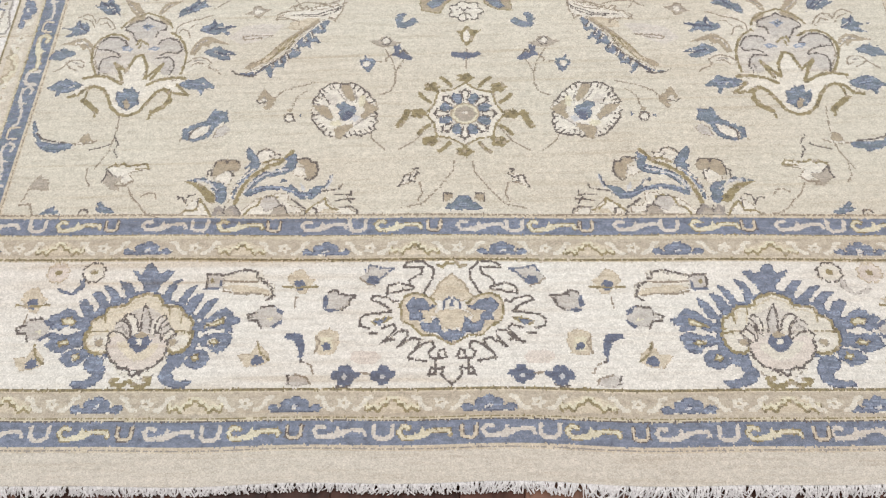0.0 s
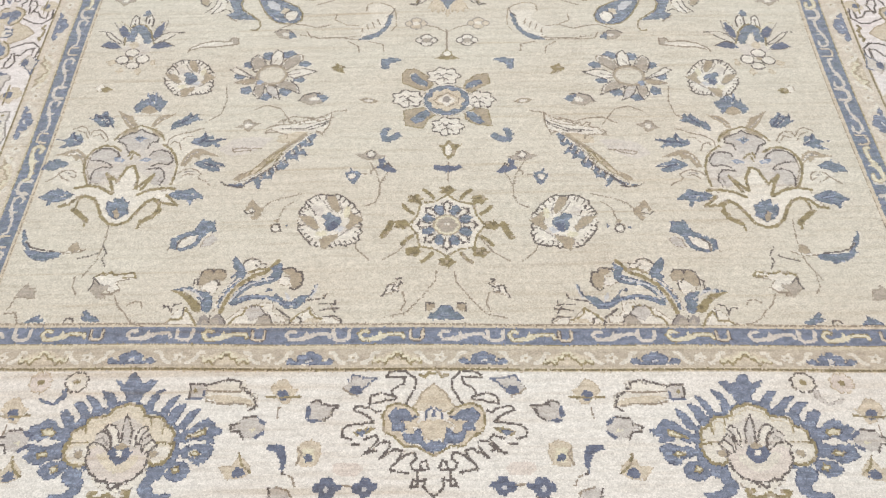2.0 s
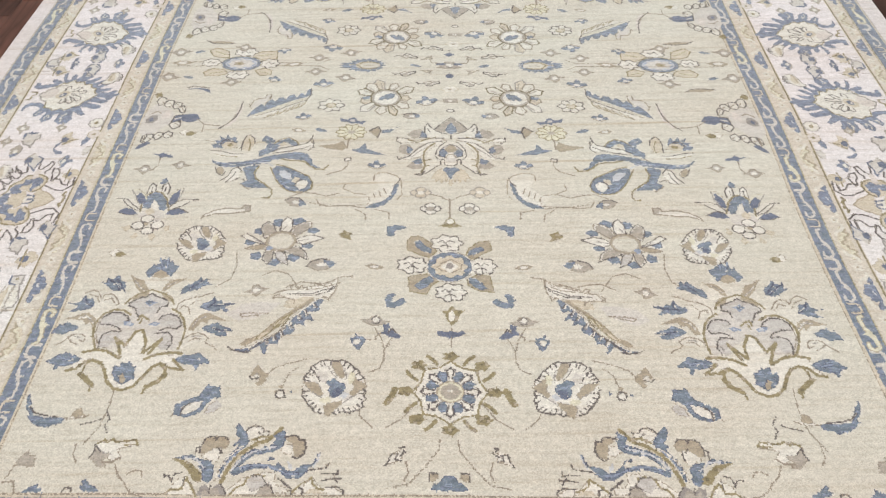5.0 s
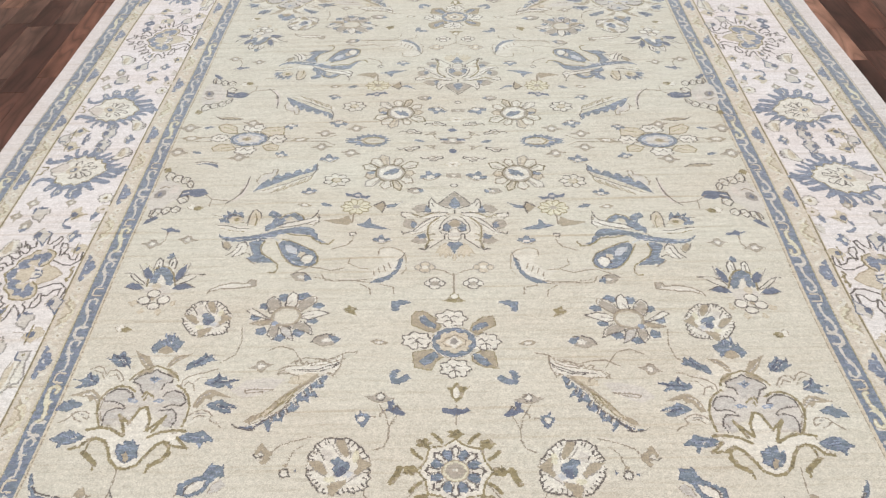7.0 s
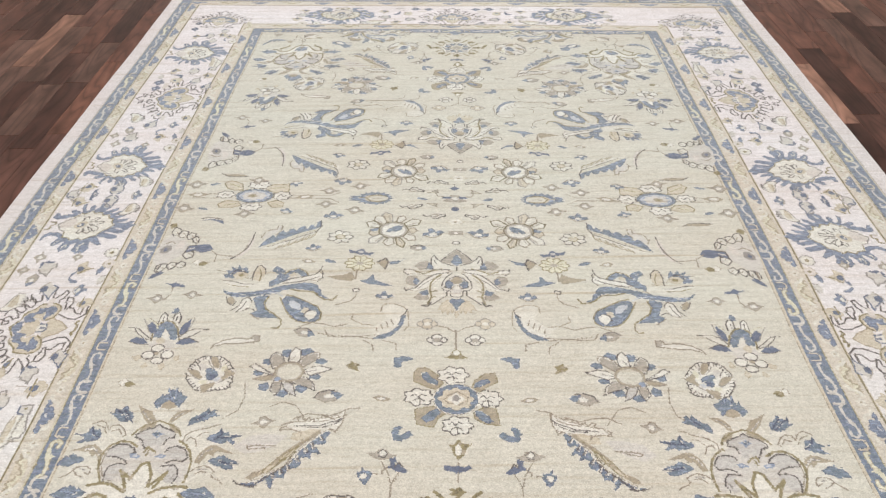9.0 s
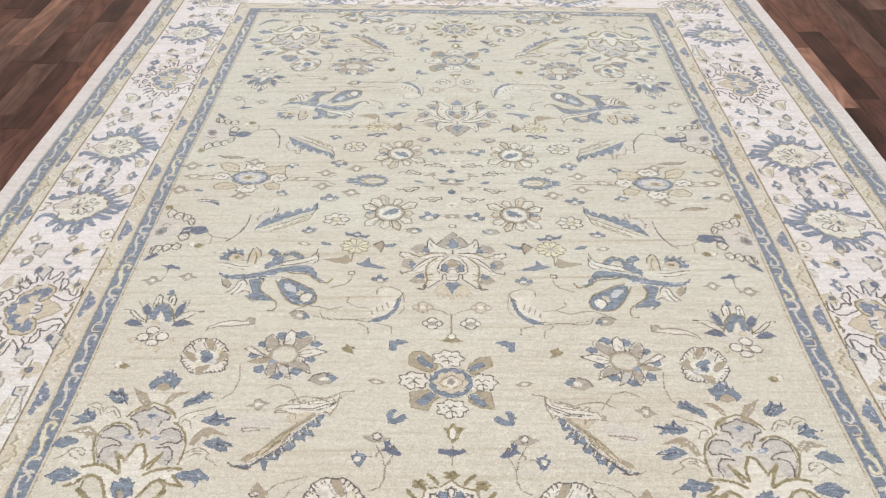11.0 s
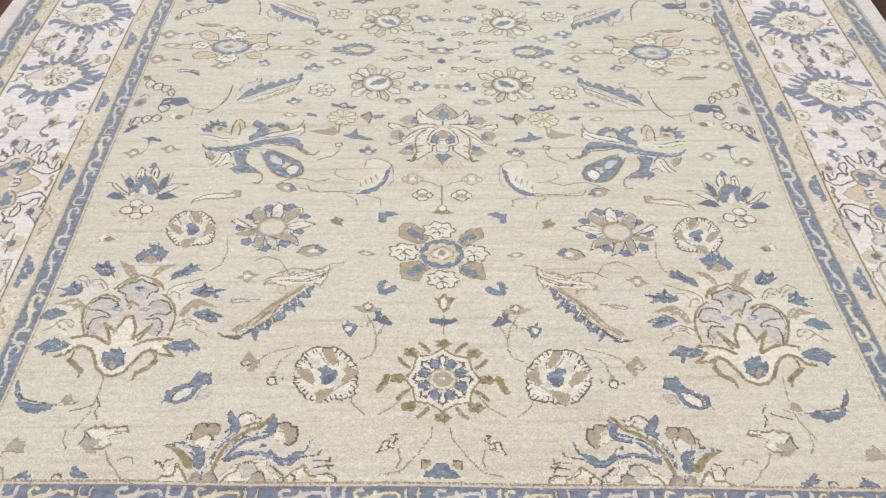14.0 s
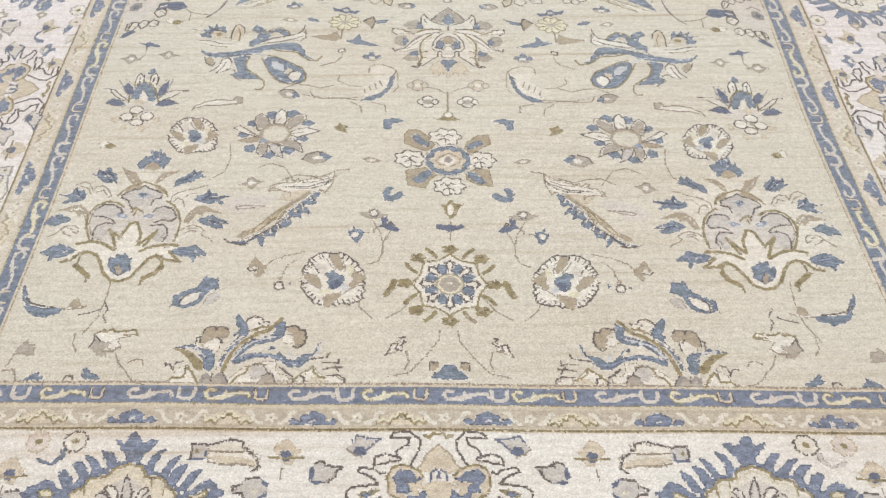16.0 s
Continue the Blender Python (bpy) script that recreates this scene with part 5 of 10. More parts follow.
def leafknot(p):
    p.fill(IVORY, [(-2.1, 2.9), (-0.5, 3.1), (1.1, 3.7), (1.7, 3.2), (5.6, 3.3), (6.4, 2.1), (4.3, 1.8), (2.6, 1.4), (4, -0.4), (2.1, -1.2), (0.4, 0.2)])
    p.fill(GREYTAN, [(-2.3, -0.2), (-1.7, 1.4), (-2, 2.4), (-0.8, 1.2), (0.3, 0.5), (1.3, 0.7), (1.5, 0), (0.5, -1), (1.5, -2), (-0.2, -2.2), (-1.1, -1.2)])
    p.line(DARK, [(-2.3, -0.4), (-1.7, 1.1), (-1.9, 2.3), (-0.5, 1)], 0.34)
    p.line(OLIVE, [(-1.6, 2.6), (-0.3, 3.4), (0.1, 2.7), (1.2, 3.6), (1.8, 2.9), (5.6, 3.4), (6.2, 2.4), (4.8, 2.4), (3.7, 2.3)], 0.4)
    p.line(BROWN, [(3.5, -0.2), (2.5, -1.2), (0.4, -1.2)], 0.32)


def knotcurl(p):
    p.line(BROWN, [(-5.5, 2.6), (-5.5, 0.4), (-4.4, -1.3)], 0.24)


def knotstem(p):
    p.line(BROWN, [(3.1, -1.6), (4.1, -3.7), (5.7, -5.1), (6.8, -6.7), (8.2, -7.6), (9.8, -8)], 0.24)


def knothook(p):
    p.line(BROWN, [(5.9, -3.5), (7.2, -2.8), (8.4, -3), (8.8, -4.1)], 0.24)


def tribud(p):
    p.fill(GREYTAN, [(-1.5, -1.2), (-1.2, 0.2), (-0.7, 1.5), (-0.4, 1.7), (0.2, 0.7), (1.4, 1), (2.6, -1.2), (1.4, -1.4), (0.5, -1.5), (-1.1, -1.7)])
    p.line(BROWN, [(-1.3, -1.8), (-1.2, -3.3), (-1.4, -4.5)], 0.24)


def edgebuds(p):
    p.fill(BLUE, [(-1.8, 0.2), (-1.1, 0.7), (-1.5, 1.3), (-0.8, 1.8), (0.1, 0.9), (2.3, -0.6), (2.4, -1.1), (0.3, -1.2), (-1.1, -0.5)])


def edgebud(p):
    p.fill(BLUE, [(-11.9, -1), (-10.6, 0.1), (-9.1, 0.8), (-9.1, 0.1), (-8.1, -0.4), (-7.8, -1.2), (-10.6, -1.1)])


def edgecurl(p):
    p.line(DARK, [(-4.4, -0.8), (-4, -0.1), (-2.9, -0.2), (-2.7, -0.9)], 0.34)


def edgestem(p):
    p.line(BROWN, [(-16, 0.9), (-14.3, 1.1), (-13.6, 0.3), (-13.1, -1.1)], 0.32)


def footlet(p):
    p.twin = True
    p.fill(BLUE, [(-3.3, -0.3), (-2.7, 0.9), (-1.7, 1.2), (-1, 2.4), (0, 2.6), (0, -0.7), (-2.1, -0.6)])


def footbud(p):
    p.fill(TAN, [(-3.6, 2.8), (-2.1, 2.8), (-1.9, 1.9), (-2.9, 1.1), (-3.5, 1.4)])
    p.line(DARK, [(-3.6, 1.3), (-3.6, 2.9), (-2.1, 2.9)], 0.26)


def footvine(p):
    p.line(VINE, [(-1.7, 9.9), (-1.9, 7.6), (-4.5, 4), (-7.2, 0.8), (-11, -0.1)], 0.24)


def dottle(p):
    p.fill(IVORY, [(-4.3, -1.8), (-3.1, 0.5), (-1.4, 1), (-0.5, -0), (-1.3, -1.2)])
    p.line(DARK, [(-4.3, -1.8), (-3.5, -0.8), (-2.9, 0.5), (-1.6, 0.3), (-2.4, -0.8), (-1.1, -1.2)], 0.34)
    p.line(DARK, [(-1.3, -0.2), (-0.1, 0.5), (-1.2, 1.6), (-0.3, 1.6)], 0.34)
    p.line(BROWN, [(-0.4, -1.5), (-0.1, -3.9), (-1.1, -5.4)], 0.24)


def blueflame(p):
    """The blue-rayed palmette of the main border."""
    p.fill(BLUE, [(-8.9, -1), (-9.6, 0.5), (-9, 1.2), (-8.8, 2.2), (-8, 3.2), (-7.1, 4.5), (-5.8, 5.5), (-3.4, 5.8), (-2.6, 6.5), (-1.7, 7.2), (0.8, 8), (3.8, 6.7), (4.9, 5.7), (7.4, 5.4), (8.6, 4), (10.2, 2.8), (10.7, 1.3), (10.7, -0.1), (11.1, -1.6), (10.7, -3), (9.5, -4.3), (6.6, -4.1), (-3.8, -4.1), (-6.6, -4.2), (-8.3, -2.7)])
    p.plump(BLUE, [(-2.4, 11.2), (-0.7, 10.5), (-0.3, 11.4), (0, 12.2), (0.6, 12.5), (1.4, 11.6), (2, 10.8), (2.8, 10.4), (3.6, 11.1), (4.6, 10.9), (4, 9.8), (3.1, 9), (2.6, 8), (2, 6.7), (0.3, 7.1), (0, 8.7), (-1.1, 9.7)])
    p.plump(BLUE, [(-4.2, 9.3), (-2.8, 9.1), (-1.8, 7.8), (-1.1, 6.3), (-2.2, 5.9), (-3.1, 7.5)])
    p.plump(BLUE, [(-6.9, 8.4), (-5.6, 8), (-4.3, 6.8), (-2.7, 5.5), (-3.5, 4.8), (-4.7, 5.7), (-5.6, 7)])
    p.plump(BLUE, [(-9, 7.3), (-7.2, 7.1), (-6.2, 6), (-5.2, 4.8), (-6.3, 4), (-7.2, 5.5), (-8, 6.5)])
    p.plump(BLUE, [(-10.5, 5.5), (-9.7, 6), (-8.7, 5.2), (-7.6, 3.3), (-8.8, 2.7), (-9.8, 4.2)])
    p.plump(BLUE, [(-15.7, 1.8), (-15.1, 3), (-13.7, 3.4), (-12.6, 4.3), (-11.1, 3.8), (-9.9, 2.5), (-8.6, 2.7), (-8.5, 0.9), (-10.2, 0.9), (-11.7, 1.4), (-13, 0.7), (-14.8, 1)])
    p.plump(BLUE, [(-14.8, -2.1), (-14.2, -1.2), (-14.6, -0.1), (-12.8, -0.2), (-11.3, -0.5), (-9.5, 0.1), (-8.1, -1), (-8.9, -2.2), (-10.8, -2.5), (-11.7, -3.2), (-13.3, -2.9)])
    p.plump(BLUE, [(-11.6, -4.3), (-10.8, -3.3), (-9.7, -2.9), (-8.1, -3), (-7.4, -4), (-8.3, -4.9), (-9.1, -5.6), (-10.2, -5.5)])
    p.plump(BLUE, [(-7.4, -4.9), (-6.6, -4), (-5.4, -3.7), (-4.4, -4.8), (-3.9, -6.2), (-4.1, -7.6), (-5.1, -8.6), (-6.4, -9), (-7.8, -9), (-8.9, -8.6), (-8.5, -8.1), (-7, -8.3), (-5.9, -7.8), (-5.8, -6.7), (-7, -6)])
    p.plump(BLUE, [(4, 6.2), (4.3, 7.7), (4.9, 8.8), (6.3, 9.4), (5.6, 8.2), (5.1, 6.9), (5, 5.5)])
    p.plump(BLUE, [(6.7, 5.2), (7, 6.4), (7.7, 7.4), (9.1, 8.3), (8.5, 7.1), (7.9, 6.1), (7.6, 4.9)])
    p.plump(BLUE, [(8, 3.8), (8.4, 5.4), (9.2, 6.4), (10.6, 6.8), (10.1, 5.7), (9.6, 4.4), (9.1, 3.4)])
    p.plump(BLUE, [(10.1, 2.8), (10.8, 4.1), (11.6, 5.4), (13.1, 6), (12.5, 4.9), (11.9, 3.7), (11, 2.5)])
    p.plump(BLUE, [(10, 0.6), (10.9, 1.8), (12.2, 2.6), (13.5, 3.7), (14.9, 4.2), (15.8, 3.4), (16.3, 2.7), (17.3, 2.4), (17, 1.7), (15.8, 1.4), (16.3, 0.3), (14.9, 0.6), (12.9, 0.9), (11.6, 0.3)])
    p.plump(BLUE, [(10.8, -1.4), (11.7, -0.6), (13.6, -0.3), (15.4, 0), (16.4, -0.7), (16, -2), (15.2, -3.1), (13.8, -3.3), (12.9, -2.3), (11.8, -2.1)])
    p.plump(BLUE, [(9.2, -5), (9.9, -3.9), (10.7, -3.2), (12.1, -3.1), (13.1, -4.1), (12.8, -5.4), (11.4, -5.9), (10.2, -5.7)])
    p.plump(BLUE, [(8.9, -3.9), (7.3, -3.7), (6.2, -4.7), (5.5, -5.8), (5.4, -7.2), (6.2, -8.3), (8, -8.9), (9.8, -8.9), (10.7, -8.1), (9.2, -8.1), (7.9, -7.8), (7.1, -6.7), (7.7, -5.8), (8.8, -5.3)])
    p.fill(CREAM, [(-13.1, 2.4), (-11.7, 2.8), (-10.5, 2), (-11, 1.5), (-12.6, 1.7)])
    p.line(OLIVE, [(-13.1, 2.4), (-11.7, 2.8), (-10.5, 2), (-11, 1.5), (-12.6, 1.7), (-13.1, 2.4)], 0.18)
    p.fill(CREAM, [(-12.7, -1.5), (-11.3, -1.1), (-10.7, -1.7), (-12.2, -2)])
    p.line(OLIVE, [(-12.7, -1.5), (-11.3, -1.1), (-10.7, -1.7), (-12.2, -2), (-12.7, -1.5)], 0.18)
    p.fill(CREAM, [(-9.8, -3.8), (-8.8, -3.5), (-8.5, -4.3), (-9.3, -4.5)])
    p.line(OLIVE, [(-9.8, -3.8), (-8.8, -3.5), (-8.5, -4.3), (-9.3, -4.5), (-9.8, -3.8)], 0.18)
    p.fill(CREAM, [(11.6, 1.1), (13.7, 2.1), (14.7, 2.5), (14.7, 1.7), (13.4, 1.2)])
    p.line(OLIVE, [(11.6, 1.1), (13.7, 2.1), (14.7, 2.5), (14.7, 1.7), (13.4, 1.2), (11.6, 1.1)], 0.18)
    p.fill(CREAM, [(12.6, -1.6), (13.7, -1.2), (14.4, -1.6), (13.6, -2)])
    p.line(OLIVE, [(12.6, -1.6), (13.7, -1.2), (14.4, -1.6), (13.6, -2), (12.6, -1.6)], 0.18)
    p.fill(CREAM, [(10.3, -4.1), (11.1, -3.6), (11.5, -4.5), (10.7, -4.7)])
    p.line(OLIVE, [(10.3, -4.1), (11.1, -3.6), (11.5, -4.5), (10.7, -4.7), (10.3, -4.1)], 0.18)
    p.fill(SAND, [(-4, -3.1), (-4.8, -3.5), (-6.3, -3.4), (-7.3, -2.9), (-8, -2.1), (-8.3, -1), (-8.3, 0.2), (-7.7, 0.7), (-7.7, 2), (-6.7, 2.8), (-5.6, 3.1), (-5.5, 4.2), (-4.7, 4.6), (-3.2, 4.7), (-2, 5.1), (-1.8, 5.9), (-1.1, 6.3), (0.3, 6.7), (0.9, 7.1), (1.6, 6.7), (2.8, 6.5), (3.7, 5.7), (3.9, 4.9), (5.1, 4.6), (6.6, 4.6), (7.4, 4), (7.8, 3.2), (9, 2.6), (9.6, 1.6), (9.4, 0.6), (9.9, -0.3), (9.7, -1.1), (9.4, -2.2), (8.5, -3.2), (7, -3.5), (6.2, -3)])
    p.fill(IVORY, [(-7.7, -1.5), (-7, -0.4), (-4.7, 0.1), (-4, -1.5), (-4.2, -2.8), (-6.4, -3)])
    p.fill(IVORY, [(5.6, -0.5), (8.9, -0.5), (9.6, -1.6), (9, -2.6), (6.9, -3.1), (5.8, -2.2)])
    p.oval(TAN, -5.7, -1.6, 0.7, 0.6, 12)
    p.oval(TAN, 6.7, -1.6, 0.7, 0.6, 12)
    p.fill(IVORY, [(-3.6, -3.3), (-0.9, -6.2), (1.1, -6.9), (3.5, -6.3), (6.3, -3.2), (6, -5.6), (4.1, -7.8), (0.4, -8), (-2.3, -6.2)])
    p.line(OLIVE, [(-4, -3.1), (-4.8, -3.5), (-6.3, -3.4), (-7.3, -2.9), (-8, -2.1), (-8.3, -1), (-8.3, 0.2), (-7.7, 0.7), (-7.7, 2), (-6.7, 2.8), (-5.6, 3.1), (-5.5, 4.2), (-4.7, 4.6), (-3.2, 4.7), (-2, 5.1), (-1.8, 5.9), (-1.1, 6.3), (0.3, 6.7), (0.9, 7.1), (1.6, 6.7), (2.8, 6.5), (3.7, 5.7), (3.9, 4.9), (5.1, 4.6), (6.6, 4.6), (7.4, 4), (7.8, 3.2), (9, 2.6), (9.6, 1.6), (9.4, 0.6), (9.9, -0.3), (9.7, -1.1), (9.4, -2.2), (8.5, -3.2), (7, -3.5), (6.2, -3)], 0.5)
    p.line(OLIVE, [(-8.3, 0), (-7.1, 0.3), (-4.7, 0.3)], 0.34)
    p.line(OLIVE, [(5.6, 0.1), (7.8, 0.3), (9.6, -0.1)], 0.34)
    p.line(CREAMLINE, [(-5.3, 1.8), (-5.4, 3.3), (-4, 3.9), (-1.9, 4.3), (-1.1, 5.5), (1.1, 6.2), (3.5, 4.9), (4.1, 3.9)], 0.3)
    p.line(CREAMLINE, [(5.7, 1.3), (5.4, 3.7), (6.8, 3.9), (7.4, 2)], 0.3)
    p.line(OLIVE, [(-5.5, 1.9), (-5.6, 2.9)], 0.3)
    p.line(OLIVE, [(7.5, 1.6), (7.6, 3.2)], 0.3)
    p.line(OLIVE, [(5.2, 4.3), (5.3, 3.2)], 0.24)
    p.fill(PINK, [(-4.2, -1), (-4.2, -2.9), (-3.2, -4.4), (-1.9, -5.6), (-0.5, -6.2), (1.1, -6.3), (2.9, -6.3), (4.2, -5.6), (5.4, -4.4), (6, -2.8), (5.5, -1.1), (3.9, -0.5), (2.3, -0.1), (-0.3, -0.1), (-2.7, -0.2)])
    p.fill(SAND, [(-2.7, -1.6), (-1, -1.3), (0.2, -2.5), (1.2, -3.5), (2.2, -2.8), (3.4, -1.7), (4.5, -1.7), (4.2, -3.1), (3.1, -4.2), (1.6, -4.8), (-0.4, -4.2), (-1.8, -3.1)])
    p.fill(PALE, [(-3.7, -0.2), (-3.6, 1.7), (-2.5, 2.9), (-1.3, 3.6), (1, 4.9), (3.8, 3.3), (5.6, 1.6), (6.7, 0.1), (4.2, -0.9), (-1.1, -1)])
    p.fill(IVORY, [(-0.2, -0.3), (-0.8, 1.4), (-2.1, 2.9), (-1.5, 3.3), (-0.3, 2.7), (0.7, -0.1)])
    p.fill(IVORY, [(2.9, -0.3), (2.8, 1.4), (3.3, 2.7), (4.2, 3), (3.8, 1.3), (3.6, -0.5)])
    p.fill(IVORY, [(-3, -0.4), (-3.8, 0.1), (-2.3, -0.1), (-0.9, -1.1)])
    p.fill(IVORY, [(4.5, -1.1), (4.8, -0.2), (6.2, 0.5), (6.8, -0.1), (5.8, -0.8)])
    p.fill(LILAC, [(1.1, -0.1), (0.8, 2.4), (0.8, 3.9), (1, 4.8), (1.7, 3.7), (2.2, 2.4), (2.5, -0.1)])
    p.line(DARK, [(1, 0.1), (0.7, 2.4), (0.7, 4), (0.9, 5), (1.7, 3.7), (2.3, 2.4), (2.5, 0.1)], 0.32)
    p.line(DARK, [(-2.5, 2.7), (-1.8, 3.3), (-0.8, 3.2), (0, 2.2), (0.6, 0.3)], 0.32)
    p.line(DARK, [(-0.5, -0.8), (-0.9, 1.1), (-2.2, 2.7)], 0.32)
    p.line(DARK, [(-3.8, 1.5), (-3, 2.2), (-1.7, 1.8), (-1, 0.7), (-0.7, -0.7)], 0.28)
    p.line(GREY, [(-3.4, 0.7), (-2.4, 1.2), (-1.2, -0.1)], 0.24)
    p.line(DARK, [(-3.9, -1.6), (-4.5, -0.4), (-3.8, 0.4), (-2.3, 0), (-0.9, -1.1)], 0.32)
    p.line(DARK, [(3.6, -0.5), (3.2, 1.1), (3.6, 2.5), (4.6, 3.1), (5.1, 2.5), (4.3, 1.5), (3.9, -0.1)], 0.32)
    p.line(DARK, [(4.4, -0.9), (4.5, 0.8), (5.4, 1.6), (6, 0.9)], 0.28)
    p.line(DARK, [(4.7, -1.4), (4.9, -0.3), (6.1, 0.7), (7, -0.1), (6.1, -1), (5.2, -1.7)], 0.32)
    p.line(DARK, [(-4.2, -1.2), (-4.4, -2.2), (-4, -3.3), (-3.4, -4.1), (-3, -4.8), (-2.1, -5.2), (-1.7, -5.9), (-0.5, -6), (0.4, -6.3), (1.4, -6.3), (2.5, -6.4), (3.4, -5.9), (4.2, -5.8), (4.9, -5), (5.5, -4.3), (5.8, -3.2), (6, -2.2), (5.7, -1.3)], 0.4)
    p.line(DARK, [(0.4, -6.3), (0.4, -7), (1.1, -7.3), (1.5, -6.7), (2.1, -7.1), (2.4, -6.4)], 0.34)
    p.fill(SLATE, [(-1, -1.6), (-0.3, -0.4), (1.1, 0.1), (2.4, -0.5), (3, -1.6), (2.5, -2.6), (1.5, -3.4), (0.8, -3.3), (-0.3, -2.5)])
    p.fill(TAN, [(-0.1, -0.5), (1.1, 0.2), (2.3, -0.3), (1.8, -0.8), (0.5, -0.8)])
    p.fill(IVORY, [(0.4, -1.1), (1.4, -1.2), (1.6, -2), (0.7, -2.1)])
    p.line(OLIVE, [(-1.4, -7.8), (-2.4, -8), (-1.9, -8.7), (-0.5, -8.8), (0.7, -8.1), (1.5, -8.7), (2.9, -9), (3.9, -8.5), (4, -7.7), (3.1, -7.7)], 0.8)


def side_flame(p):
    """The blue-rayed palmette as the side borders have it: thin rays round a pale scalloped heart."""
    p.fill(BLUE, [(-5.5, 4.4), (-4.1, 7.7), (-0.5, 8.7), (4.4, 7.8), (7.2, 3.4), (9.4, -0.5), (8.8, -4.1), (6.5, -6.7), (3.4, -8.6), (-0.3, -8.9), (-3.5, -7.1), (-2.6, -4.1), (4.2, -1.6)])
    p.fill(BLUE, [(-10.8, 4.6), (-10.9, 7.1), (-10.4, 7.4), (-10.1, 5.8), (-8.5, 4.6), (-6.5, 5.3), (-5.2, 7.1), (-3.7, 6.6), (-4.6, 4.4), (-7, 3.1), (-9.3, 3.3)])
    p.fill(BLUE, [(-5.9, 6.6), (-6.9, 8.9), (-6.1, 10.2), (-4.5, 8.9), (-3.3, 6.7)])
    p.fill(BLUE, [(-3.1, 7.7), (-4.1, 11.2), (-3.1, 12.6), (-1.2, 11.3), (-0.3, 8.2)])
    p.fill(BLUE, [(0.7, 8.3), (0.2, 12.1), (1.9, 13.5), (4.2, 13), (5.1, 11.2), (4.4, 9.6), (4.4, 7.3)])
    p.fill(BLUE, [(4.2, 7.6), (7.1, 9.6), (8, 8.8), (5.8, 5.7)])
    p.fill(BLUE, [(5.8, 5.4), (10.3, 6.5), (11.6, 5.7), (11.3, 4.6), (7, 3.3)])
    p.fill(BLUE, [(7.2, 2.7), (11.5, 3.7), (12.8, 3), (12.6, 2.2), (8.6, 0.7)])
    p.fill(BLUE, [(8.3, 0.7), (11.6, 1.1), (12.2, 2.3), (13.3, 1.7), (13.9, 0.5), (15.2, -0.3), (15.1, -1.5), (13.8, -1.3), (14.4, -2.6), (13.5, -2.9), (11.9, -1.7), (9.5, -1.9)])
    p.fill(BLUE, [(9, -1.7), (11.7, -2.8), (12.4, -4.1), (11, -3.9), (8.4, -3.4)])
    p.fill(BLUE, [(7.9, -3.3), (10.6, -5.5), (11.5, -6.9), (10.4, -6.9), (7.4, -4.8)])
    p.fill(BLUE, [(6.8, -4.8), (9.2, -7.1), (9.5, -8.5), (8.1, -7.8), (5.7, -5.8)])
    p.fill(BLUE, [(5.3, -6.5), (7.5, -8.5), (7.6, -9.9), (6.1, -9.3), (4.1, -7.2)])
    p.fill(BLUE, [(3, -7.2), (5.3, -10.3), (5.2, -12.1), (2.9, -12.8), (1.4, -12), (1.2, -9.8), (0.2, -7.8)])
    p.fill(BLUE, [(0, -7.8), (0.2, -10.5), (-0.7, -11.2), (-1.5, -10), (-1.3, -8)])
    p.fill(BLUE, [(-1.7, -7.6), (-2.8, -9.4), (-3.1, -12), (-4.1, -11.3), (-3.9, -9.3), (-3, -7.3)])
    p.fill(BLUE, [(-2.8, -7), (-5.6, -8.6), (-6.8, -8.3), (-6.5, -7), (-4.1, -6.1)])
    p.fill(BLUE, [(-11, -6.8), (-11.1, -4.1), (-9.7, -3.4), (-7.1, -3.8), (-4.3, -5.1), (-4.1, -6.5), (-6.8, -6.3), (-9.3, -5.4), (-9.9, -6.8)])
    p.line(HALO, [(-2.9, 11.5), (-3, 10), (-2, 9.2), (-1.9, 10.3)], 0.3)
    p.line(HALO, [(-5.9, 9.1), (-5.7, 7.9), (-4.9, 7.6)], 0.3)
    p.line(HALO, [(2.1, 12.2), (1.7, 10.3), (2.7, 8.6)], 0.3)
    p.line(HALO, [(3.5, -11.8), (2.5, -10.2), (3.4, -9.8)], 0.3)
    p.plump(IVORY, [(-8.2, -0.8), (-7.1, 1.6), (-5.1, 2.9), (-4.7, 5.6), (-2.8, 5.9), (-1.9, 7.1), (0.3, 6), (1.4, 7), (3.5, 5.3), (4.9, 4.8), (6, 2.4), (7.3, 1.4), (8.6, -0.6), (7.5, -2), (7.6, -3.6), (6, -4.1), (5.6, -5.8), (3.7, -5.6), (2.9, -7.2), (0.9, -6.6), (-0, -7.8), (-2.1, -6.2), (-2.9, -6.6), (-4.5, -4.6), (-6.1, -3.6)])
    p.fill(PINK, [(-7.9, -1), (-7, 0.9), (-5.4, 1.4), (-3.3, -0), (-2.9, -2.7), (-4.3, -4.1), (-6.1, -3.4)])
    p.line(OLIVE, [(-5.1, 2.9), (-4.7, 5.6), (-2.8, 5.9), (-1.9, 7.1), (0.3, 6), (1.4, 7), (3.5, 5.3), (4.9, 4.8), (6, 2.4), (7.3, 1.4), (8.6, -0.6), (7.5, -2), (7.6, -3.6), (6, -4.1), (5.6, -5.8), (3.7, -5.6), (2.9, -7.2), (0.9, -6.6), (-0, -7.8), (-2.1, -6.2), (-2.9, -6.6), (-4.5, -4.6)], 0.36)
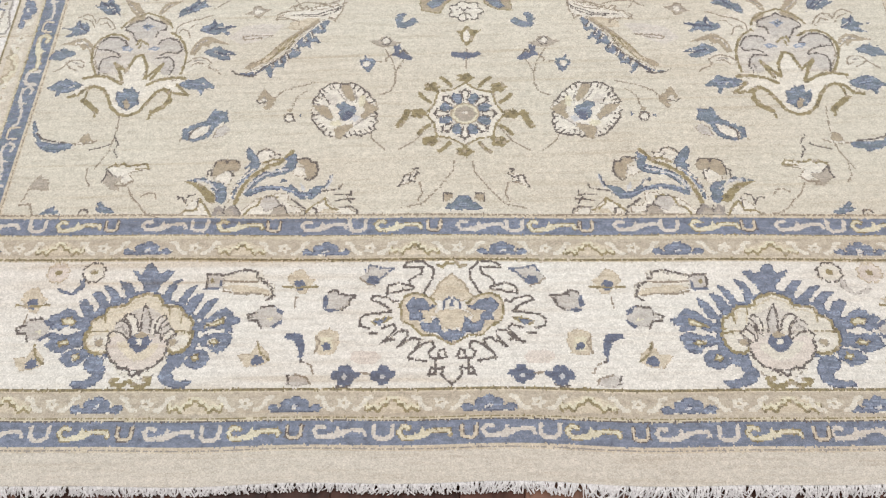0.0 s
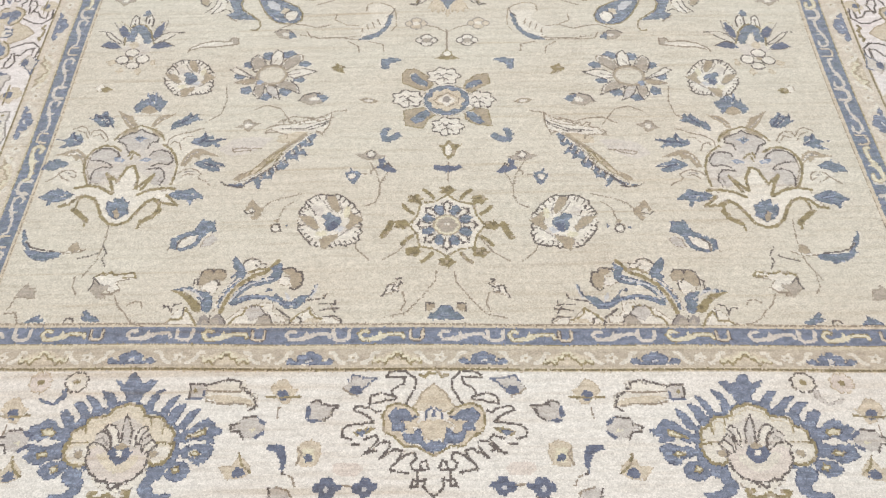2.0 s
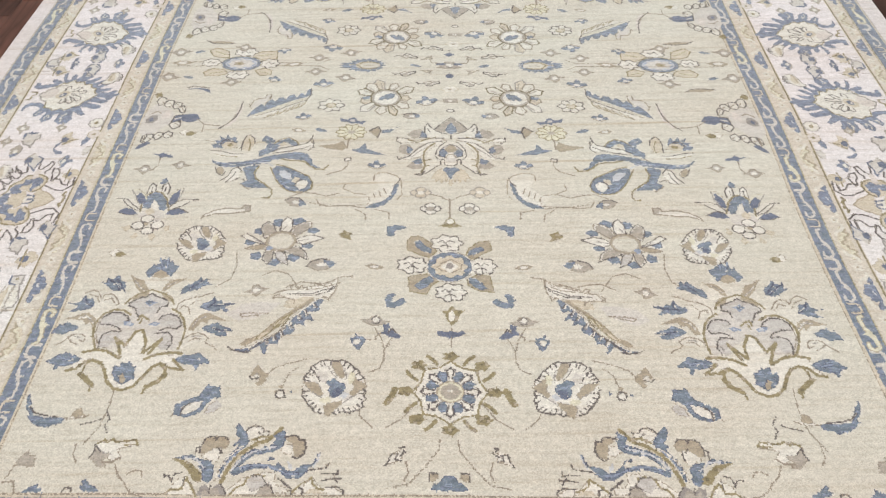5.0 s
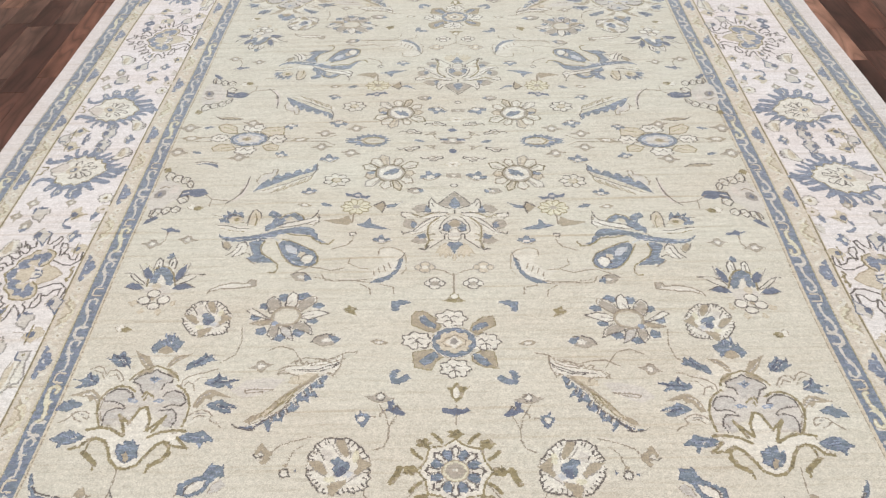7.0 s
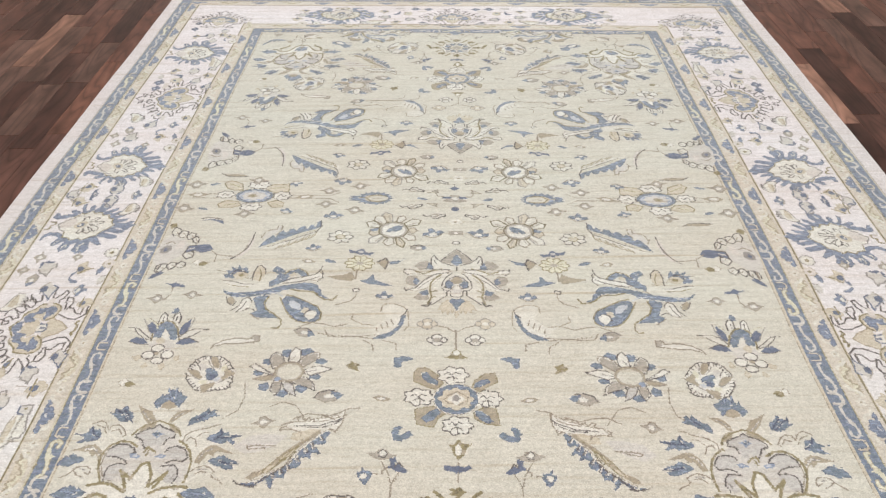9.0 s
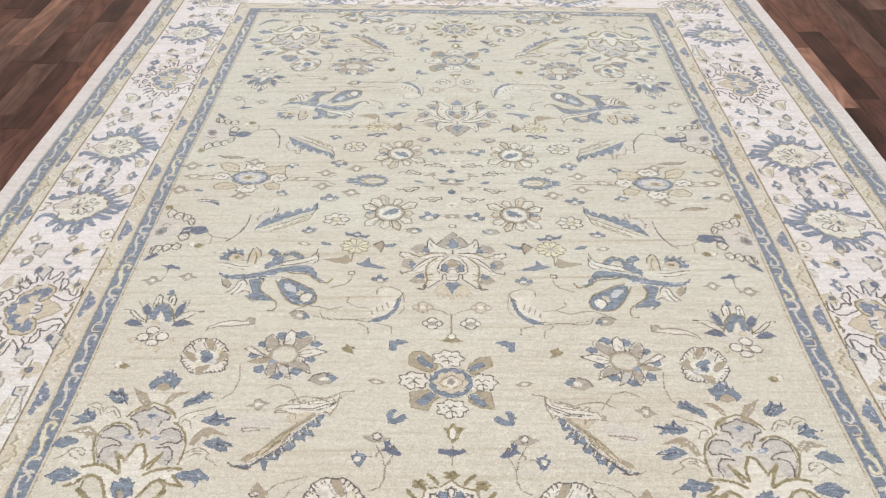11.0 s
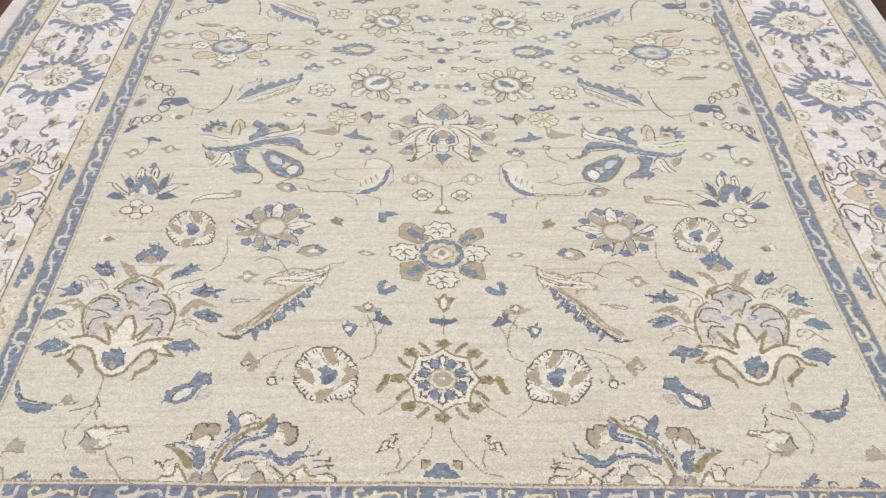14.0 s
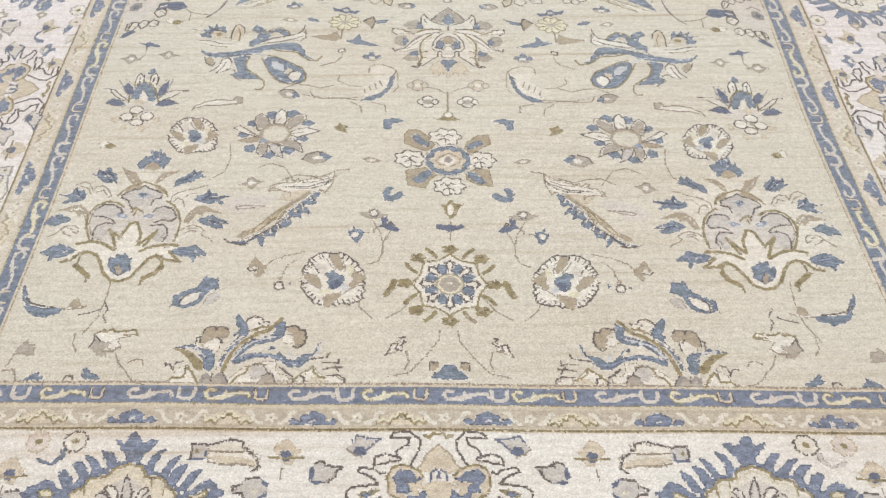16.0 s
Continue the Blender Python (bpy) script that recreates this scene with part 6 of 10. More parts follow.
    p.line(GREY, [(-5.3, 2.6), (-7, 1.9), (-7.2, 0.7), (-8, -0.1), (-8.1, -1), (-6.7, -2), (-5.8, -3.4), (-4.5, -3.9), (-3.2, -5.3), (-1.5, -5.2)], 0.36)
    p.fill(PALETAN, [(-3.3, -0.5), (-3, 1.2), (-1.6, 1.7), (0.1, 0.5), (0.8, -1.4), (-0.2, -2.6), (-2, -2.2)])
    p.fill(SLATE, [(-2.3, -0.2), (-1.7, 0.5), (-0.5, 0), (-0.1, -1.2), (-1.1, -1.7)])
    p.fill(IVORY, [(-1.9, -0.2), (-1.3, 0), (-1, -0.8), (-1.5, -0.8)])
    p.line(DARK, [(-1, 1.7), (-1.3, 3.4), (-0.5, 3.7), (0.2, 2.5), (-0.1, 1.3)], 0.3)
    p.line(DARK, [(0.1, 1), (0.8, 3.2), (1.8, 3.8), (2.5, 2.8), (1.9, 1.8), (1.1, 0.5)], 0.3)
    p.line(DARK, [(0.7, 0.1), (2.2, 1.1), (3.5, 2.6), (4.6, 1.9), (4.4, 0.6), (3.1, -0.1), (1.3, -0.4)], 0.3)
    p.line(DARK, [(1.1, -1), (3.2, -0.9), (5.1, -1.5), (5.1, -2.7), (3, -2.1)], 0.3)
    p.line(DARK, [(0.9, -1.9), (2.4, -2.8), (3.5, -4.2), (2.6, -4.4), (1.1, -3.1)], 0.3)
    p.line(DARK, [(0.2, 2.5), (0.4, 3.2)], 0.3)
    p.line(DARK, [(2.5, 2.8), (3.1, 2.1)], 0.3)
    p.line(DARK, [(3, -2.1), (2.4, -2.8)], 0.3)
    p.line(DARK, [(-1.3, -2.6), (-1.2, -4.3), (0, -5), (0.2, -3.6)], 0.3)
    p.line(OLIVE, [(-10.9, -2), (-9.1, -2), (-9.2, -0.8), (-10.3, -0.1), (-10.1, 1.4), (-11.4, 1.9)], 0.5)


def lacy(p):
    p.twin = True
    p.fill(PALETAN, [(-3.9, 6.7), (-2.8, 7.9), (-2, 9.6), (0, 11.3), (0, 4.9), (-1.6, 6.2)])
    p.line(TAN, [(-3.9, 6.7), (-2.8, 7.9), (-2, 9.6), (0, 11.3)], 0.32)
    p.line(OLIVE, [(-2.4, 13), (-1.5, 12.6), (-0.9, 13.3), (0, 13.2)], 0.6)
    p.fill(PALETAN, [(-8.5, 5.7), (-7.8, 7.2), (-6.3, 7.8), (-4.7, 7.4), (-2.8, 6.6), (-2.4, 4.9), (-3.5, 3.6), (-1.9, -0), (0, -1.6), (0, -0.4), (-1.9, 1.2), (-4.8, 0.3), (-6.5, 2), (-8.2, 2.8)])
    p.line(OLIVE, [(-2.6, 5.8), (-3.5, 6.9), (-4.7, 7.4), (-6.3, 7.8), (-7.8, 7.2), (-8.5, 5.7), (-8.2, 2.8), (-6.5, 2), (-4.8, 0.3), (-2.7, 0.2), (0, -1.4)], 0.42)
    p.fill(BLUE, [(-7.8, 5.7), (-6.6, 7), (-4.7, 6.8), (-3.5, 5.5), (-2.2, 5.5), (-3.9, 4.6), (-5.8, 4.7), (-4.8, 4.2), (-4.6, 2.8), (-3.5, 2.4), (-2.7, 3.3), (-2.3, 3.9), (-1.5, 0.8), (0, 1.6), (0, -1), (-1.5, -0.4), (-2.5, 0.8), (-3.4, 0.4), (-4.8, 1.1), (-5.4, 2.8), (-6.9, 2.8), (-6.9, 4)])
    p.fill(PALETAN, [(-3.5, 3.6), (-2.2, 4.5), (0, 5.3), (0, 1.2), (-1.2, 1.6), (-1.5, 0.8), (-2.1, 3.3)])
    p.fill(IVORY, [(-1.4, 4.9), (-1.2, 6.6), (0, 7), (0, 4.7)])
    p.line(SLATE, [(-1.4, 4.9), (-1.2, 6.4), (-0.4, 6.8)], 0.4)
    p.line(SLATE, [(0, 6.5), (-0.2, 5.5)], 0.4)
    p.fill(PALETAN, [(-1.2, 3.9), (0, 4.1), (0, 2.8)])
    p.line(DARK, [(-8.2, 12.6), (-7.6, 13.5), (-4.8, 13.7), (-3, 12.1), (-3.2, 10.4), (-4.7, 7.8)], 0.42)
    p.line(DARK, [(-8.2, 12.6), (-4.8, 12.6), (-5.2, 11.3), (-6.9, 10.4), (-7.1, 9.1), (-6.3, 8.9), (-8.9, 9.7), (-10.6, 9.1), (-10.9, 7.8)], 0.42)
    p.line(DARK, [(-10.9, 7.8), (-9, 7.9), (-8.4, 8.3), (-6.5, 8.5)], 0.42)
    p.line(DARK, [(-8.9, 6.4), (-9.7, 6.2), (-10.5, 6.9), (-12.9, 7.4), (-13.4, 6.6), (-12, 6.1), (-10.8, 5.3), (-10, 4.5)], 0.42)
    p.line(DARK, [(-10, 4.5), (-14.3, 4), (-15.2, 3.2), (-15.1, 2), (-13.5, 1.6)], 0.42)
    p.fill(OLIVE, [(-13.4, 2.8), (-12.3, 3.4), (-9.6, 3.5), (-10.7, 2.6), (-12.6, 2)])
    p.fill(BLUE, [(-13, 2.8), (-10.7, 3.3), (-11.8, 2)])
    p.line(DARK, [(-13.5, 0.7), (-12.2, 0.7)], 0.42)
    p.line(DARK, [(-11.4, 1.6), (-9.6, 2.2), (-9.1, 1.4), (-10.4, -0), (-10.6, -0.6), (-9.3, -0.4)], 0.42)
    p.line(DARK, [(-11.7, -1), (-10.2, -0.4), (-8.6, 1.2), (-7.2, 1), (-7.2, 0.2), (-8.8, -1.8)], 0.42)
    p.line(DARK, [(-8.8, -1.8), (-6.4, -0.1), (-5.1, -0.5), (-5.5, -1.5), (-7.1, -3.6), (-5.2, -4), (-4.1, -4.2)], 0.42)
    p.line(DARK, [(-6.7, -2.9), (-4.5, -1.1), (-3.2, -0.8), (-2.8, -1.8), (-3.8, -2.6), (-3.4, -3.6), (-2.6, -3.8), (-2.6, -6.3), (-3.7, -6.5)], 0.42)
    p.line(DARK, [(-2.2, -3.6), (-2, -2.4), (-1.3, -2.2), (-0.8, -3.6), (-2.6, -3.8)], 0.42)
    p.line(DARK, [(-3.7, -6.5), (-3.3, -5.3), (-2.2, -5.5), (-1.3, -5.2), (-1.7, -6.3), (-1.1, -7.1), (0.1, -8.1)], 0.42)


def seedleaf(p):
    p.fill(IVORY, [(-1.5, 1.6), (1.7, 2.1), (5.3, 2.6), (5.5, 0.8), (7.6, -0.1), (7.9, -2.6), (2.2, -1.7), (-1.5, -0.9)])
    p.fill(PALETAN, [(-1.5, -0.7), (0.4, -0.3), (4.1, -0.5), (6.5, -1.1), (7.5, -2.2), (4.6, -1.8), (1, -1.8)])
    p.fill(LILAC, [(-4.4, -0.1), (-4.3, 1.7), (-1.9, 1.6), (-1.3, 0.6), (-1.5, -0.9), (-4.1, -1.1)])
    p.line(DARK, [(-4.1, -0.9), (-4.3, 1.7), (-2.1, 1.6)], 0.42)
    p.line(SLATE, [(-4.3, -1.1), (-1.9, -0.9), (-1.7, 0.4)], 0.4)
    p.fill(OLIVE, [(-3.7, 0.6), (-3.1, 0.8), (-2.9, 0.2), (-3.4, -0.1)])
    p.line(DARK, [(-1.8, 1.4), (0.1, 1.9), (2.5, 2.6), (4.5, 2.1), (4.5, 1.1), (5.3, 0.9)], 0.42)
    p.line(BROWN, [(-1.3, 0.4), (2.4, 0.3), (5.6, 0.4)], 0.32)
    p.line(BROWN, [(-1.2, -1.4), (1, -1.9), (4.6, -1.8), (6.7, -2.2)], 0.32)
    p.line(DARK, [(5.6, 0.4), (6.9, -0.5), (7.5, -2.2), (6.4, -3.1)], 0.42)


def tooth_leaf(p):
    """A curled leaf with a row of dark teeth on its back."""
    p.plump(IVORY, [(-3.5, 1.6), (-3.7, -0.3), (-2.2, -1.1), (-0, -1.6), (1.8, -2.1), (2.4, -2.9), (3.4, -2.5), (3.5, -0.9), (2.8, 0.6), (1.6, 1.6), (-0.6, 2.1)], 0.4)
    p.fill(PALETAN, [(-3.1, 0.4), (-2.4, -0.7), (-0.7, -1.2), (1.7, -1.2), (2, 0.2), (0.5, 1)])
    p.line(TAN, [(-2.9, -0.1), (-1.1, -0.7), (1.5, -0.7)], 0.3)
    p.line(GREY, [(-3.5, 1.6), (-3.7, -0.3), (-2.2, -1.1), (-0, -1.6), (1.8, -2.1), (2.4, -2.9)], 0.3)
    p.line(DARK, [(2.4, -2.9), (3.4, -2.5), (3.5, -0.9), (2.8, 0.6), (1.6, 1.6)], 0.36)
    p.fill(LILAC, [(-2.3, 3), (-3, 1.8), (-0.8, 1.9), (1.1, 1.8), (1.4, 2.7), (0.1, 3.3)])
    p.line(DARK, [(-2.3, 2.7), (-0.6, 3.4), (-0.8, 2.3), (0.6, 3.4), (0.7, 2.4), (1.6, 2.9), (1.6, 1.7)], 0.36)


def bluebloom(p):
    p.fill(SLATE, [(-2.2, -0), (-1.7, 0.8), (-1, 1), (-0.7, 1.8), (0.3, 1.8), (0.6, 1.8), (1.2, 1.6), (1.6, 0.8), (2.8, 0.6), (2.6, -0.2), (1.7, -0.4), (1.4, -1.3), (0.3, -1.7), (-0.8, -1.5), (-1, -0.7), (-2, -0.5)])
    p.fill(SKYPALE, [(-0.4, -0), (0, 0.4), (0.6, 0), (0.4, -0.6), (-0.2, -0.5)])
    p.line(DARK, [(-1, -1.7), (0.1, -1.9), (1.2, -1.5)], 0.34)


def bluebloomlink(p):
    p.fill(SLATE, [(-2.2, 0.4), (-1.7, 1), (-0.9, 1), (-0.6, 1.9), (0.3, 1.9), (0.7, 1.9), (1.1, 1.1), (2, 0.9), (2.1, 0.1), (1.2, -0.4), (0.8, -1.2), (-0.3, -1.4), (-0.8, -0.8), (-1.8, -0.6)])
    p.fill(SKYPALE, [(-0.5, 0.1), (-0.1, 0.4), (0.5, 0), (0.2, -0.4), (-0.3, -0.4)])
    p.line(BROWN, [(-3.5, 0.6), (-2, 0.5)], 0.24)


def star_tulip(p):
    p.fill(PALETAN, [(-2.4, 0.4), (-2.1, 1.7), (-1, 2.6), (0.2, 2.8), (1.6, 1), (2.6, 0.8), (1.7, -0.5), (1, -2), (-0.2, -1.8), (-1.1, -0.7)])
    p.fill(SLATE, [(-1.1, -0), (-0.8, 0.6), (0.4, 0.7), (1, -0.3), (0.4, -1.3), (-0.5, -1.1)])
    p.line(OLIVE, [(-2.9, -0.5), (-0.7, -0.7), (2.9, -0.5)], 0.4)
    p.line(BROWN, [(-0.7, -4.3), (-0.5, -2.2)], 0.24)


def sidebloom(p):
    p.fill(LILAC, [(-1.8, -1.1), (-1.8, 0.8), (-0.9, 1.9), (0.3, 1.7), (0.7, 1.1), (3.1, 0.8), (2.4, -0.5), (1.5, -1.6), (-1, -1.8)])
    p.fill(SLATE, [(-2.2, -1.1), (-2, 0.8), (-1.5, 0.8), (-1.2, -0.5), (-1.6, -1.5)])
    p.fill(SLATE, [(-2, -1.7), (-1, -1.4), (0.9, -1.8), (-1, -2.2)])
    p.line(DARK, [(-1.3, 1.5), (0.1, 1.9), (0.5, 1.1), (3.3, 0.8), (2.4, 0.1), (2.2, -0.9), (1.1, -1.7)], 0.42)


def leafbloom(p):
    p.fill(LILAC, [(-2.9, -0.1), (-2.1, 1.3), (-1, 2.2), (1, 2.1), (2.6, 1.3), (2.6, 0), (0.6, -1.6), (-1, -1.2), (-1.9, 0.1)])
    p.fill(SLATE, [(1.1, 2.3), (2.6, 1.5), (2.7, 0.6), (1.6, 1.3)])
    p.fill(SLATE, [(0.9, -1.2), (2.8, 0), (2.6, -0.8), (1.4, -1.7)])
    p.fill(CREAM, [(0, 0), (1.1, 0.4), (1.2, -0.5)])
    p.line(DARK, [(-1.2, 2.1), (0.9, 2.3)], 0.42)
    p.line(DARK, [(-2.8, -0.4), (-3.2, 0.6), (-1.7, 1.1)], 0.42)
    p.line(DARK, [(-2.7, -0.4), (-1.5, -0.3), (-0.8, -1.6)], 0.42)


def bluehook(p):
    p.fill(SLATE, [(-2.2, 1.1), (-1.9, 1.9), (-0.2, 2.1), (0.8, 1.7), (1.4, -0.4), (1, -2.8), (0.7, -2.6), (0.3, -0.8), (-0.4, 0.5), (-1.2, 0.9)])
    p.line(DARK, [(1, -2.7), (1.3, -2.9)], 0.42)
    p.line(BROWN, [(1.8, -3.1), (2.6, -3.5), (3.1, -5)], 0.24)


def tanbloom(p):
    p.fill(PALETAN, [(-2.1, 1.2), (-1.4, 2), (0.1, 2.4), (1.7, 1.8), (2, 0), (1.2, -2), (-1, -2.2), (-1.8, -1.6)])
    p.fill(CREAM, [(-1.3, 0.8), (0.6, 1), (1, -1.2), (-0.7, -1.6)])
    p.fill(SLATE, [(-1, -0.4), (-0.4, 0.1), (0.5, -0.2), (0.6, -1.2), (-0.5, -1.2)])
    p.line(BROWN, [(-2, -1.8), (-1.2, -0), (-1.9, 1)], 0.32)


def pinkbloom(p):
    p.fill(LILAC, [(-2, -0.5), (-1.4, 0.8), (-0.3, 1), (1.7, 0.2), (1.9, -0.6), (0.3, -1.1), (-1.2, -0.9)])
    p.line(DARK, [(-1.9, 0.8), (-1.5, -0.4)], 0.34)
    p.line(BROWN, [(-0.7, 1), (1.3, 0.4), (1.9, -0.6)], 0.32)


def pinkpatch(p):
    p.fill(PINK, [(-2.5, -0.4), (-2.2, 0.8), (1.6, 0.8), (2.6, -0.2), (1.7, -1.2), (-1.3, -1.2)])


def dotbloom(p):
    p.fill(PALETAN, [(-3.5, 0.8), (-1.2, 1), (-0.3, 2.6), (0.5, 2.2), (1.8, 0.8), (2.1, -0.2), (0.9, -1), (-1.7, -1.4), (-2.6, -0.2)])
    p.fill(SLATE, [(-1.1, -0.2), (-0.3, 0.8), (0.7, 0.4), (1.2, -0.4), (0.1, -1), (-0.8, -1)])
    p.line(OLIVE, [(-0.3, 3), (0.3, 1.2), (1.9, -0.2)], 0.4)


def fanbloom(p):
    p.fill(LILAC, [(-2.7, -0.4), (-1.2, 0.7), (-0.9, 1.8), (0.7, 1.6), (3.5, 1.2), (2, 0), (0.9, -1.3), (-1.5, -1.3)])
    p.fill(SLATE, [(-1.5, -1.3), (-1, -0.2), (0.4, -0.2), (0.9, -1.5), (-0.7, -1.9)])
    p.line(SLATE, [(-1.6, 0.7), (-0.9, 1.9), (1.2, 1.3), (3.3, 1.2), (2, 0.4), (1.6, -0.2), (0.1, -1.3)], 0.32)
    p.line(BROWN, [(-2.5, -0.6), (-1.1, -1.7), (0.1, -2)], 0.32)


def squig(p):
    p.fill(BLUE, [(-2.6, 0.1), (-1.6, -0), (0.2, -0.9), (1.2, 0.4), (1.3, 1.6), (2.5, 1.8), (2.3, 0), (0.7, -1.3), (-1.8, -1)])


def eight_petals(p, line, eye, petal):
    """A small daisy: eight round petals, each outlined, round an eye."""
    for k in range(8):
        a = radians(45 * k + 20)
        x, y = 1.45 * math.cos(a), 1.35 * math.sin(a)
        p.oval(petal, x, y, 0.66, 0.62, 10)
        p.line(line, [(x + 0.62 * math.cos(a + d), y + 0.60 * math.sin(a + d)) for d in (-1.2, -0.5, 0.2, 0.9)], 0.3)
    p.oval(petal, 0, 0, 1.2, 1.1, 12)
    p.oval(eye, 0, 0, 0.62, 0.55, 8)


def daisy_dark(p):
    eight_petals(p, DARK, OLIVE, IVORY)


def daisy_tan(p):
    eight_petals(p, PALETAN, OLIVE, PINK)


def open_crescent(p):
    p.fill(BLUE, [(-2.3, 0.7), (-2, 1.7), (-1, 2.4), (0.2, 2.1), (-0.5, 1.1), (-0.7, -0), (0.1, -0.1), (1.5, 1.1), (2.3, 0.7), (2.6, -0.1), (1.4, -1.2), (0, -1.8), (-1.5, -1.9), (-2, -0.9)])


def mid_rosette(p):
    """Loose ivory petals outlined in brown round a brown ring with a blue eye."""
    lean = random.Random(4)
    for k in range(11):
        a = 360 / 11 * k + lean.uniform(-9, 9)
        tip, half = lean.uniform(7.0, 9.8), lean.uniform(1.2, 1.9)
        p.petal(HALO if k % 3 else PALETAN, a, 3.4, tip, half, tip=lean.uniform(0.55, 0.8))
        p.petal_edge((BROWN, DEEP, BROWN, GREY)[k % 4], a, 3.4, tip, half, 0.40, tip=0.7)
        b = radians(a + lean.uniform(-8, 8))
        p.line(GREYTAN, [(4.4 * math.cos(b), 4.4 * math.sin(b)), (tip * 0.78 * math.cos(b), tip * 0.78 * math.sin(b))], 0.5 if k % 2 else 0.3)
    p.fill(BLUE, [(-6.8, -0.2), (-4.4, 1), (-3.5, -0.3), (-5.6, -1.2)])
    p.oval(DEEP, 0.2, -0.2, 4.5, 4.3, 26, 0.04, 9)
    p.oval(GREYTAN, 0.2, -0.2, 4.1, 3.9, 26, 0.03, 7)
    p.oval(IVORY, 0.3, -0.2, 3.5, 3.3, 24, 0.04, 7)
    p.fill(BLUE, [(-2.0, -1.2), (-1.2, 0.2), (-0.1, 1.2), (1.5, 2.0), (2.9, 1.9), (2.6, 0.2), (1.6, -1.0), (0.4, -1.5), (0.3, -0.4), (-0.8, -1.6)])


def halfrose(p):
    """Half a rosette against the stripe: outlined teeth round a grey eye."""
    p.fill(PALE, [(3.7, -2.2), (1.3, -5.3), (-1.5, -6.7), (-3.1, -4.9), (-3.3, -1.1), (-2.8, 3.8), (-1.2, 6.9), (0.7, 5.6), (2.9, 4.4), (4.5, 2.5)])
    p.fill(PINK, [(3.3, 1), (1.3, 0.2), (1.8, 3.9), (3.4, 4.2)])
    p.plump(HALO, [(5.8, -7), (4.5, -7.8), (3.4, -6.6), (4.3, -4.8), (5.8, -5.5)], 0.34)
    p.line(DARK, [(5.8, -7), (4.5, -7.8), (3.4, -6.6), (4.3, -4.8), (5.8, -5.5), (5.8, -7)], 0.34)
    p.line(DARK, [(4.5, -7.8), (3.4, -6.6), (4.3, -4.8)], 0.34)
    p.line(BROWN, [(5.8, -7), (4.6, -6)], 0.26)
    p.plump(HALO, [(3.4, -7.1), (2.1, -8.4), (1.2, -7.1), (2, -5.2), (3.3, -5.5)], 0.34)
    p.line(DARK, [(3.4, -7.1), (2.1, -8.4), (1.2, -7.1), (2, -5.2), (3.3, -5.5), (3.4, -7.1)], 0.34)
    p.line(DARK, [(2.1, -8.4), (1.2, -7.1), (2, -5.2)], 0.34)
    p.line(BROWN, [(3.4, -7.1), (2.2, -6.3)], 0.26)
    p.plump(HALO, [(1.1, -7.9), (-0, -9.5), (-0.9, -9), (-0.2, -6.1), (1.1, -6.1)], 0.34)
    p.line(DARK, [(1.1, -7.9), (-0, -9.5), (-0.9, -9), (-0.2, -6.1), (1.1, -6.1), (1.1, -7.9)], 0.34)
    p.line(DARK, [(-0, -9.5), (-0.9, -9), (-0.2, -6.1)], 0.34)
    p.line(BROWN, [(1.1, -7.9), (0.1, -7.6)], 0.26)
    p.plump(HALO, [(-0.9, -9.5), (-1.5, -9), (-1.4, -6.9), (-0.4, -6.1)], 0.34)
    p.line(DARK, [(-0.9, -9.5), (-1.5, -9), (-1.4, -6.9), (-0.4, -6.1), (-0.9, -9.5)], 0.34)
    p.line(DARK, [(-1.5, -9), (-1.4, -6.9), (-0.4, -6.1)], 0.34)
    p.line(BROWN, [(-0.9, -9.5), (-0.9, -6.5)], 0.26)
    p.plump(HALO, [(7, -2.7), (5.3, -4), (4, -2.2), (4.7, -0.5), (6.5, -0.7)], 0.34)
    p.line(DARK, [(7, -2.7), (5.3, -4), (4, -2.2), (4.7, -0.5), (6.5, -0.7), (7, -2.7)], 0.34)
    p.line(DARK, [(5.3, -4), (4, -2.2), (4.7, -0.5)], 0.34)
    p.line(BROWN, [(7, -2.7), (5.3, -1.5)], 0.26)
    p.plump(HALO, [(6.8, 2.8), (5.6, 3.2), (4.8, 4.9), (5.9, 6), (6.7, 4.8)], 0.34)
    p.line(DARK, [(6.8, 2.8), (5.6, 3.2), (4.8, 4.9), (5.9, 6), (6.7, 4.8), (6.8, 2.8)], 0.34)
    p.line(DARK, [(5.6, 3.2), (4.8, 4.9), (5.9, 6)], 0.34)
    p.line(BROWN, [(6.8, 2.8), (5.8, 4.9)], 0.26)
    p.plump(HALO, [(5.4, 5.2), (3.9, 4.5), (3, 5.8), (4, 7.5), (5.4, 7.1)], 0.34)
    p.line(DARK, [(5.4, 5.2), (3.9, 4.5), (3, 5.8), (4, 7.5), (5.4, 7.1), (5.4, 5.2)], 0.34)
    p.line(DARK, [(3.9, 4.5), (3, 5.8), (4, 7.5)], 0.34)
    p.line(BROWN, [(5.4, 5.2), (4.2, 6.5)], 0.26)
    p.plump(HALO, [(3.2, 5.8), (1.6, 5.2), (0.6, 6.5), (1.6, 8.4), (3.2, 8)], 0.34)
    p.line(DARK, [(3.2, 5.8), (1.6, 5.2), (0.6, 6.5), (1.6, 8.4), (3.2, 8), (3.2, 5.8)], 0.34)
    p.line(DARK, [(1.6, 5.2), (0.6, 6.5), (1.6, 8.4)], 0.34)
    p.line(BROWN, [(3.2, 5.8), (1.9, 7.2)], 0.26)
    p.plump(HALO, [(0.7, 6.5), (-0.5, 5.9), (-1.4, 7.7), (-0.9, 9.8), (0.3, 9.5), (1.1, 8.4)], 0.34)
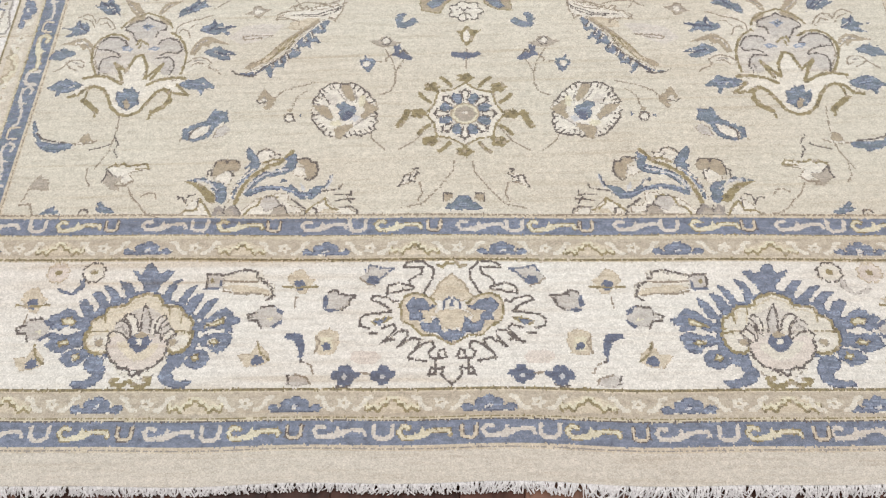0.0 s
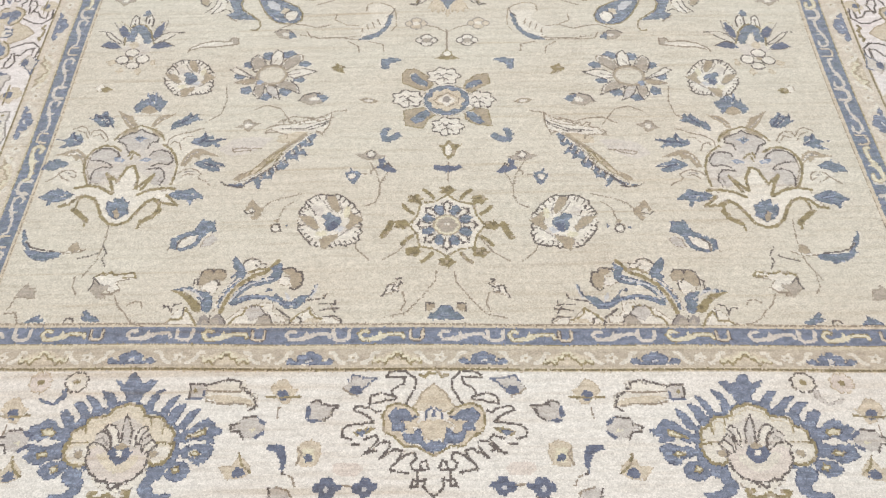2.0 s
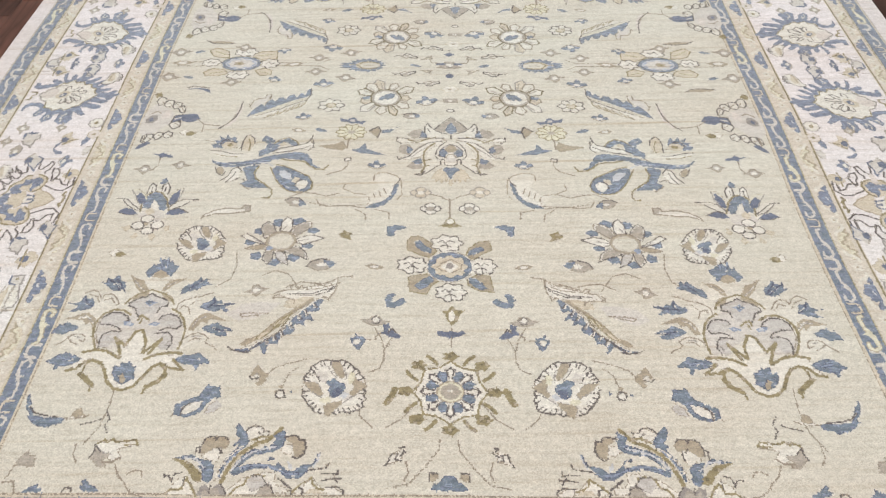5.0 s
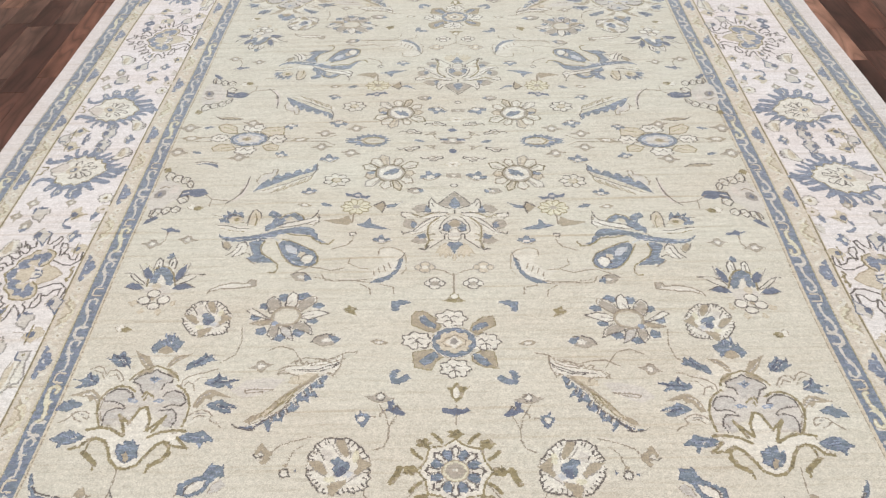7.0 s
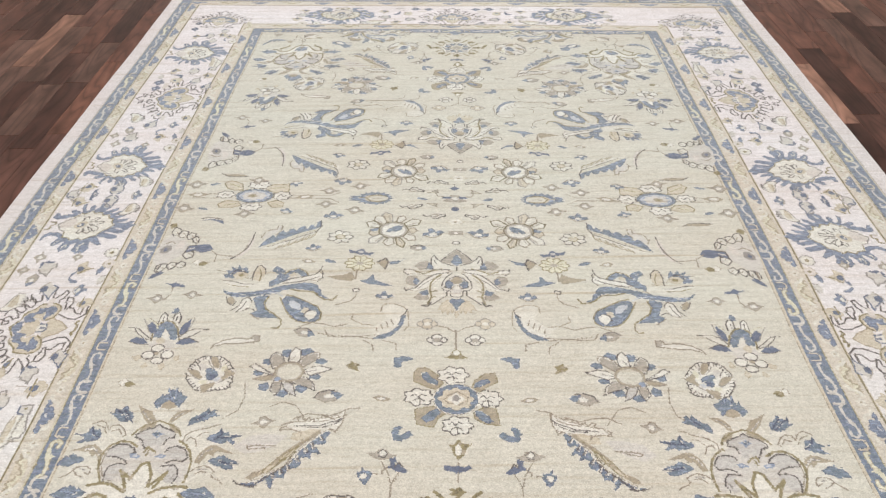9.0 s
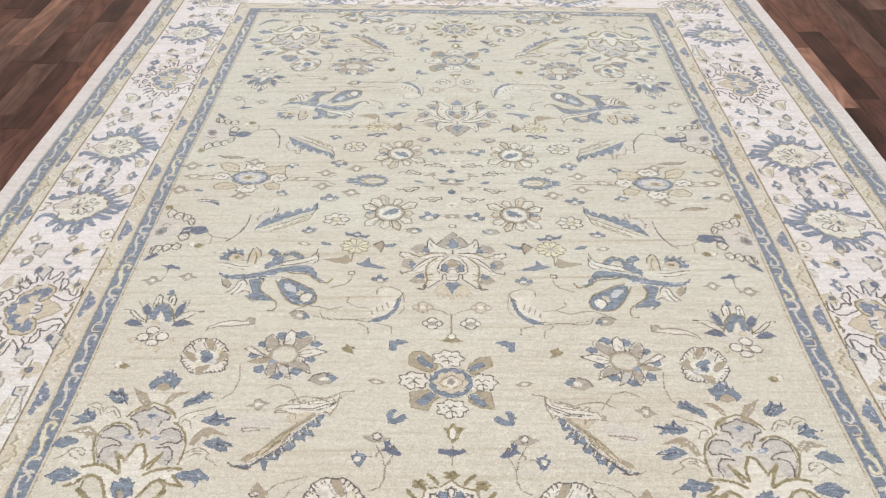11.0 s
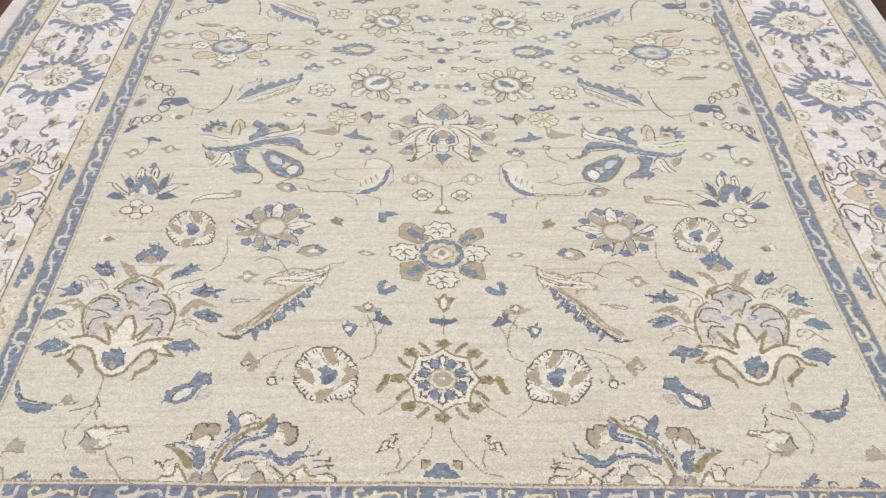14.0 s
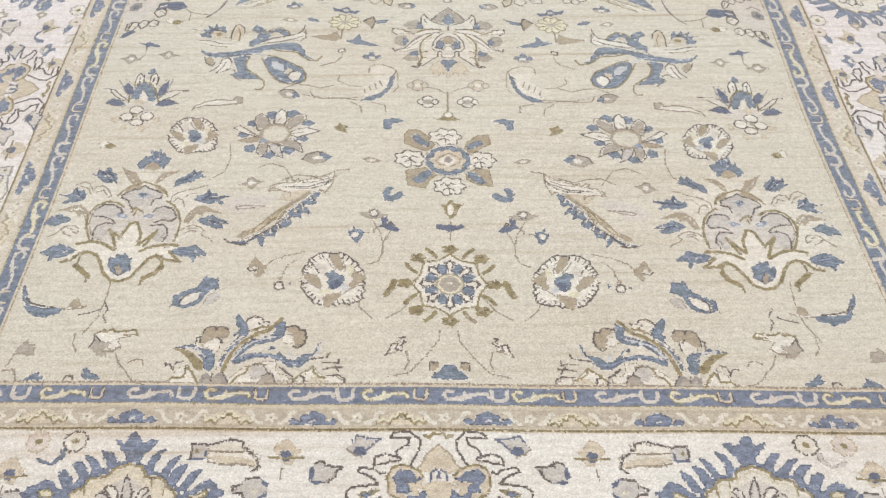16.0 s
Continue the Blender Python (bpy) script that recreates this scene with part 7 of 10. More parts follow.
    p.line(DARK, [(0.7, 6.5), (-0.5, 5.9), (-1.4, 7.7), (-0.9, 9.8), (0.3, 9.5), (1.1, 8.4), (0.7, 6.5)], 0.34)
    p.line(DARK, [(-0.5, 5.9), (-1.4, 7.7), (-0.9, 9.8)], 0.34)
    p.line(BROWN, [(0.7, 6.5), (-0.1, 8)], 0.26)
    p.fill(SLATE, [(11.5, 0.34), (10.2, -0.8), (8.4, -1.2), (6.7, -0.2), (4.3, -1.4), (4.7, 1.7), (6.7, 2.1), (8.6, 2.5), (10.2, 2.3)])
    p.line(DARK, [(6.7, -0.2), (4.3, -1.4), (4.7, 1.7), (6.7, 2.1)], 0.34)
    p.line(HALO, [(6.4, 0.8), (5, 0.34)], 0.4)
    p.fill(SLATE, [(1.2, -9.7), (-0.8, -11.8), (-2.1, -12.3), (-1.5, -10.5), (0.3, -8.9)])
    p.fill(OLIVE, [(-0.4, 10.3), (-2.1, 9.1), (-2.8, 11.1), (-1.3, 11.9)])
    p.plump(GREY, [(0.4, -0.3), (-0.7, -1.6), (-2, -1.6), (-2.2, -0.1), (-1.2, 1.4), (0.1, 1.4)], 0.4)
    p.fill(SLATE, [(-0.4, -0.3), (-1.2, -1.1), (-1.6, -0.1), (-0.8, 0.9)])
    p.line(BROWN, [(0.9, 2.7), (-0.3, 3.4), (-1.9, 2.1)], 0.34)
    p.line(BROWN, [(10.5, 0.4), (12.8, -1.8), (15.3, -2.4), (18.5, -2.7)], 0.28)
    p.line(BROWN, [(12.8, -1.8), (12.9, -4.8)], 0.26)


def far_feather(p):
    """A smaller toothed leaf with a loose blade beside it."""
    p.fill(PALE, [(-5.7, -1), (-4.4, 2.1), (-2.1, 4.4), (-0.8, 4.4), (-2, 1.3), (-4.1, -1)])
    p.fill(HALO, [(-5.3, -6.2), (-2.5, -5.4), (0.4, -3.4), (4.9, -0.3), (9.6, 2.1), (10.7, 3.9), (10.6, 0.7), (7.6, -1.6), (3.8, -4.2), (0, -5.9)])
    p.fill(BLUE, [(-6.3, -6), (-5.2, -3.2), (-4.2, -1.3), (-3, 0.4), (-2, -0.7), (-1.3, 1.3), (-0.2, 2.7), (0.8, 1.6), (1.6, 3.3), (2.7, 3.9), (3.7, 2.5), (4.4, 4.5), (5.8, 5.2), (6.7, 3.7), (7.5, 5.5), (8.4, 6.1), (8.9, 4.7), (9.2, 7), (10.2, 7.9), (10.6, 5.2), (9.1, 3.7), (7, 2.8), (4.7, 1.4), (2.3, -0.2), (-0.7, -2.2), (-3.7, -4.3)])
    p.line(CREAM, [(-3.8, -4.9), (-0.4, -2.9), (5, 0.8), (9.3, 3.2)], 0.5)
    p.line(IVORY, [(-4.1, -5.7), (0, -3.7), (5.1, -0.3), (9.5, 2.4), (10.7, 5)], 0.34)
    p.line(DARK, [(-1.5, -4.3), (2.7, -2), (6.5, 0.6), (9.7, 2.4), (10.7, 5.3), (10.4, 8.2)], 0.28)
    p.line(OLIVE, [(0.6, -4.3), (0.3, -5.3), (-0.8, -5.9)], 0.34)
    p.line(TAN, [(0, -4.8), (-1.2, -6.4)], 0.24)
    p.line(OLIVE, [(2.5, -2.8), (2.1, -4.4), (0.9, -5.3)], 0.34)
    p.line(TAN, [(1.9, -3.4), (0.5, -5.9)], 0.24)
    p.line(OLIVE, [(4.5, -1.7), (3.9, -3.4), (2.6, -4.5)], 0.34)
    p.line(TAN, [(3.9, -2.3), (2.2, -5)], 0.24)
    p.line(OLIVE, [(6.3, -0.5), (5.8, -2.2), (4.5, -3.3)], 0.34)
    p.line(TAN, [(5.7, -1.1), (4.1, -3.9)], 0.24)
    p.line(OLIVE, [(7.9, 0.6), (7.6, -0.9), (6.5, -1.9)], 0.34)
    p.line(TAN, [(7.3, 0.1), (6, -2.5)], 0.24)
    p.line(OLIVE, [(9.6, 1.8), (9.3, 0.3), (8.3, -0.8)], 0.34)
    p.line(TAN, [(9, 1.2), (7.9, -1.3)], 0.24)
    p.line(BROWN, [(-6, -1), (-5.4, 1.8), (-4.2, 2.9), (-2.2, 3), (-2, 5), (-0.7, 5), (-0.8, 2.4), (-1.9, 0.7)], 0.3)
    p.line(BROWN, [(-6.4, 0.1), (-5.4, -2.1)], 0.26)
    p.fill(PINK, [(-12.1, -10.2), (-10.2, -7.6), (-8.9, -1.1), (-8.2, 0.9), (-7.9, -2.7), (-8.7, -7), (-10.1, -9.7)])
    p.line(DARK, [(-13, -11.2), (-10.9, -8.9), (-9.2, -6), (-8.5, -2.2), (-8.3, 1.5)], 0.36)
    p.line(BROWN, [(-9.2, -4.4), (-10.2, -7.6), (-11.7, -9.7)], 0.26)


def star_medallion(p):
    """An eight-pointed ivory star with blue kites, ringed by olive tufts."""
    for k in range(16):
        a = 22.5 * k + 90
        ca, sa = math.cos(radians(a)), math.sin(radians(a))
        if k % 2 == 0:
            r = 8.7 if k % 4 == 0 else 9.0
            p.oval(OLIVE, r * ca, r * sa, 1.6, 1.15, 14, 0.22, 5)
            p.line(OLIVE, [(6.8 * ca, 6.8 * sa), (r * ca, r * sa)], 0.7)
            p.line(DEEP, [((r - 0.5) * ca - 0.8 * sa, (r - 0.5) * sa + 0.8 * ca), ((r + 0.6) * ca, (r + 0.6) * sa)], 0.3)
        else:
            side = 1 if k % 4 == 1 else -1
            p.line(OLIVE, [(7.2 * ca, 7.2 * sa), (8.6 * ca - 0.3 * side * sa, 8.6 * sa + 0.3 * side * ca), (9.8 * ca - 1.0 * side * sa, 9.8 * sa + 1.0 * side * ca)], 0.8)
    star = []
    for k in range(16):
        a, r = radians(22.5 * k + 90), 7.1 if k % 2 == 0 else 6.0
        star.append((r * math.cos(a), r * math.sin(a)))
    p.line(OLIVE, star + star[:1], 0.85)
    p.fill(IVORY, star)
    for k in range(8):
        a = radians(45 * k + 67.5)
        ca, sa = math.cos(a), math.sin(a)
        p.fill(BLUE, [(r * ca - q * sa, r * sa + q * ca) for r, q in ((2.6, -0.3), (3.4, -0.9), (4.3, -1.35), (4.9, -0.7), (5.3, 0.1), (4.8, 0.75), (4.2, 1.3), (3.4, 0.9), (2.6, 0.3))])
    for k in range(8):
        a = 45 * k + 90
        p.petal(IVORY, a, 2.6, 5.9, 0.75)
        p.petal_edge(DARK, a, 3.2, 6.0, 0.72, 0.32)
        ca, sa = math.cos(radians(a)), math.sin(radians(a))
        p.line(DARK, [(5.2 * ca - 1.1 * sa, 5.2 * sa + 1.1 * ca), (5.6 * ca, 5.6 * sa), (5.2 * ca + 1.1 * sa, 5.2 * sa - 1.1 * ca)], 0.26)
    p.oval(CREAM, 0, 0, 2.7, 2.5, 8)
    p.ring(TAN, 0, 0, 2.6, 2.4, 0.24)
    p.oval(GREYTAN, 0, 0, 2.05, 1.95, 8)
    p.fill(IVORY, [(-0.5, -0.1), (0.5, -0.1), (0.5, 0.6), (-0.5, 0.6)])
    for sx in (-1, 1):
        p.line(OLIVE, [(sx * 10.9, 0.4), (sx * 11.4, -1.2), (sx * 12.4, -2.8)], 1.3)


def roundel(p):
    """A scalloped disc: ivory lobes, four tan leaves and a blue heart."""
    p.fill(IVORY, [(-2.3, 6.4), (-0.2, 6.1), (1, 6.4), (2.4, 5.7), (3.4, 4.7), (4.4, 3.9), (4.9, 2.8), (5.9, 1.7), (6.6, 0.2), (5.8, -0.6), (6.3, -1.3), (6, -2.1), (6.5, -2.9), (5.8, -3.7), (6.1, -4.6), (5.4, -5.4), (4.3, -5.7), (3.3, -6), (2, -5.8), (1.1, -6.4), (0.3, -6.1), (-0.4, -6.9), (-1.9, -6.2), (-3.3, -5.8), (-4, -4.8), (-4.7, -4.2), (-5.4, -3.1), (-6.2, -2), (-6.1, -0.9), (-6.6, -0.3), (-6.2, 0.9), (-6.4, 2), (-6, 2.9), (-5.4, 3.7), (-5.2, 4.8), (-4.3, 5.4), (-3.6, 6.1), (-2.3, 6.4)])
    p.fill(TAN, [(-1, 6.2), (0.4, 6.1), (1.1, 4.7), (1.8, 2.6), (1.4, 1.8), (0.4, 2.5), (-0.5, 3.8), (-1, 5.1)])
    p.fill(TAN, [(3.4, 1), (3.9, 2.3), (4.9, 1.3), (6.7, 0), (5.7, -0.6), (4.8, -1.3), (4, -2.1), (3, -2.5), (3.3, -1.3), (3.9, -0.4)])
    p.fill(TAN, [(-6.4, 1.1), (-4.7, 1.2), (-3.4, 0.7), (-2.8, -0.4), (-1.9, -1.7), (-2.6, -2.4), (-3.8, -1.5), (-5.1, -0.5)])
    p.fill(TAN, [(-1, -6.9), (-1.4, -5.7), (-1.7, -4.6), (-1.1, -3.9), (0.3, -3.6), (2, -3.2), (1.6, -4.4), (0.6, -5.4), (0.1, -6.4)])
    p.fill(CREAM, [(2.4, 2.1), (3.1, 3.6), (3.9, 2.8), (3.7, 1.2), (2.9, 0.4)])
    p.fill(CREAM, [(-2.3, -2.7), (-0.7, -2.4), (-0.3, -3.6), (-1.5, -4), (-2.7, -3.3)])
    p.fill(PALE, [(-3.8, 3.4), (-2.2, 3.7), (-1.3, 2.5), (-2.1, 0.9), (-3.3, 1.5)])
    p.fill(PALE, [(2.2, -1.5), (3.6, -2), (3.5, -3.3), (2.2, -3.3)])
    p.fill(SKYPALE, [(1, -2.5), (2.1, -1.2), (3, -1.7), (2.3, -2.9)])
    p.fill(BLUE, [(-1.7, 1.6), (-0.3, 2), (0.6, 1.4), (1.9, 0.7), (2.3, -0.4), (1.8, -1.3), (1, -2.4), (0.1, -2.7), (-0.6, -2), (-1.2, -0.8), (-0.9, -0.1), (-1.7, 0.7)])
    p.fill(SLATE, [(-0.3, -0.9), (0.9, -0.4), (1.7, -0.9), (0.9, -2.3), (0.1, -2.5)])
    p.line(DARK, [(-3.6, 6.1), (-3, 5)], 0.24)
    p.line(DARK, [(-2.9, 6.2), (-2.4, 5.1)], 0.24)
    p.line(DARK, [(-1.4, 6.2), (-1.2, 5.1)], 0.24)
    p.line(DARK, [(1.7, 6), (1.4, 4.9)], 0.24)
    p.line(DARK, [(2.7, 5.4), (2.2, 4.4)], 0.24)
    p.line(DARK, [(3.9, 4.3), (3.2, 3.5)], 0.24)
    p.line(DARK, [(4.7, 3.3), (3.9, 2.7)], 0.24)
    p.line(DARK, [(5.7, 2), (4.7, 1.5)], 0.24)
    p.line(DARK, [(6.1, -1.8), (5.1, -1.6)], 0.24)
    p.line(DARK, [(6.1, -3.3), (5.1, -2.8)], 0.24)
    p.line(DARK, [(5.8, -5), (4.8, -4.2)], 0.24)
    p.line(DARK, [(4.9, -5.5), (4.1, -4.7)], 0.24)
    p.line(DARK, [(3.8, -5.8), (3.2, -4.9)], 0.24)
    p.line(DARK, [(2.6, -5.9), (2.2, -5)], 0.24)
    p.line(DARK, [(1.5, -6.1), (1.3, -5.1)], 0.24)
    p.line(DARK, [(-2.6, -6.1), (-2.2, -5.1)], 0.24)
    p.line(DARK, [(-3.7, -5.3), (-3.1, -4.5)], 0.24)
    p.line(DARK, [(-4.5, -4.4), (-3.7, -3.7)], 0.24)
    p.line(DARK, [(-5.1, -3.6), (-4.3, -3.1)], 0.24)
    p.line(DARK, [(-5.9, -2.4), (-4.9, -2.1)], 0.24)
    p.line(DARK, [(-6.1, -1.2), (-5.1, -1.1)], 0.24)
    p.line(DARK, [(-6.4, 1.6), (-5.3, 1.3)], 0.24)
    p.line(DARK, [(-6.2, 2.4), (-5.2, 2)], 0.24)
    p.line(DARK, [(-5.7, 3.3), (-4.7, 2.6)], 0.24)
    p.line(DARK, [(-5.2, 4.3), (-4.3, 3.5)], 0.24)
    p.line(DARK, [(-4.8, 5.1), (-3.9, 4.1)], 0.24)
    p.line(DARK, [(-2.3, 6.4), (-0.2, 6.1), (1, 6.4), (2.4, 5.7), (3.4, 4.7), (4.4, 3.9), (4.9, 2.8), (5.9, 1.7)], 0.36)
    p.line(DARK, [(5.8, -0.6), (6.3, -1.3), (6, -2.1), (6.5, -2.9), (5.8, -3.7), (6.1, -4.6), (5.4, -5.4), (4.3, -5.7), (3.3, -6), (2, -5.8), (1.1, -6.4), (0.3, -6.1)], 0.36)
    p.line(DARK, [(-1.9, -6.2), (-3.3, -5.8), (-4, -4.8), (-4.7, -4.2), (-5.4, -3.1), (-6.2, -2), (-6.1, -0.9), (-6.6, -0.3)], 0.36)
    p.line(DARK, [(-6.4, 2), (-6, 2.9), (-5.4, 3.7), (-5.2, 4.8), (-4.3, 5.4), (-3.6, 6.1), (-2.3, 6.4)], 0.36)
    p.line(GREY, [(-1.7, 4.8), (-0.7, 3), (0.3, 2)], 0.24)
    p.line(GREY, [(1.6, 4.3), (2.2, 2.6), (2, 1.5)], 0.24)
    p.line(DARK, [(-4.7, 3.7), (-3.6, 2.3), (-3, 1.1)], 0.24)
    p.line(GREY, [(-4.9, -0.8), (-3.4, -1.9), (-2.3, -2.5)], 0.24)
    p.line(GREY, [(2.3, -3.6), (3.3, -2.7), (4.6, -1.9)], 0.24)


def sunflower(p):
    """Ivory and tan petals, splayed unevenly, with blue blooms between them."""
    p.oval(HALO, -5.6, 3.3, 1.8, 1.5, 14, 0.1, 5)
    p.oval(BLUE, -5.6, 3.3, 1.3, 1.1, 16, 0.14, 5)
    p.oval(HALO, -1.3, 6.2, 1.8, 1.8, 14, 0.1, 5)
    p.oval(BLUE, -1.3, 6.2, 1.4, 1.4, 16, 0.14, 5)
    p.oval(HALO, 3.4, 6.5, 2.2, 1.8, 14, 0.1, 5)
    p.oval(BLUE, 3.4, 6.5, 1.8, 1.4, 16, 0.14, 5)
    p.oval(HALO, 7.2, 3.4, 1.9, 1.5, 14, 0.1, 5)
    p.oval(BLUE, 7.2, 3.4, 1.5, 1.1, 16, 0.14, 5)
    p.oval(HALO, 6.3, -1.5, 1.8, 1.5, 14, 0.1, 5)
    p.oval(BLUE, 6.3, -1.5, 1.4, 1.1, 16, 0.14, 5)
    p.oval(HALO, 3.5, -5.3, 1.8, 1.6, 14, 0.1, 5)
    p.oval(BLUE, 3.5, -5.3, 1.4, 1.3, 16, 0.14, 5)
    p.oval(HALO, -0.8, -6.8, 1.9, 1.4, 14, 0.1, 5)
    p.oval(BLUE, -0.8, -6.8, 1.6, 1.1, 16, 0.14, 5)
    p.oval(HALO, -5.2, -4.8, 1.8, 1.6, 14, 0.1, 5)
    p.oval(BLUE, -5.2, -4.8, 1.4, 1.3, 16, 0.14, 5)
    p.oval(HALO, -7.3, -0.4, 1.7, 1.5, 14, 0.1, 5)
    p.oval(BLUE, -7.3, -0.4, 1.3, 1.1, 16, 0.14, 5)
    p.fill(IVORY, [(-4.1, 1), (-5.2, 3.9), (-5.1, 5.6), (-3.9, 6.6), (-2.3, 5.1), (-1.2, 2.4)])
    p.fill(GREYTAN, [(-4, 1.6), (-4.9, 3.9), (-4.8, 5.3), (-3.8, 6), (-2.6, 4.9), (-1.7, 2.8)])
    p.line(DARK, [(-4.1, 1), (-5.2, 3.9), (-5.1, 5.6), (-3.9, 6.6), (-2.3, 5.1), (-1.2, 2.4), (-4.1, 1)], 0.24)
    p.fill(IVORY, [(-0.7, 2.8), (-0.6, 6.3), (0.5, 8.3), (1.9, 7.1), (2.1, 4.1), (1.4, 2.6)])
    p.line(DARK, [(-0.7, 2.8), (-0.6, 6.3), (0.5, 8.3), (1.9, 7.1), (2.1, 4.1), (1.4, 2.6), (-0.7, 2.8)], 0.24)
    p.line(GREY, [(-0.3, 3.4), (0.8, 5.2)], 0.22)
    p.fill(IVORY, [(1.7, 2.2), (2.7, 4.9), (4.6, 6.4), (6.5, 6.6), (6.7, 4.9), (5.2, 3.2), (3.1, 1.4)])
    p.fill(GREYTAN, [(2.3, 2.6), (3.1, 4.7), (4.6, 5.9), (6, 6.1), (6.2, 4.7), (5, 3.4), (3.4, 2)])
    p.line(BROWN, [(1.7, 2.2), (2.7, 4.9), (4.6, 6.4), (6.5, 6.6), (6.7, 4.9), (5.2, 3.2), (3.1, 1.4), (1.7, 2.2)], 0.24)
    p.fill(IVORY, [(2.9, -0.2), (4.7, 1.5), (7.2, 2), (10.2, 1.1), (8.2, 0.1), (5.3, -1.1)])
    p.line(DARK, [(2.9, -0.2), (4.7, 1.5), (7.2, 2), (10.2, 1.1), (8.2, 0.1), (5.3, -1.1), (2.9, -0.2)], 0.24)
    p.line(GREY, [(3.7, 0), (6.4, 0.6)], 0.22)
    p.fill(IVORY, [(0.7, -2.6), (2.2, -1.2), (4.6, -1.9), (6.3, -3.8), (6.9, -6.1), (4.6, -4.7), (1.8, -3.8)])
    p.fill(GREYTAN, [(1.4, -2.8), (2.5, -1.7), (4.4, -2.2), (5.8, -3.7), (6.2, -5.5), (4.4, -4.4), (2.3, -3.7)])
    p.line(DARK, [(0.7, -2.6), (2.2, -1.2), (4.6, -1.9), (6.3, -3.8), (6.9, -6.1), (4.6, -4.7), (1.8, -3.8), (0.7, -2.6)], 0.24)
    p.fill(IVORY, [(-1.1, -3.4), (-0.2, -2.4), (1.5, -4.1), (2.6, -7.7), (0.9, -6.8), (-0.5, -5.2)])
    p.fill(LILAC, [(-0.7, -3.7), (0, -3), (1.3, -4.3), (2.2, -7.1), (0.8, -6.4), (-0.3, -5.2)])
    p.line(DARK, [(-1.1, -3.4), (-0.2, -2.4), (1.5, -4.1), (2.6, -7.7), (0.9, -6.8), (-0.5, -5.2), (-1.1, -3.4)], 0.24)
    p.fill(IVORY, [(-3.2, -2.9), (-1.3, -2.5), (-1.2, -5.5), (-2.2, -7.5), (-3.7, -5.7)])
    p.fill(GREYTAN, [(-3, -3.4), (-1.5, -3), (-1.4, -5.3), (-2.2, -6.9), (-3.4, -5.5)])
    p.line(DARK, [(-3.2, -2.9), (-1.3, -2.5), (-1.2, -5.5), (-2.2, -7.5), (-3.7, -5.7), (-3.2, -2.9)], 0.24)
    p.fill(IVORY, [(-2.6, -1.2), (-3.2, -2.6), (-5.9, -2.8), (-8.3, -2.4), (-6.8, -1.7), (-4.8, -1.2)])
    p.fill(TAN, [(-3.2, -1.3), (-3.7, -2.4), (-5.8, -2.6), (-7.7, -2.3), (-6.4, -1.7), (-4.9, -1.3)])
    p.line(BROWN, [(-2.6, -1.2), (-3.2, -2.6), (-5.9, -2.8), (-8.3, -2.4), (-6.8, -1.7), (-4.8, -1.2), (-2.6, -1.2)], 0.24)
    p.fill(IVORY, [(-2.5, -1.4), (-4.2, -0.4), (-6.5, 1.2), (-8.6, 2.7), (-9.7, 1.7), (-7.6, 0.3), (-5, -0.7)])
    p.line(DARK, [(-2.5, -1.4), (-4.2, -0.4), (-6.5, 1.2), (-8.6, 2.7), (-9.7, 1.7), (-7.6, 0.3), (-5, -0.7), (-2.5, -1.4)], 0.24)
    p.line(GREY, [(-3.4, -1), (-6.3, 0.5)], 0.22)
    p.oval(BROWN, -0.0, -0.0, 3.7, 3.4, 24, 0.05, 9)
    p.oval(TAN, -0.0, -0.0, 3.5, 3.1, 24)
    p.oval(GREYTAN, -0.0, -0.0, 3.2, 2.8, 22)
    p.oval(FIELD, 0.1, -0.0, 2.9, 2.5, 22, 0.05, 7)
    p.oval(SKY, -2.4, -2.3, 0.8, 0.7, 12, 0.1, 5)


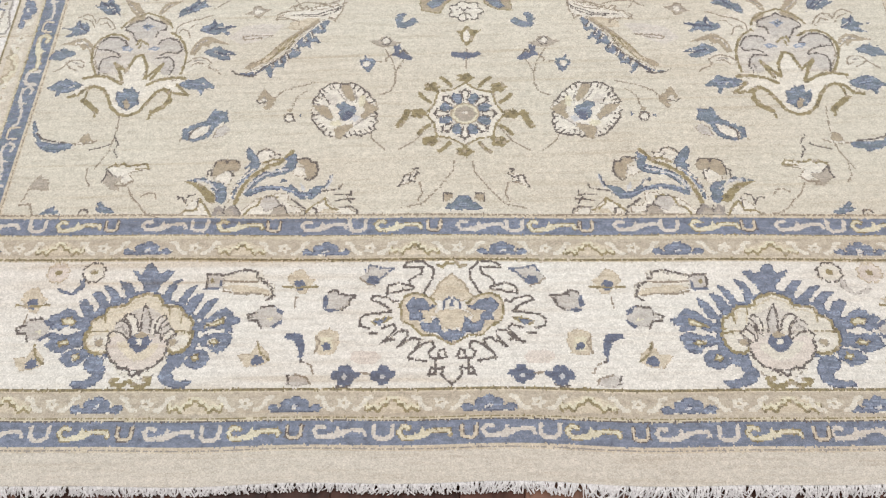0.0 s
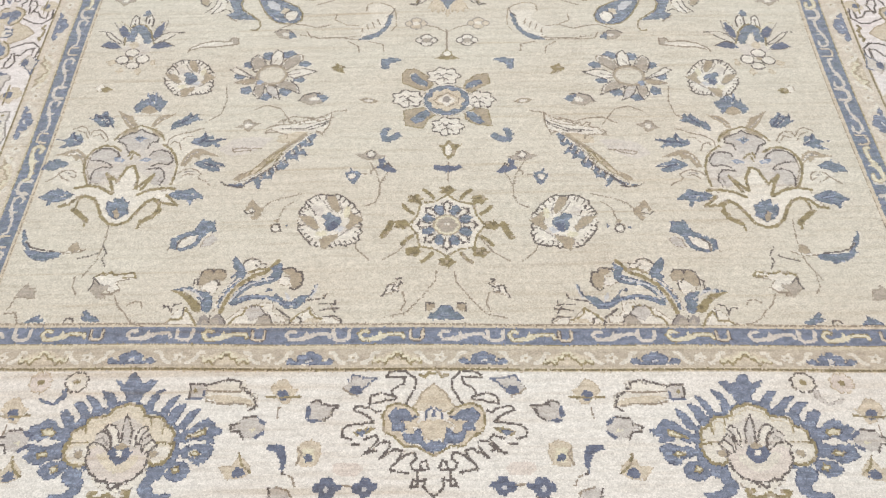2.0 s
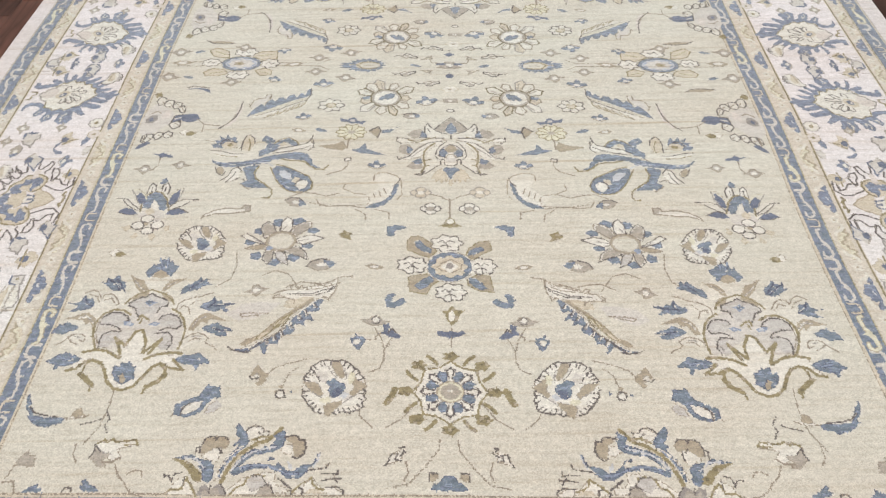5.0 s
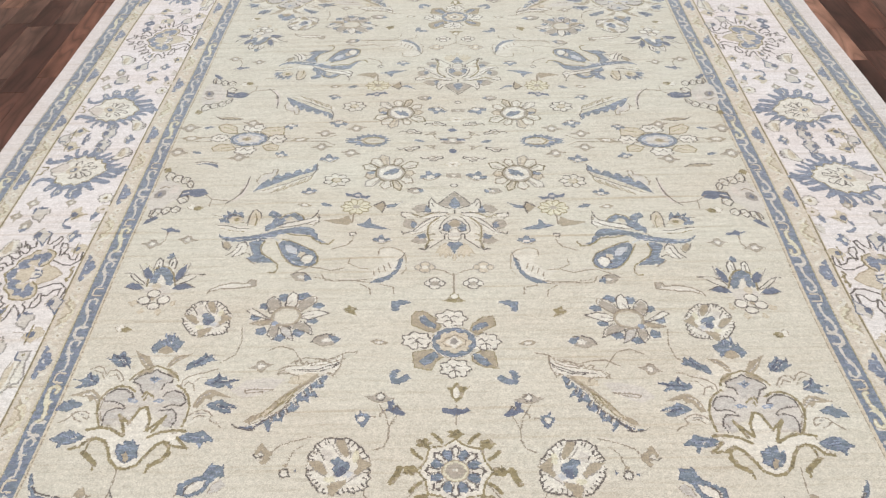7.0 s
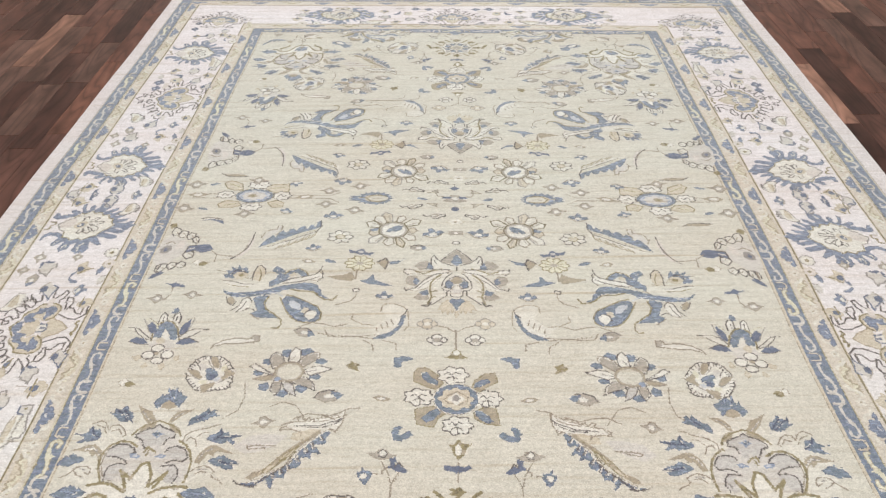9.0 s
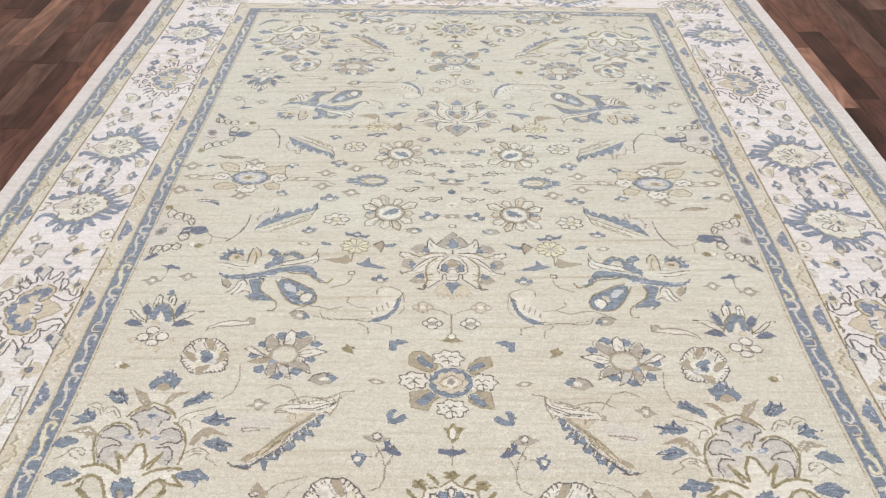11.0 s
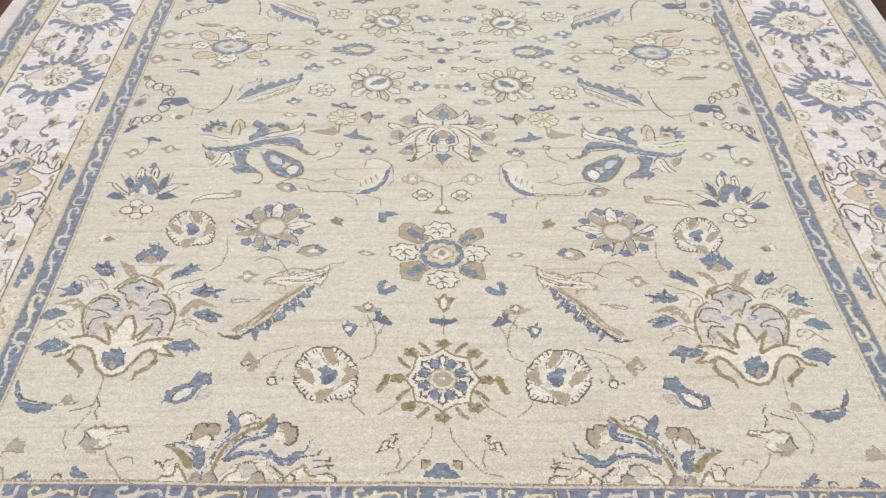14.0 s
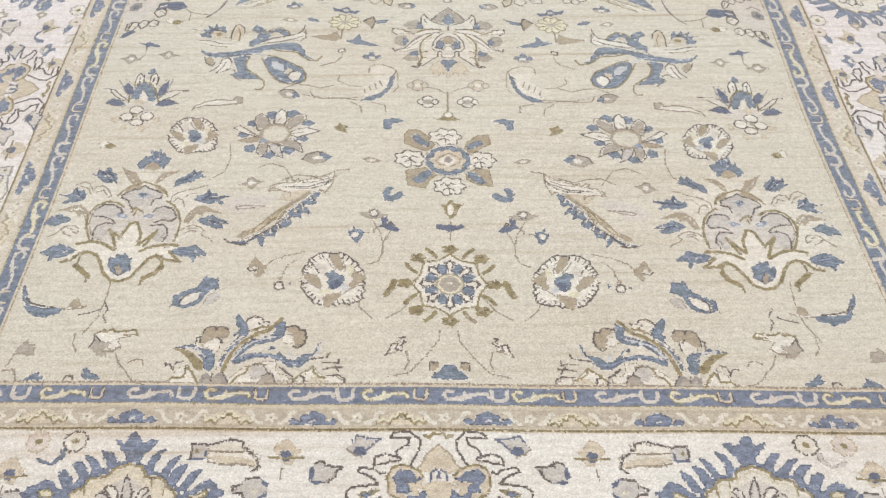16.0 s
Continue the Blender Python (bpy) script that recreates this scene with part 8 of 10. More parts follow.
def cross_rosette(p):
    p.fill(TAN, [(-9.8, 8), (-8.9, 9.8), (-7, 10), (-4.3, 7.8), (-2.9, 5), (-4.3, 3), (-6.5, 3.7), (-9.7, 5.5)])
    p.line(OLIVE, [(-9.8, 8), (-8.9, 9.8), (-7, 10), (-4.3, 7.8), (-2.9, 5), (-4.3, 3), (-6.5, 3.7), (-9.7, 5.5), (-9.8, 8)], 0.22)
    p.fill(BLUE, [(-8.2, 8.3), (-6.8, 8.7), (-5.5, 6.8), (-3.8, 5.6), (-4.3, 4.3), (-5.9, 4.8), (-7.6, 6.2)])
    p.fill(TAN, [(9.3, 8.4), (9.7, 5.4), (7.3, 4), (5.6, 2.4), (3.7, 3.6), (4.4, 6), (6.7, 8)])
    p.line(OLIVE, [(9.3, 8.4), (9.7, 5.4), (7.3, 4), (5.6, 2.4), (3.7, 3.6), (4.4, 6), (6.7, 8), (9.3, 8.4)], 0.22)
    p.fill(BLUE, [(7.8, 6.5), (8, 5.3), (5.8, 4), (3.9, 3.6), (4.4, 5.1), (6.1, 6.2)])
    p.fill(TAN, [(-9.3, -3.1), (-6.4, -2.3), (-3.7, -1.9), (-2.4, -4.1), (-4.1, -5.7), (-5.1, -8.2), (-8.8, -7.5)])
    p.line(OLIVE, [(-9.3, -3.1), (-6.4, -2.3), (-3.7, -1.9), (-2.4, -4.1), (-4.1, -5.7), (-5.1, -8.2), (-8.8, -7.5), (-9.3, -3.1)], 0.22)
    p.fill(BLUE, [(-8, -5.6), (-5.8, -3.5), (-4.2, -2.6), (-3.5, -4.1), (-5.2, -6.2), (-6.6, -6.9)])
    p.fill(TAN, [(3.8, -4), (6.1, -2.2), (8.9, -2.7), (9.5, -7.5), (6.5, -7.2), (4, -5.6)])
    p.line(OLIVE, [(3.8, -4), (6.1, -2.2), (8.9, -2.7), (9.5, -7.5), (6.5, -7.2), (4, -5.6), (3.8, -4)], 0.22)
    p.fill(BLUE, [(3.9, -3.4), (5.4, -3.2), (6.8, -4.5), (8.2, -6.5), (6.9, -7), (5.4, -6.1), (4.3, -4.7)])
    p.oval(IVORY, -8.4, 0.6, 3.3, 2.5, 30, 0.10, 7)
    p.ring(DARK, -8.4, 0.6, 3.3, 2.5, 0.3, 0.13, 7)
    p.line(DARK, [(-10.3, 0.8), (-9.4, 1.6), (-8.7, 0.6), (-7.9, 1.5), (-6.7, 1)], 0.28)
    p.line(DARK, [(-9.7, -0.4), (-8.3, 0.3), (-7.2, -0.6)], 0.28)
    p.line(DARK, [(-8.3, 0.3), (-8.2, -1.3)], 0.28)
    p.oval(IVORY, 7.2, 0.3, 3.1, 2.4, 30, 0.10, 7)
    p.ring(DARK, 7.2, 0.3, 3.1, 2.4, 0.3, 0.13, 7)
    p.line(DARK, [(5.3, 0.5), (6.3, 1.2), (6.9, 0.3), (7.7, 1.1), (8.8, 0.6)], 0.28)
    p.line(DARK, [(5.9, -0.7), (7.2, -0.1), (8.2, -0.9)], 0.28)
    p.line(DARK, [(7.2, -0.1), (7.3, -1.7)], 0.28)
    p.oval(IVORY, -0.6, 7.6, 3.5, 2.6, 30, 0.10, 7)
    p.ring(DARK, -0.6, 7.6, 3.5, 2.6, 0.3, 0.13, 7)
    p.line(DARK, [(-2.7, 7.9), (-1.6, 8.6), (-0.9, 7.6), (0, 8.5), (1.2, 8)], 0.28)
    p.line(DARK, [(-2, 6.6), (-0.6, 7.2), (0.6, 6.3)], 0.28)
    p.line(DARK, [(-0.6, 7.2), (-0.4, 5.6)], 0.28)
    p.oval(IVORY, 0.1, -7.6, 3.2, 2.5, 30, 0.10, 7)
    p.ring(DARK, 0.1, -7.6, 3.2, 2.5, 0.3, 0.13, 7)
    p.line(DARK, [(-1.9, -7.4), (-0.9, -6.6), (-0.3, -7.6), (0.5, -6.7), (1.6, -7.2)], 0.28)
    p.line(DARK, [(-1.2, -8.6), (0, -8), (1.2, -8.8)], 0.28)
    p.line(DARK, [(0, -8), (0.2, -9.6)], 0.28)
    p.oval(IVORY, -0.0, 0.2, 5.3, 4.9, 36)
    p.oval(BLUE, -0.0, 0.2, 5.0, 4.5, 36)
    p.oval(PALETAN, -0.0, 0.2, 3.7, 3.2, 40, 0.10, 8)
    p.line(BROWN, [(-2.7, 0), (-1.6, 1.4), (-0.6, 1.8), (0.3, 2.5), (1.4, 1.7), (2.7, 0.8), (2.6, -0.4), (1.5, -1), (0.6, -1.7), (-0.6, -1.3), (-1.9, -1), (-2.7, 0)], 0.24)
    p.oval(IVORY, -0.0, 0.2, 1.6, 1.6, 16, 0.2, 4)
    p.oval(GREY, 0.0, 0.4, 0.9, 1.0, 12, 0.2, 5)


def side_rosette(p):
    """The rosette of the waist: tan leaves with cream veins round a blue oval ring."""
    p.fill(PALETAN, [(-9.7, 7.1), (-7.8, 8.8), (-3.8, 6.8), (-3, 3.1), (-5.7, 3.1), (-8.1, 4.1)])
    p.line(OLIVE, [(-9.7, 7.1), (-7.8, 8.8), (-3.8, 6.8), (-3, 3.1), (-5.7, 3.1), (-8.1, 4.1), (-9.7, 7.1)], 0.34)
    p.line(CREAM, [(-8, 7.1), (-4.4, 4.8)], 0.6)
    p.line(OLIVE, [(-8, 7.1), (-4.4, 4.8)], 0.2)
    p.fill(PALETAN, [(3.6, 4.5), (6.3, 6.6), (11.3, 7.1), (11.6, 2.7), (8, 1.7), (5.6, 2.9)])
    p.line(OLIVE, [(3.6, 4.5), (6.3, 6.6), (11.3, 7.1), (11.6, 2.7), (8, 1.7), (5.6, 2.9), (3.6, 4.5)], 0.34)
    p.line(CREAM, [(6.3, 4.3), (10.3, 5.4)], 0.6)
    p.line(OLIVE, [(6.3, 4.3), (10.3, 5.4)], 0.2)
    p.fill(PALETAN, [(-9.3, -4.9), (-7.2, -2.7), (-3.5, -3.3), (-1.8, -5.5), (-4.9, -6.7), (-8.4, -6.7)])
    p.line(OLIVE, [(-9.3, -4.9), (-7.2, -2.7), (-3.5, -3.3), (-1.8, -5.5), (-4.9, -6.7), (-8.4, -6.7), (-9.3, -4.9)], 0.34)
    p.line(CREAM, [(-7.3, -5.5), (-3.6, -4.5)], 0.6)
    p.line(OLIVE, [(-7.3, -5.5), (-3.6, -4.5)], 0.2)
    p.fill(PALETAN, [(5.9, -3.8), (8.7, -2.5), (11, -3.7), (11, -6.2), (7.6, -6.3)])
    p.line(OLIVE, [(5.9, -3.8), (8.7, -2.5), (11, -3.7), (11, -6.2), (7.6, -6.3), (5.9, -3.8)], 0.34)
    p.line(CREAM, [(7.2, -4.4), (10.2, -5.3)], 0.6)
    p.line(OLIVE, [(7.2, -4.4), (10.2, -5.3)], 0.2)
    p.oval(IVORY, 1.8, 6.2, 3.3, 2.2, 28, 0.10, 7)
    p.ring(DARK, 1.8, 6.2, 3.3, 2.2, 0.3, 0.13, 7)
    p.line(DARK, [(0.3, 5.7), (1.3, 7.1), (2.4, 5.8), (3.5, 6.7)], 0.28)
    p.oval(IVORY, 1.1, -6.1, 3.1, 2.3, 28, 0.10, 7)
    p.ring(DARK, 1.1, -6.1, 3.1, 2.3, 0.3, 0.13, 7)
    p.line(DARK, [(-0.4, -6.5), (0.6, -5.1), (1.6, -6.5), (2.7, -5.6)], 0.28)
    p.oval(IVORY, -7.9, 0.5, 2.7, 1.9, 28, 0.10, 7)
    p.ring(DARK, -7.9, 0.5, 2.7, 1.9, 0.3, 0.13, 7)
    p.line(DARK, [(-9.1, 0.1), (-8.3, 1.3), (-7.4, 0.1), (-6.5, 0.9)], 0.28)
    p.oval(IVORY, 9.9, 0.1, 2.7, 2.3, 28, 0.10, 7)
    p.ring(DARK, 9.9, 0.1, 2.7, 2.3, 0.3, 0.13, 7)
    p.line(DARK, [(8.6, -0.4), (9.5, 1), (10.3, -0.4), (11.3, 0.6)], 0.28)
    p.oval(OLIVE, 1.2, -0.1, 6.0, 4.2, 32)
    p.oval(BLUE, 1.2, -0.1, 5.9, 3.9, 32)
    p.oval(SKYPALE, 1.2, -0.1, 4.8, 2.8, 28)
    p.oval(SKY, 1.2, -0.1, 4.4, 2.4, 28)
    p.oval(PALE, 1.2, -0.1, 3.9, 2.2, 32, 0.1, 8)
    p.oval(TAN, 0.6, -0.1, 1.6, 1.0, 12, 0.25, 5)
    p.oval(OLIVE, 0.6, -0.1, 0.6, 0.5, 8)


def tan_quill(p):
    p.fill(TAN, [(-4.2, -0.9), (-2.4, 0.3), (0.6, 0.6), (3.8, 0.2), (2.0, -0.6), (-0.8, -0.7), (-2.6, -0.5)])
    p.line(DARK, [(-4.3, -1.0), (-2.4, 0.4), (0.6, 0.8), (3.9, 0.3)], 0.3)


def saw_leaf(p):
    edge = []
    for k in range(36):
        a = 2 * math.pi * k / 36
        r = 0.92 if k % 2 else 1.2
        edge.append((5.2 * r * math.cos(a) - (2.0 if 16 <= k <= 20 else 0), 3.3 * r * math.sin(a)))
    p.fill(BLUE, edge)
    p.oval(SKY, -2.4, 0, 1.9, 1.2, 12)
    p.oval(PALETAN, 0.6, 0, 3.7, 2.1, 20)
    p.oval(FIELD, 1.2, 0, 2.9, 1.4, 20)
    p.line(OLIVE, [(-4.6, 0.2), (-2.5, 0.2), (-1.0, 1.6), (1.5, 1.9), (3.6, 1.1)], 0.45)
    p.line(OLIVE, [(-2.5, 0.1), (-1.0, -1.6), (1.5, -1.9), (3.4, -1.2)], 0.4)
    p.line(GREYTAN, [(-0.6, -0.3), (0.6, 0.1), (2.2, -0.2)], 0.4)


def daisy(p):
    """Scalloped petals with knots of thread at their tips."""
    p.oval(HALO, 0, 0, 2.6, 2.2, 32, 0.13, 7)
    p.ring(DARK, 0, 0, 2.6, 2.2, 0.26, 0.13, 7)
    for k in range(7):
        a = radians(360 / 7 * (k + 0.5))
        p.line(DARK, [(1.3 * math.cos(a), 1.1 * math.sin(a)), (2.2 * math.cos(a), 1.9 * math.sin(a))], 0.22)
    p.ring(OLIVE, 0, 0, 1.0, 0.8, 0.26)
    p.oval(PALETAN, 0, 0, 0.8, 0.6, 12)


def pale_daisy(p):
    p.oval(CREAM, 0, 0, 2.9, 2.4, 40, 0.12, 10)
    p.ring(OLIVE, 0, 0, 2.9, 2.4, 0.24, 0.12, 10)
    for k in range(10):
        a = radians(36 * k + 18)
        p.line(OLIVE, [(0.9 * math.cos(a), 0.7 * math.sin(a)), (2.5 * math.cos(a), 2.1 * math.sin(a))], 0.2)
    p.oval(GREYTAN, 0, 0, 0.8, 0.6, 12)
    p.line(BROWN, [(-0.3, -2.4), (-0.4, -5.4)], 0.4)


def quatrefoil(p):
    for x, y in ((1.2, 0), (-1.2, 0), (0, 1.0), (0, -1.0)):
        p.oval(IVORY, x, y, 1.3, 1.0, 16)
        p.ring(DARK, x, y, 1.3, 1.0, 0.3)
    p.oval(GREYTAN, 0, 0, 0.9, 0.7, 12)


def pale_quatrefoil(p):
    for x, y in ((1.3, 0), (-1.3, 0), (0, 1.0), (0, -1.0)):
        p.oval(PALETAN, x, y, 1.3, 1.0, 16)
        p.ring(GREY, x, y, 1.3, 1.0, 0.28)
    p.oval(IVORY, 0, 0, 0.8, 0.6, 12)


def blue_bud(p):
    p.fill(BLUE, [(-2.7, -0.3), (-2.2, 0.9), (-1.1, 0.7), (-0.6, 2.1), (0.3, 2.2), (0.9, 0.8), (2.2, 0.9), (2.8, -0.2), (1.0, -0.8), (0, -1.4), (-1.0, -0.8)])
    p.oval(IVORY, 0, -0.3, 0.9, 0.6, 10)
    p.line(BROWN, [(-2.2, -0.5), (-0.8, -1.5), (0.6, -1.6), (2.0, -0.6)], 0.3)


def grey_bud(p):
    p.fill(GREYTAN, [(-2.6, 0.2), (-1.6, 1.3), (0.2, 1.5), (1.6, 0.9), (2.7, -0.1), (1.2, -1.2), (-0.8, -1.3)])
    p.fill(BLUE, [(0.6, 1.1), (2.0, 0.7), (2.7, -0.2), (1.4, -1.1), (0.9, -0.2)])
    p.oval(IVORY, 0.1, 0.1, 0.9, 0.6, 10)
    p.line(DARK, [(-2.5, 0.3), (-1.5, 1.4), (0.2, 1.6), (1.4, 1.1)], 0.3)


def tan_bud(p):
    p.fill(GREYTAN, [(-2.8, 0.0), (-1.2, 0.7), (-0.7, 1.8), (0.6, 1.7), (1.1, 0.7), (2.8, 0.1), (0.9, -0.7), (0, -1.7), (-0.9, -0.7)])
    p.fill(IVORY, [(-1.0, 0.2), (-0.2, 1.1), (0.9, 0.5), (0.7, -0.4), (-0.5, -0.6)])
    p.line(BROWN, [(-2.8, 0.0), (-1.2, 0.6), (-0.7, 1.8), (0.6, 1.7), (1.1, 0.7), (2.8, 0.1)], 0.3)
    p.line(TAN, [(-1.2, -0.7), (0, -1.7), (1.0, -0.7)], 0.3)


def olive_bud(p):
    p.fill(IVORY, [(-2.4, 0.4), (-1.2, 1.8), (0.2, 1.0), (0.4, -0.6), (-1.4, -0.8)])
    p.fill(OLIVE, [(-0.6, 0.3), (0.6, 1.1), (2.2, 0.2), (1.2, -0.9), (-0.4, -0.8)])


def eye_bud(p):
    p.fill(TAN, [(-2.2, 0), (-0.7, 0.9), (0.8, 0.8), (2.4, 0), (0.8, -0.8), (-0.7, -0.9)])
    p.oval(IVORY, 0, 0, 1.1, 0.55, 12)


def blue_dash(p):
    p.fill(BLUE, [(-2.0, 0.5), (-0.6, 1.0), (1.2, 0.3), (2.1, -0.5), (0.2, -0.8), (-1.2, -0.2)])


def bar_bud(p):
    p.fill(SLATE, [(-3.9, 0.9), (-2.2, 0.3), (-1.2, 0.5), (-0.5, 1.6), (0.5, 1.6), (1.2, 0.5), (2.2, 0.3), (3.9, 0.9), (3.0, -0.9), (0.9, -0.7), (0, -1.4), (-0.9, -0.7), (-3.0, -0.9)])
    p.oval(LILAC, 0, 0.2, 0.8, 0.6, 10)


def bird_wings(p):
    p.fill(TAN, [(-6.2, -0.4), (-3.2, 0.6), (-1.6, 2.0), (-0.4, 0.2), (-1.0, -1.0), (-4.0, -0.9)])
    p.fill(BLUE, [(0.2, -0.4), (2.0, 0.4), (2.8, 2.2), (3.6, 0.4), (7.6, -0.8), (3.0, -1.2)])


def small_box(p):
    p.fill(IVORY, [(-0.8, -0.6), (0.8, -0.6), (0.8, 0.6), (-0.8, 0.6)])
    p.line(DARK, [(-0.8, -0.6), (0.8, -0.6), (0.8, 0.6), (-0.8, 0.6), (-0.8, -0.6)], 0.3)
    p.line(BROWN, [(0, -0.8), (-0.4, -2.6), (-2.0, -4.2), (-6.0, -5.0)], 0.35)


def tan_bird(p):
    p.fill(TAN, [(-1.9, 0.1), (-0.4, 1.6), (0.2, 0.3), (-0.2, -1.8), (-1.0, -0.8)])
    p.fill(BLUE, [(0.2, 0.5), (1.6, 0.6), (3.4, 1.6), (1.8, -0.2), (0.4, -0.4)])
    p.line(DARK, [(-1.8, 0.2), (-0.3, 1.5), (0.2, 0.2), (-0.2, -1.7)], 0.3)


def moth(p):
    """A small outlined bird with an ivory wing."""
    p.fill(HALO, [(-2.6, 0.9), (-0.9, 0.6), (0.2, 1.2), (1.1, 0.4), (2.9, 0.6), (1.6, -0.7), (-0.4, -1.1), (-1.2, -0.1)])
    p.line(DARK, [(-2.9, 1.0), (-2.4, 0.2), (-1.0, 0.3), (-0.5, -1.0), (0.8, -1.2), (1.5, -0.5), (2.9, -0.3), (3.0, 0.5), (1.2, 0.4)], 0.36)
    p.line(BROWN, [(-1.0, 0.5), (0.2, 1.0), (1.0, 0.3)], 0.3)
    p.oval(GREYTAN, 0.2, -0.2, 0.8, 0.5, 8)


def tan_chip(p):
    p.fill(GREYTAN, [(-1.9, 0.9), (1.7, 0.9), (1.0, 0.1), (1.4, -1.1), (0, -0.4), (-0.6, 0.2)])
    p.line(BROWN, [(-1.9, 0.9), (1.7, 0.9), (1.0, 0.1), (1.4, -1.1)], 0.3)
    p.line(CREAM, [(-0.6, 0.6), (0.7, 0.4)], 0.3)


def diamond(p):
    p.fill(SLATE, [(-1.7, 0), (0, 1.2), (1.7, 0), (0, -1.2)])
    p.line(DARK, [(0, 1.4), (0, 2.4)], 0.3)


def tan_knot(p):
    """The knot at the rug's middle: blue wings over a tan boss, with two thin stems."""
    p.fill(GREYTAN, [(-3.8, -1.6), (-2.4, -0.4), (-1.4, 1.7), (1.4, 1.7), (2.4, -0.4), (3.8, -1.6), (1.4, -2.2), (-1.4, -2.2)])
    for way in (1, -1):
        p.fill(SLATE, [(way * 1.2, 0.8), (way * 3.6, 0.9), (way * 4.0, -0.1), (way * 1.4, -0.2)])
        p.line(BROWN, [(way * 6.0, 3.2), (way * 5.2, 0.9), (way * 3.4, 0.9)], 0.3)
        p.line(BROWN, [(way * 3.8, -1.6), (way * 2.0, -1.2), (way * 1.4, -2.2)], 0.3)
    p.oval(IVORY, 0, -0.2, 1.1, 0.9, 12, 0.15, 5)
    p.line(DARK, [(-0.7, -1.5), (0, -1.1), (0.7, -1.5)], 0.3)


def dot(p):
    p.oval(SLATE, 0, 0, 1.3, 1.2, 10)
    p.line(DARK, [(0, 1.2), (0, 2.4)], 0.3)


def column_daisy(p):
    p.oval(IVORY, 0, 0, 2.2, 1.6, 28, 0.14, 6)
    p.ring(CREAMLINE, 0, 0, 2.2, 1.6, 0.3, 0.14, 6)
    p.oval(TAN, 0, 0, 0.5, 0.4, 8)


def tan_box(p):
    p.fill(GREYTAN, [(-2.2, -0.9), (2.2, -0.9), (2.0, 1.0), (-2.0, 1.0)])
    p.oval(IVORY, 0, 0, 0.8, 0.5, 8)


def ring_dot(p):
    p.oval(IVORY, 0, 0, 1.0, 0.7, 10)
    p.ring(DARK, 0, 0, 1.0, 0.7, 0.3)


def ring_bud(p):
    p.fill(OLIVE, [(-3.0, -1.3), (-1.4, -0.4), (-1.0, 1.0), (0, 1.9), (1.0, 1.0), (1.4, -0.4), (3.0, -1.3), (0, -1.7)])
    p.oval(IVORY, 0, 0.4, 0.9, 0.9, 10)
    p.line(BROWN, [(0, 1.9), (0, 8.2)], 0.26)
    p.line(BROWN, [(0, 7.6), (-2.4, 9.4), (-5.0, 10.2)], 0.26)
    p.line(BROWN, [(0, 7.6), (2.4, 9.4), (5.0, 10.2)], 0.26)


def stem_bud(p):
    p.fill(SLATE, [(-3.2, 0.4), (-1.4, 0.6), (-0.4, 1.6), (0.6, 0.8), (2.6, 0.6), (3.0, -0.2), (0.4, -0.4), (-0.6, -1.2), (-1.2, -0.2)])
    p.line(BROWN, [(-0.4, -0.8), (0.2, -4.0), (-0.6, -6.0)], 0.35)


def quill(p):
    p.fill(IVORY, [(-3.2, -0.2), (-1.4, 0.9), (1.6, 0.5), (3.6, -1.8), (1.2, -0.6), (-1.0, -0.2)])
    p.fill(SLATE, [(-3.6, -0.4), (-1.0, -0.2), (1.2, -0.6), (3.9, -2.4), (3.2, -0.4), (1.6, 0.1), (-1.0, 0.3)])
    p.line(DARK, [(-3.4, 0.6), (-1.4, 1.1), (1.2, 0.8), (3.0, 0.2)], 0.3)


def thin_vine(p):
    p.line(BROWN, [(-6, -1), (-3, 0.6), (0, 0.2), (3, -0.8), (6, 0.4)], 0.32)


SCROLL = [(-2.3, 0.75), (-3.3, 0.95), (-3.9, 0.2), (-3.3, -0.75), (-1.9, -0.8), (-0.5, -0.45), (0.6, 0.1), (2.2, 0.35), (3.7, 0.3), (4.0, -0.35)]
SCROLL_BELLY = [(-3.2, -1.05), (-0.8, -1.1), (0.9, -0.45), (1.6, 0.35), (0.2, 0.3), (-0.3, 1.05), (-0.7, 0.0), (-2.2, -0.4)]


def band_scroll(p):
    p.line(OLIVE, SCROLL, 0.85)
    p.line(CREAM, SCROLL, 0.52)
    p.fill(CREAM, SCROLL_BELLY)


def band_scroll_thin(p):
    p.line(PALE, SCROLL, 0.46)
    p.fill(PALE, [(-2.6, -0.85), (-0.8, -0.95), (0.7, -0.35), (-0.2, 0.15), (-0.3, 0.85), (-0.7, -0.1)])


def band_scroll_pale(p):
    p.line(PALE, SCROLL, 0.62)
    p.fill(PALE, SCROLL_BELLY)


def band_hook(p):
    p.line(PALE, [(-1.4, 1.0), (-1.35, -0.5), (-0.7, -0.95), (0.6, -0.95), (1.3, -0.45), (1.45, 1.0)], 0.68)


def crown(p):
    """Three steps of a blue bloom over two trailing lobes."""
    p.fill(BLUE, [(-4.0, -1.3), (4.0, -1.3), (3.6, -0.5), (-3.6, -0.5)])
    for x, y, rx, ry in ((0, 0.45, 1.1, 0.95), (-1.3, 0.0, 1.0, 0.85), (1.3, 0.0, 1.0, 0.85), (-3.4, -0.6, 0.95, 0.6), (3.4, -0.6, 0.95, 0.6)):
        p.oval(BLUE, x, y, rx, ry, 12)
    p.line(SKYPALE, [(-0.4, -0.6), (0.3, -0.4)], 0.3)


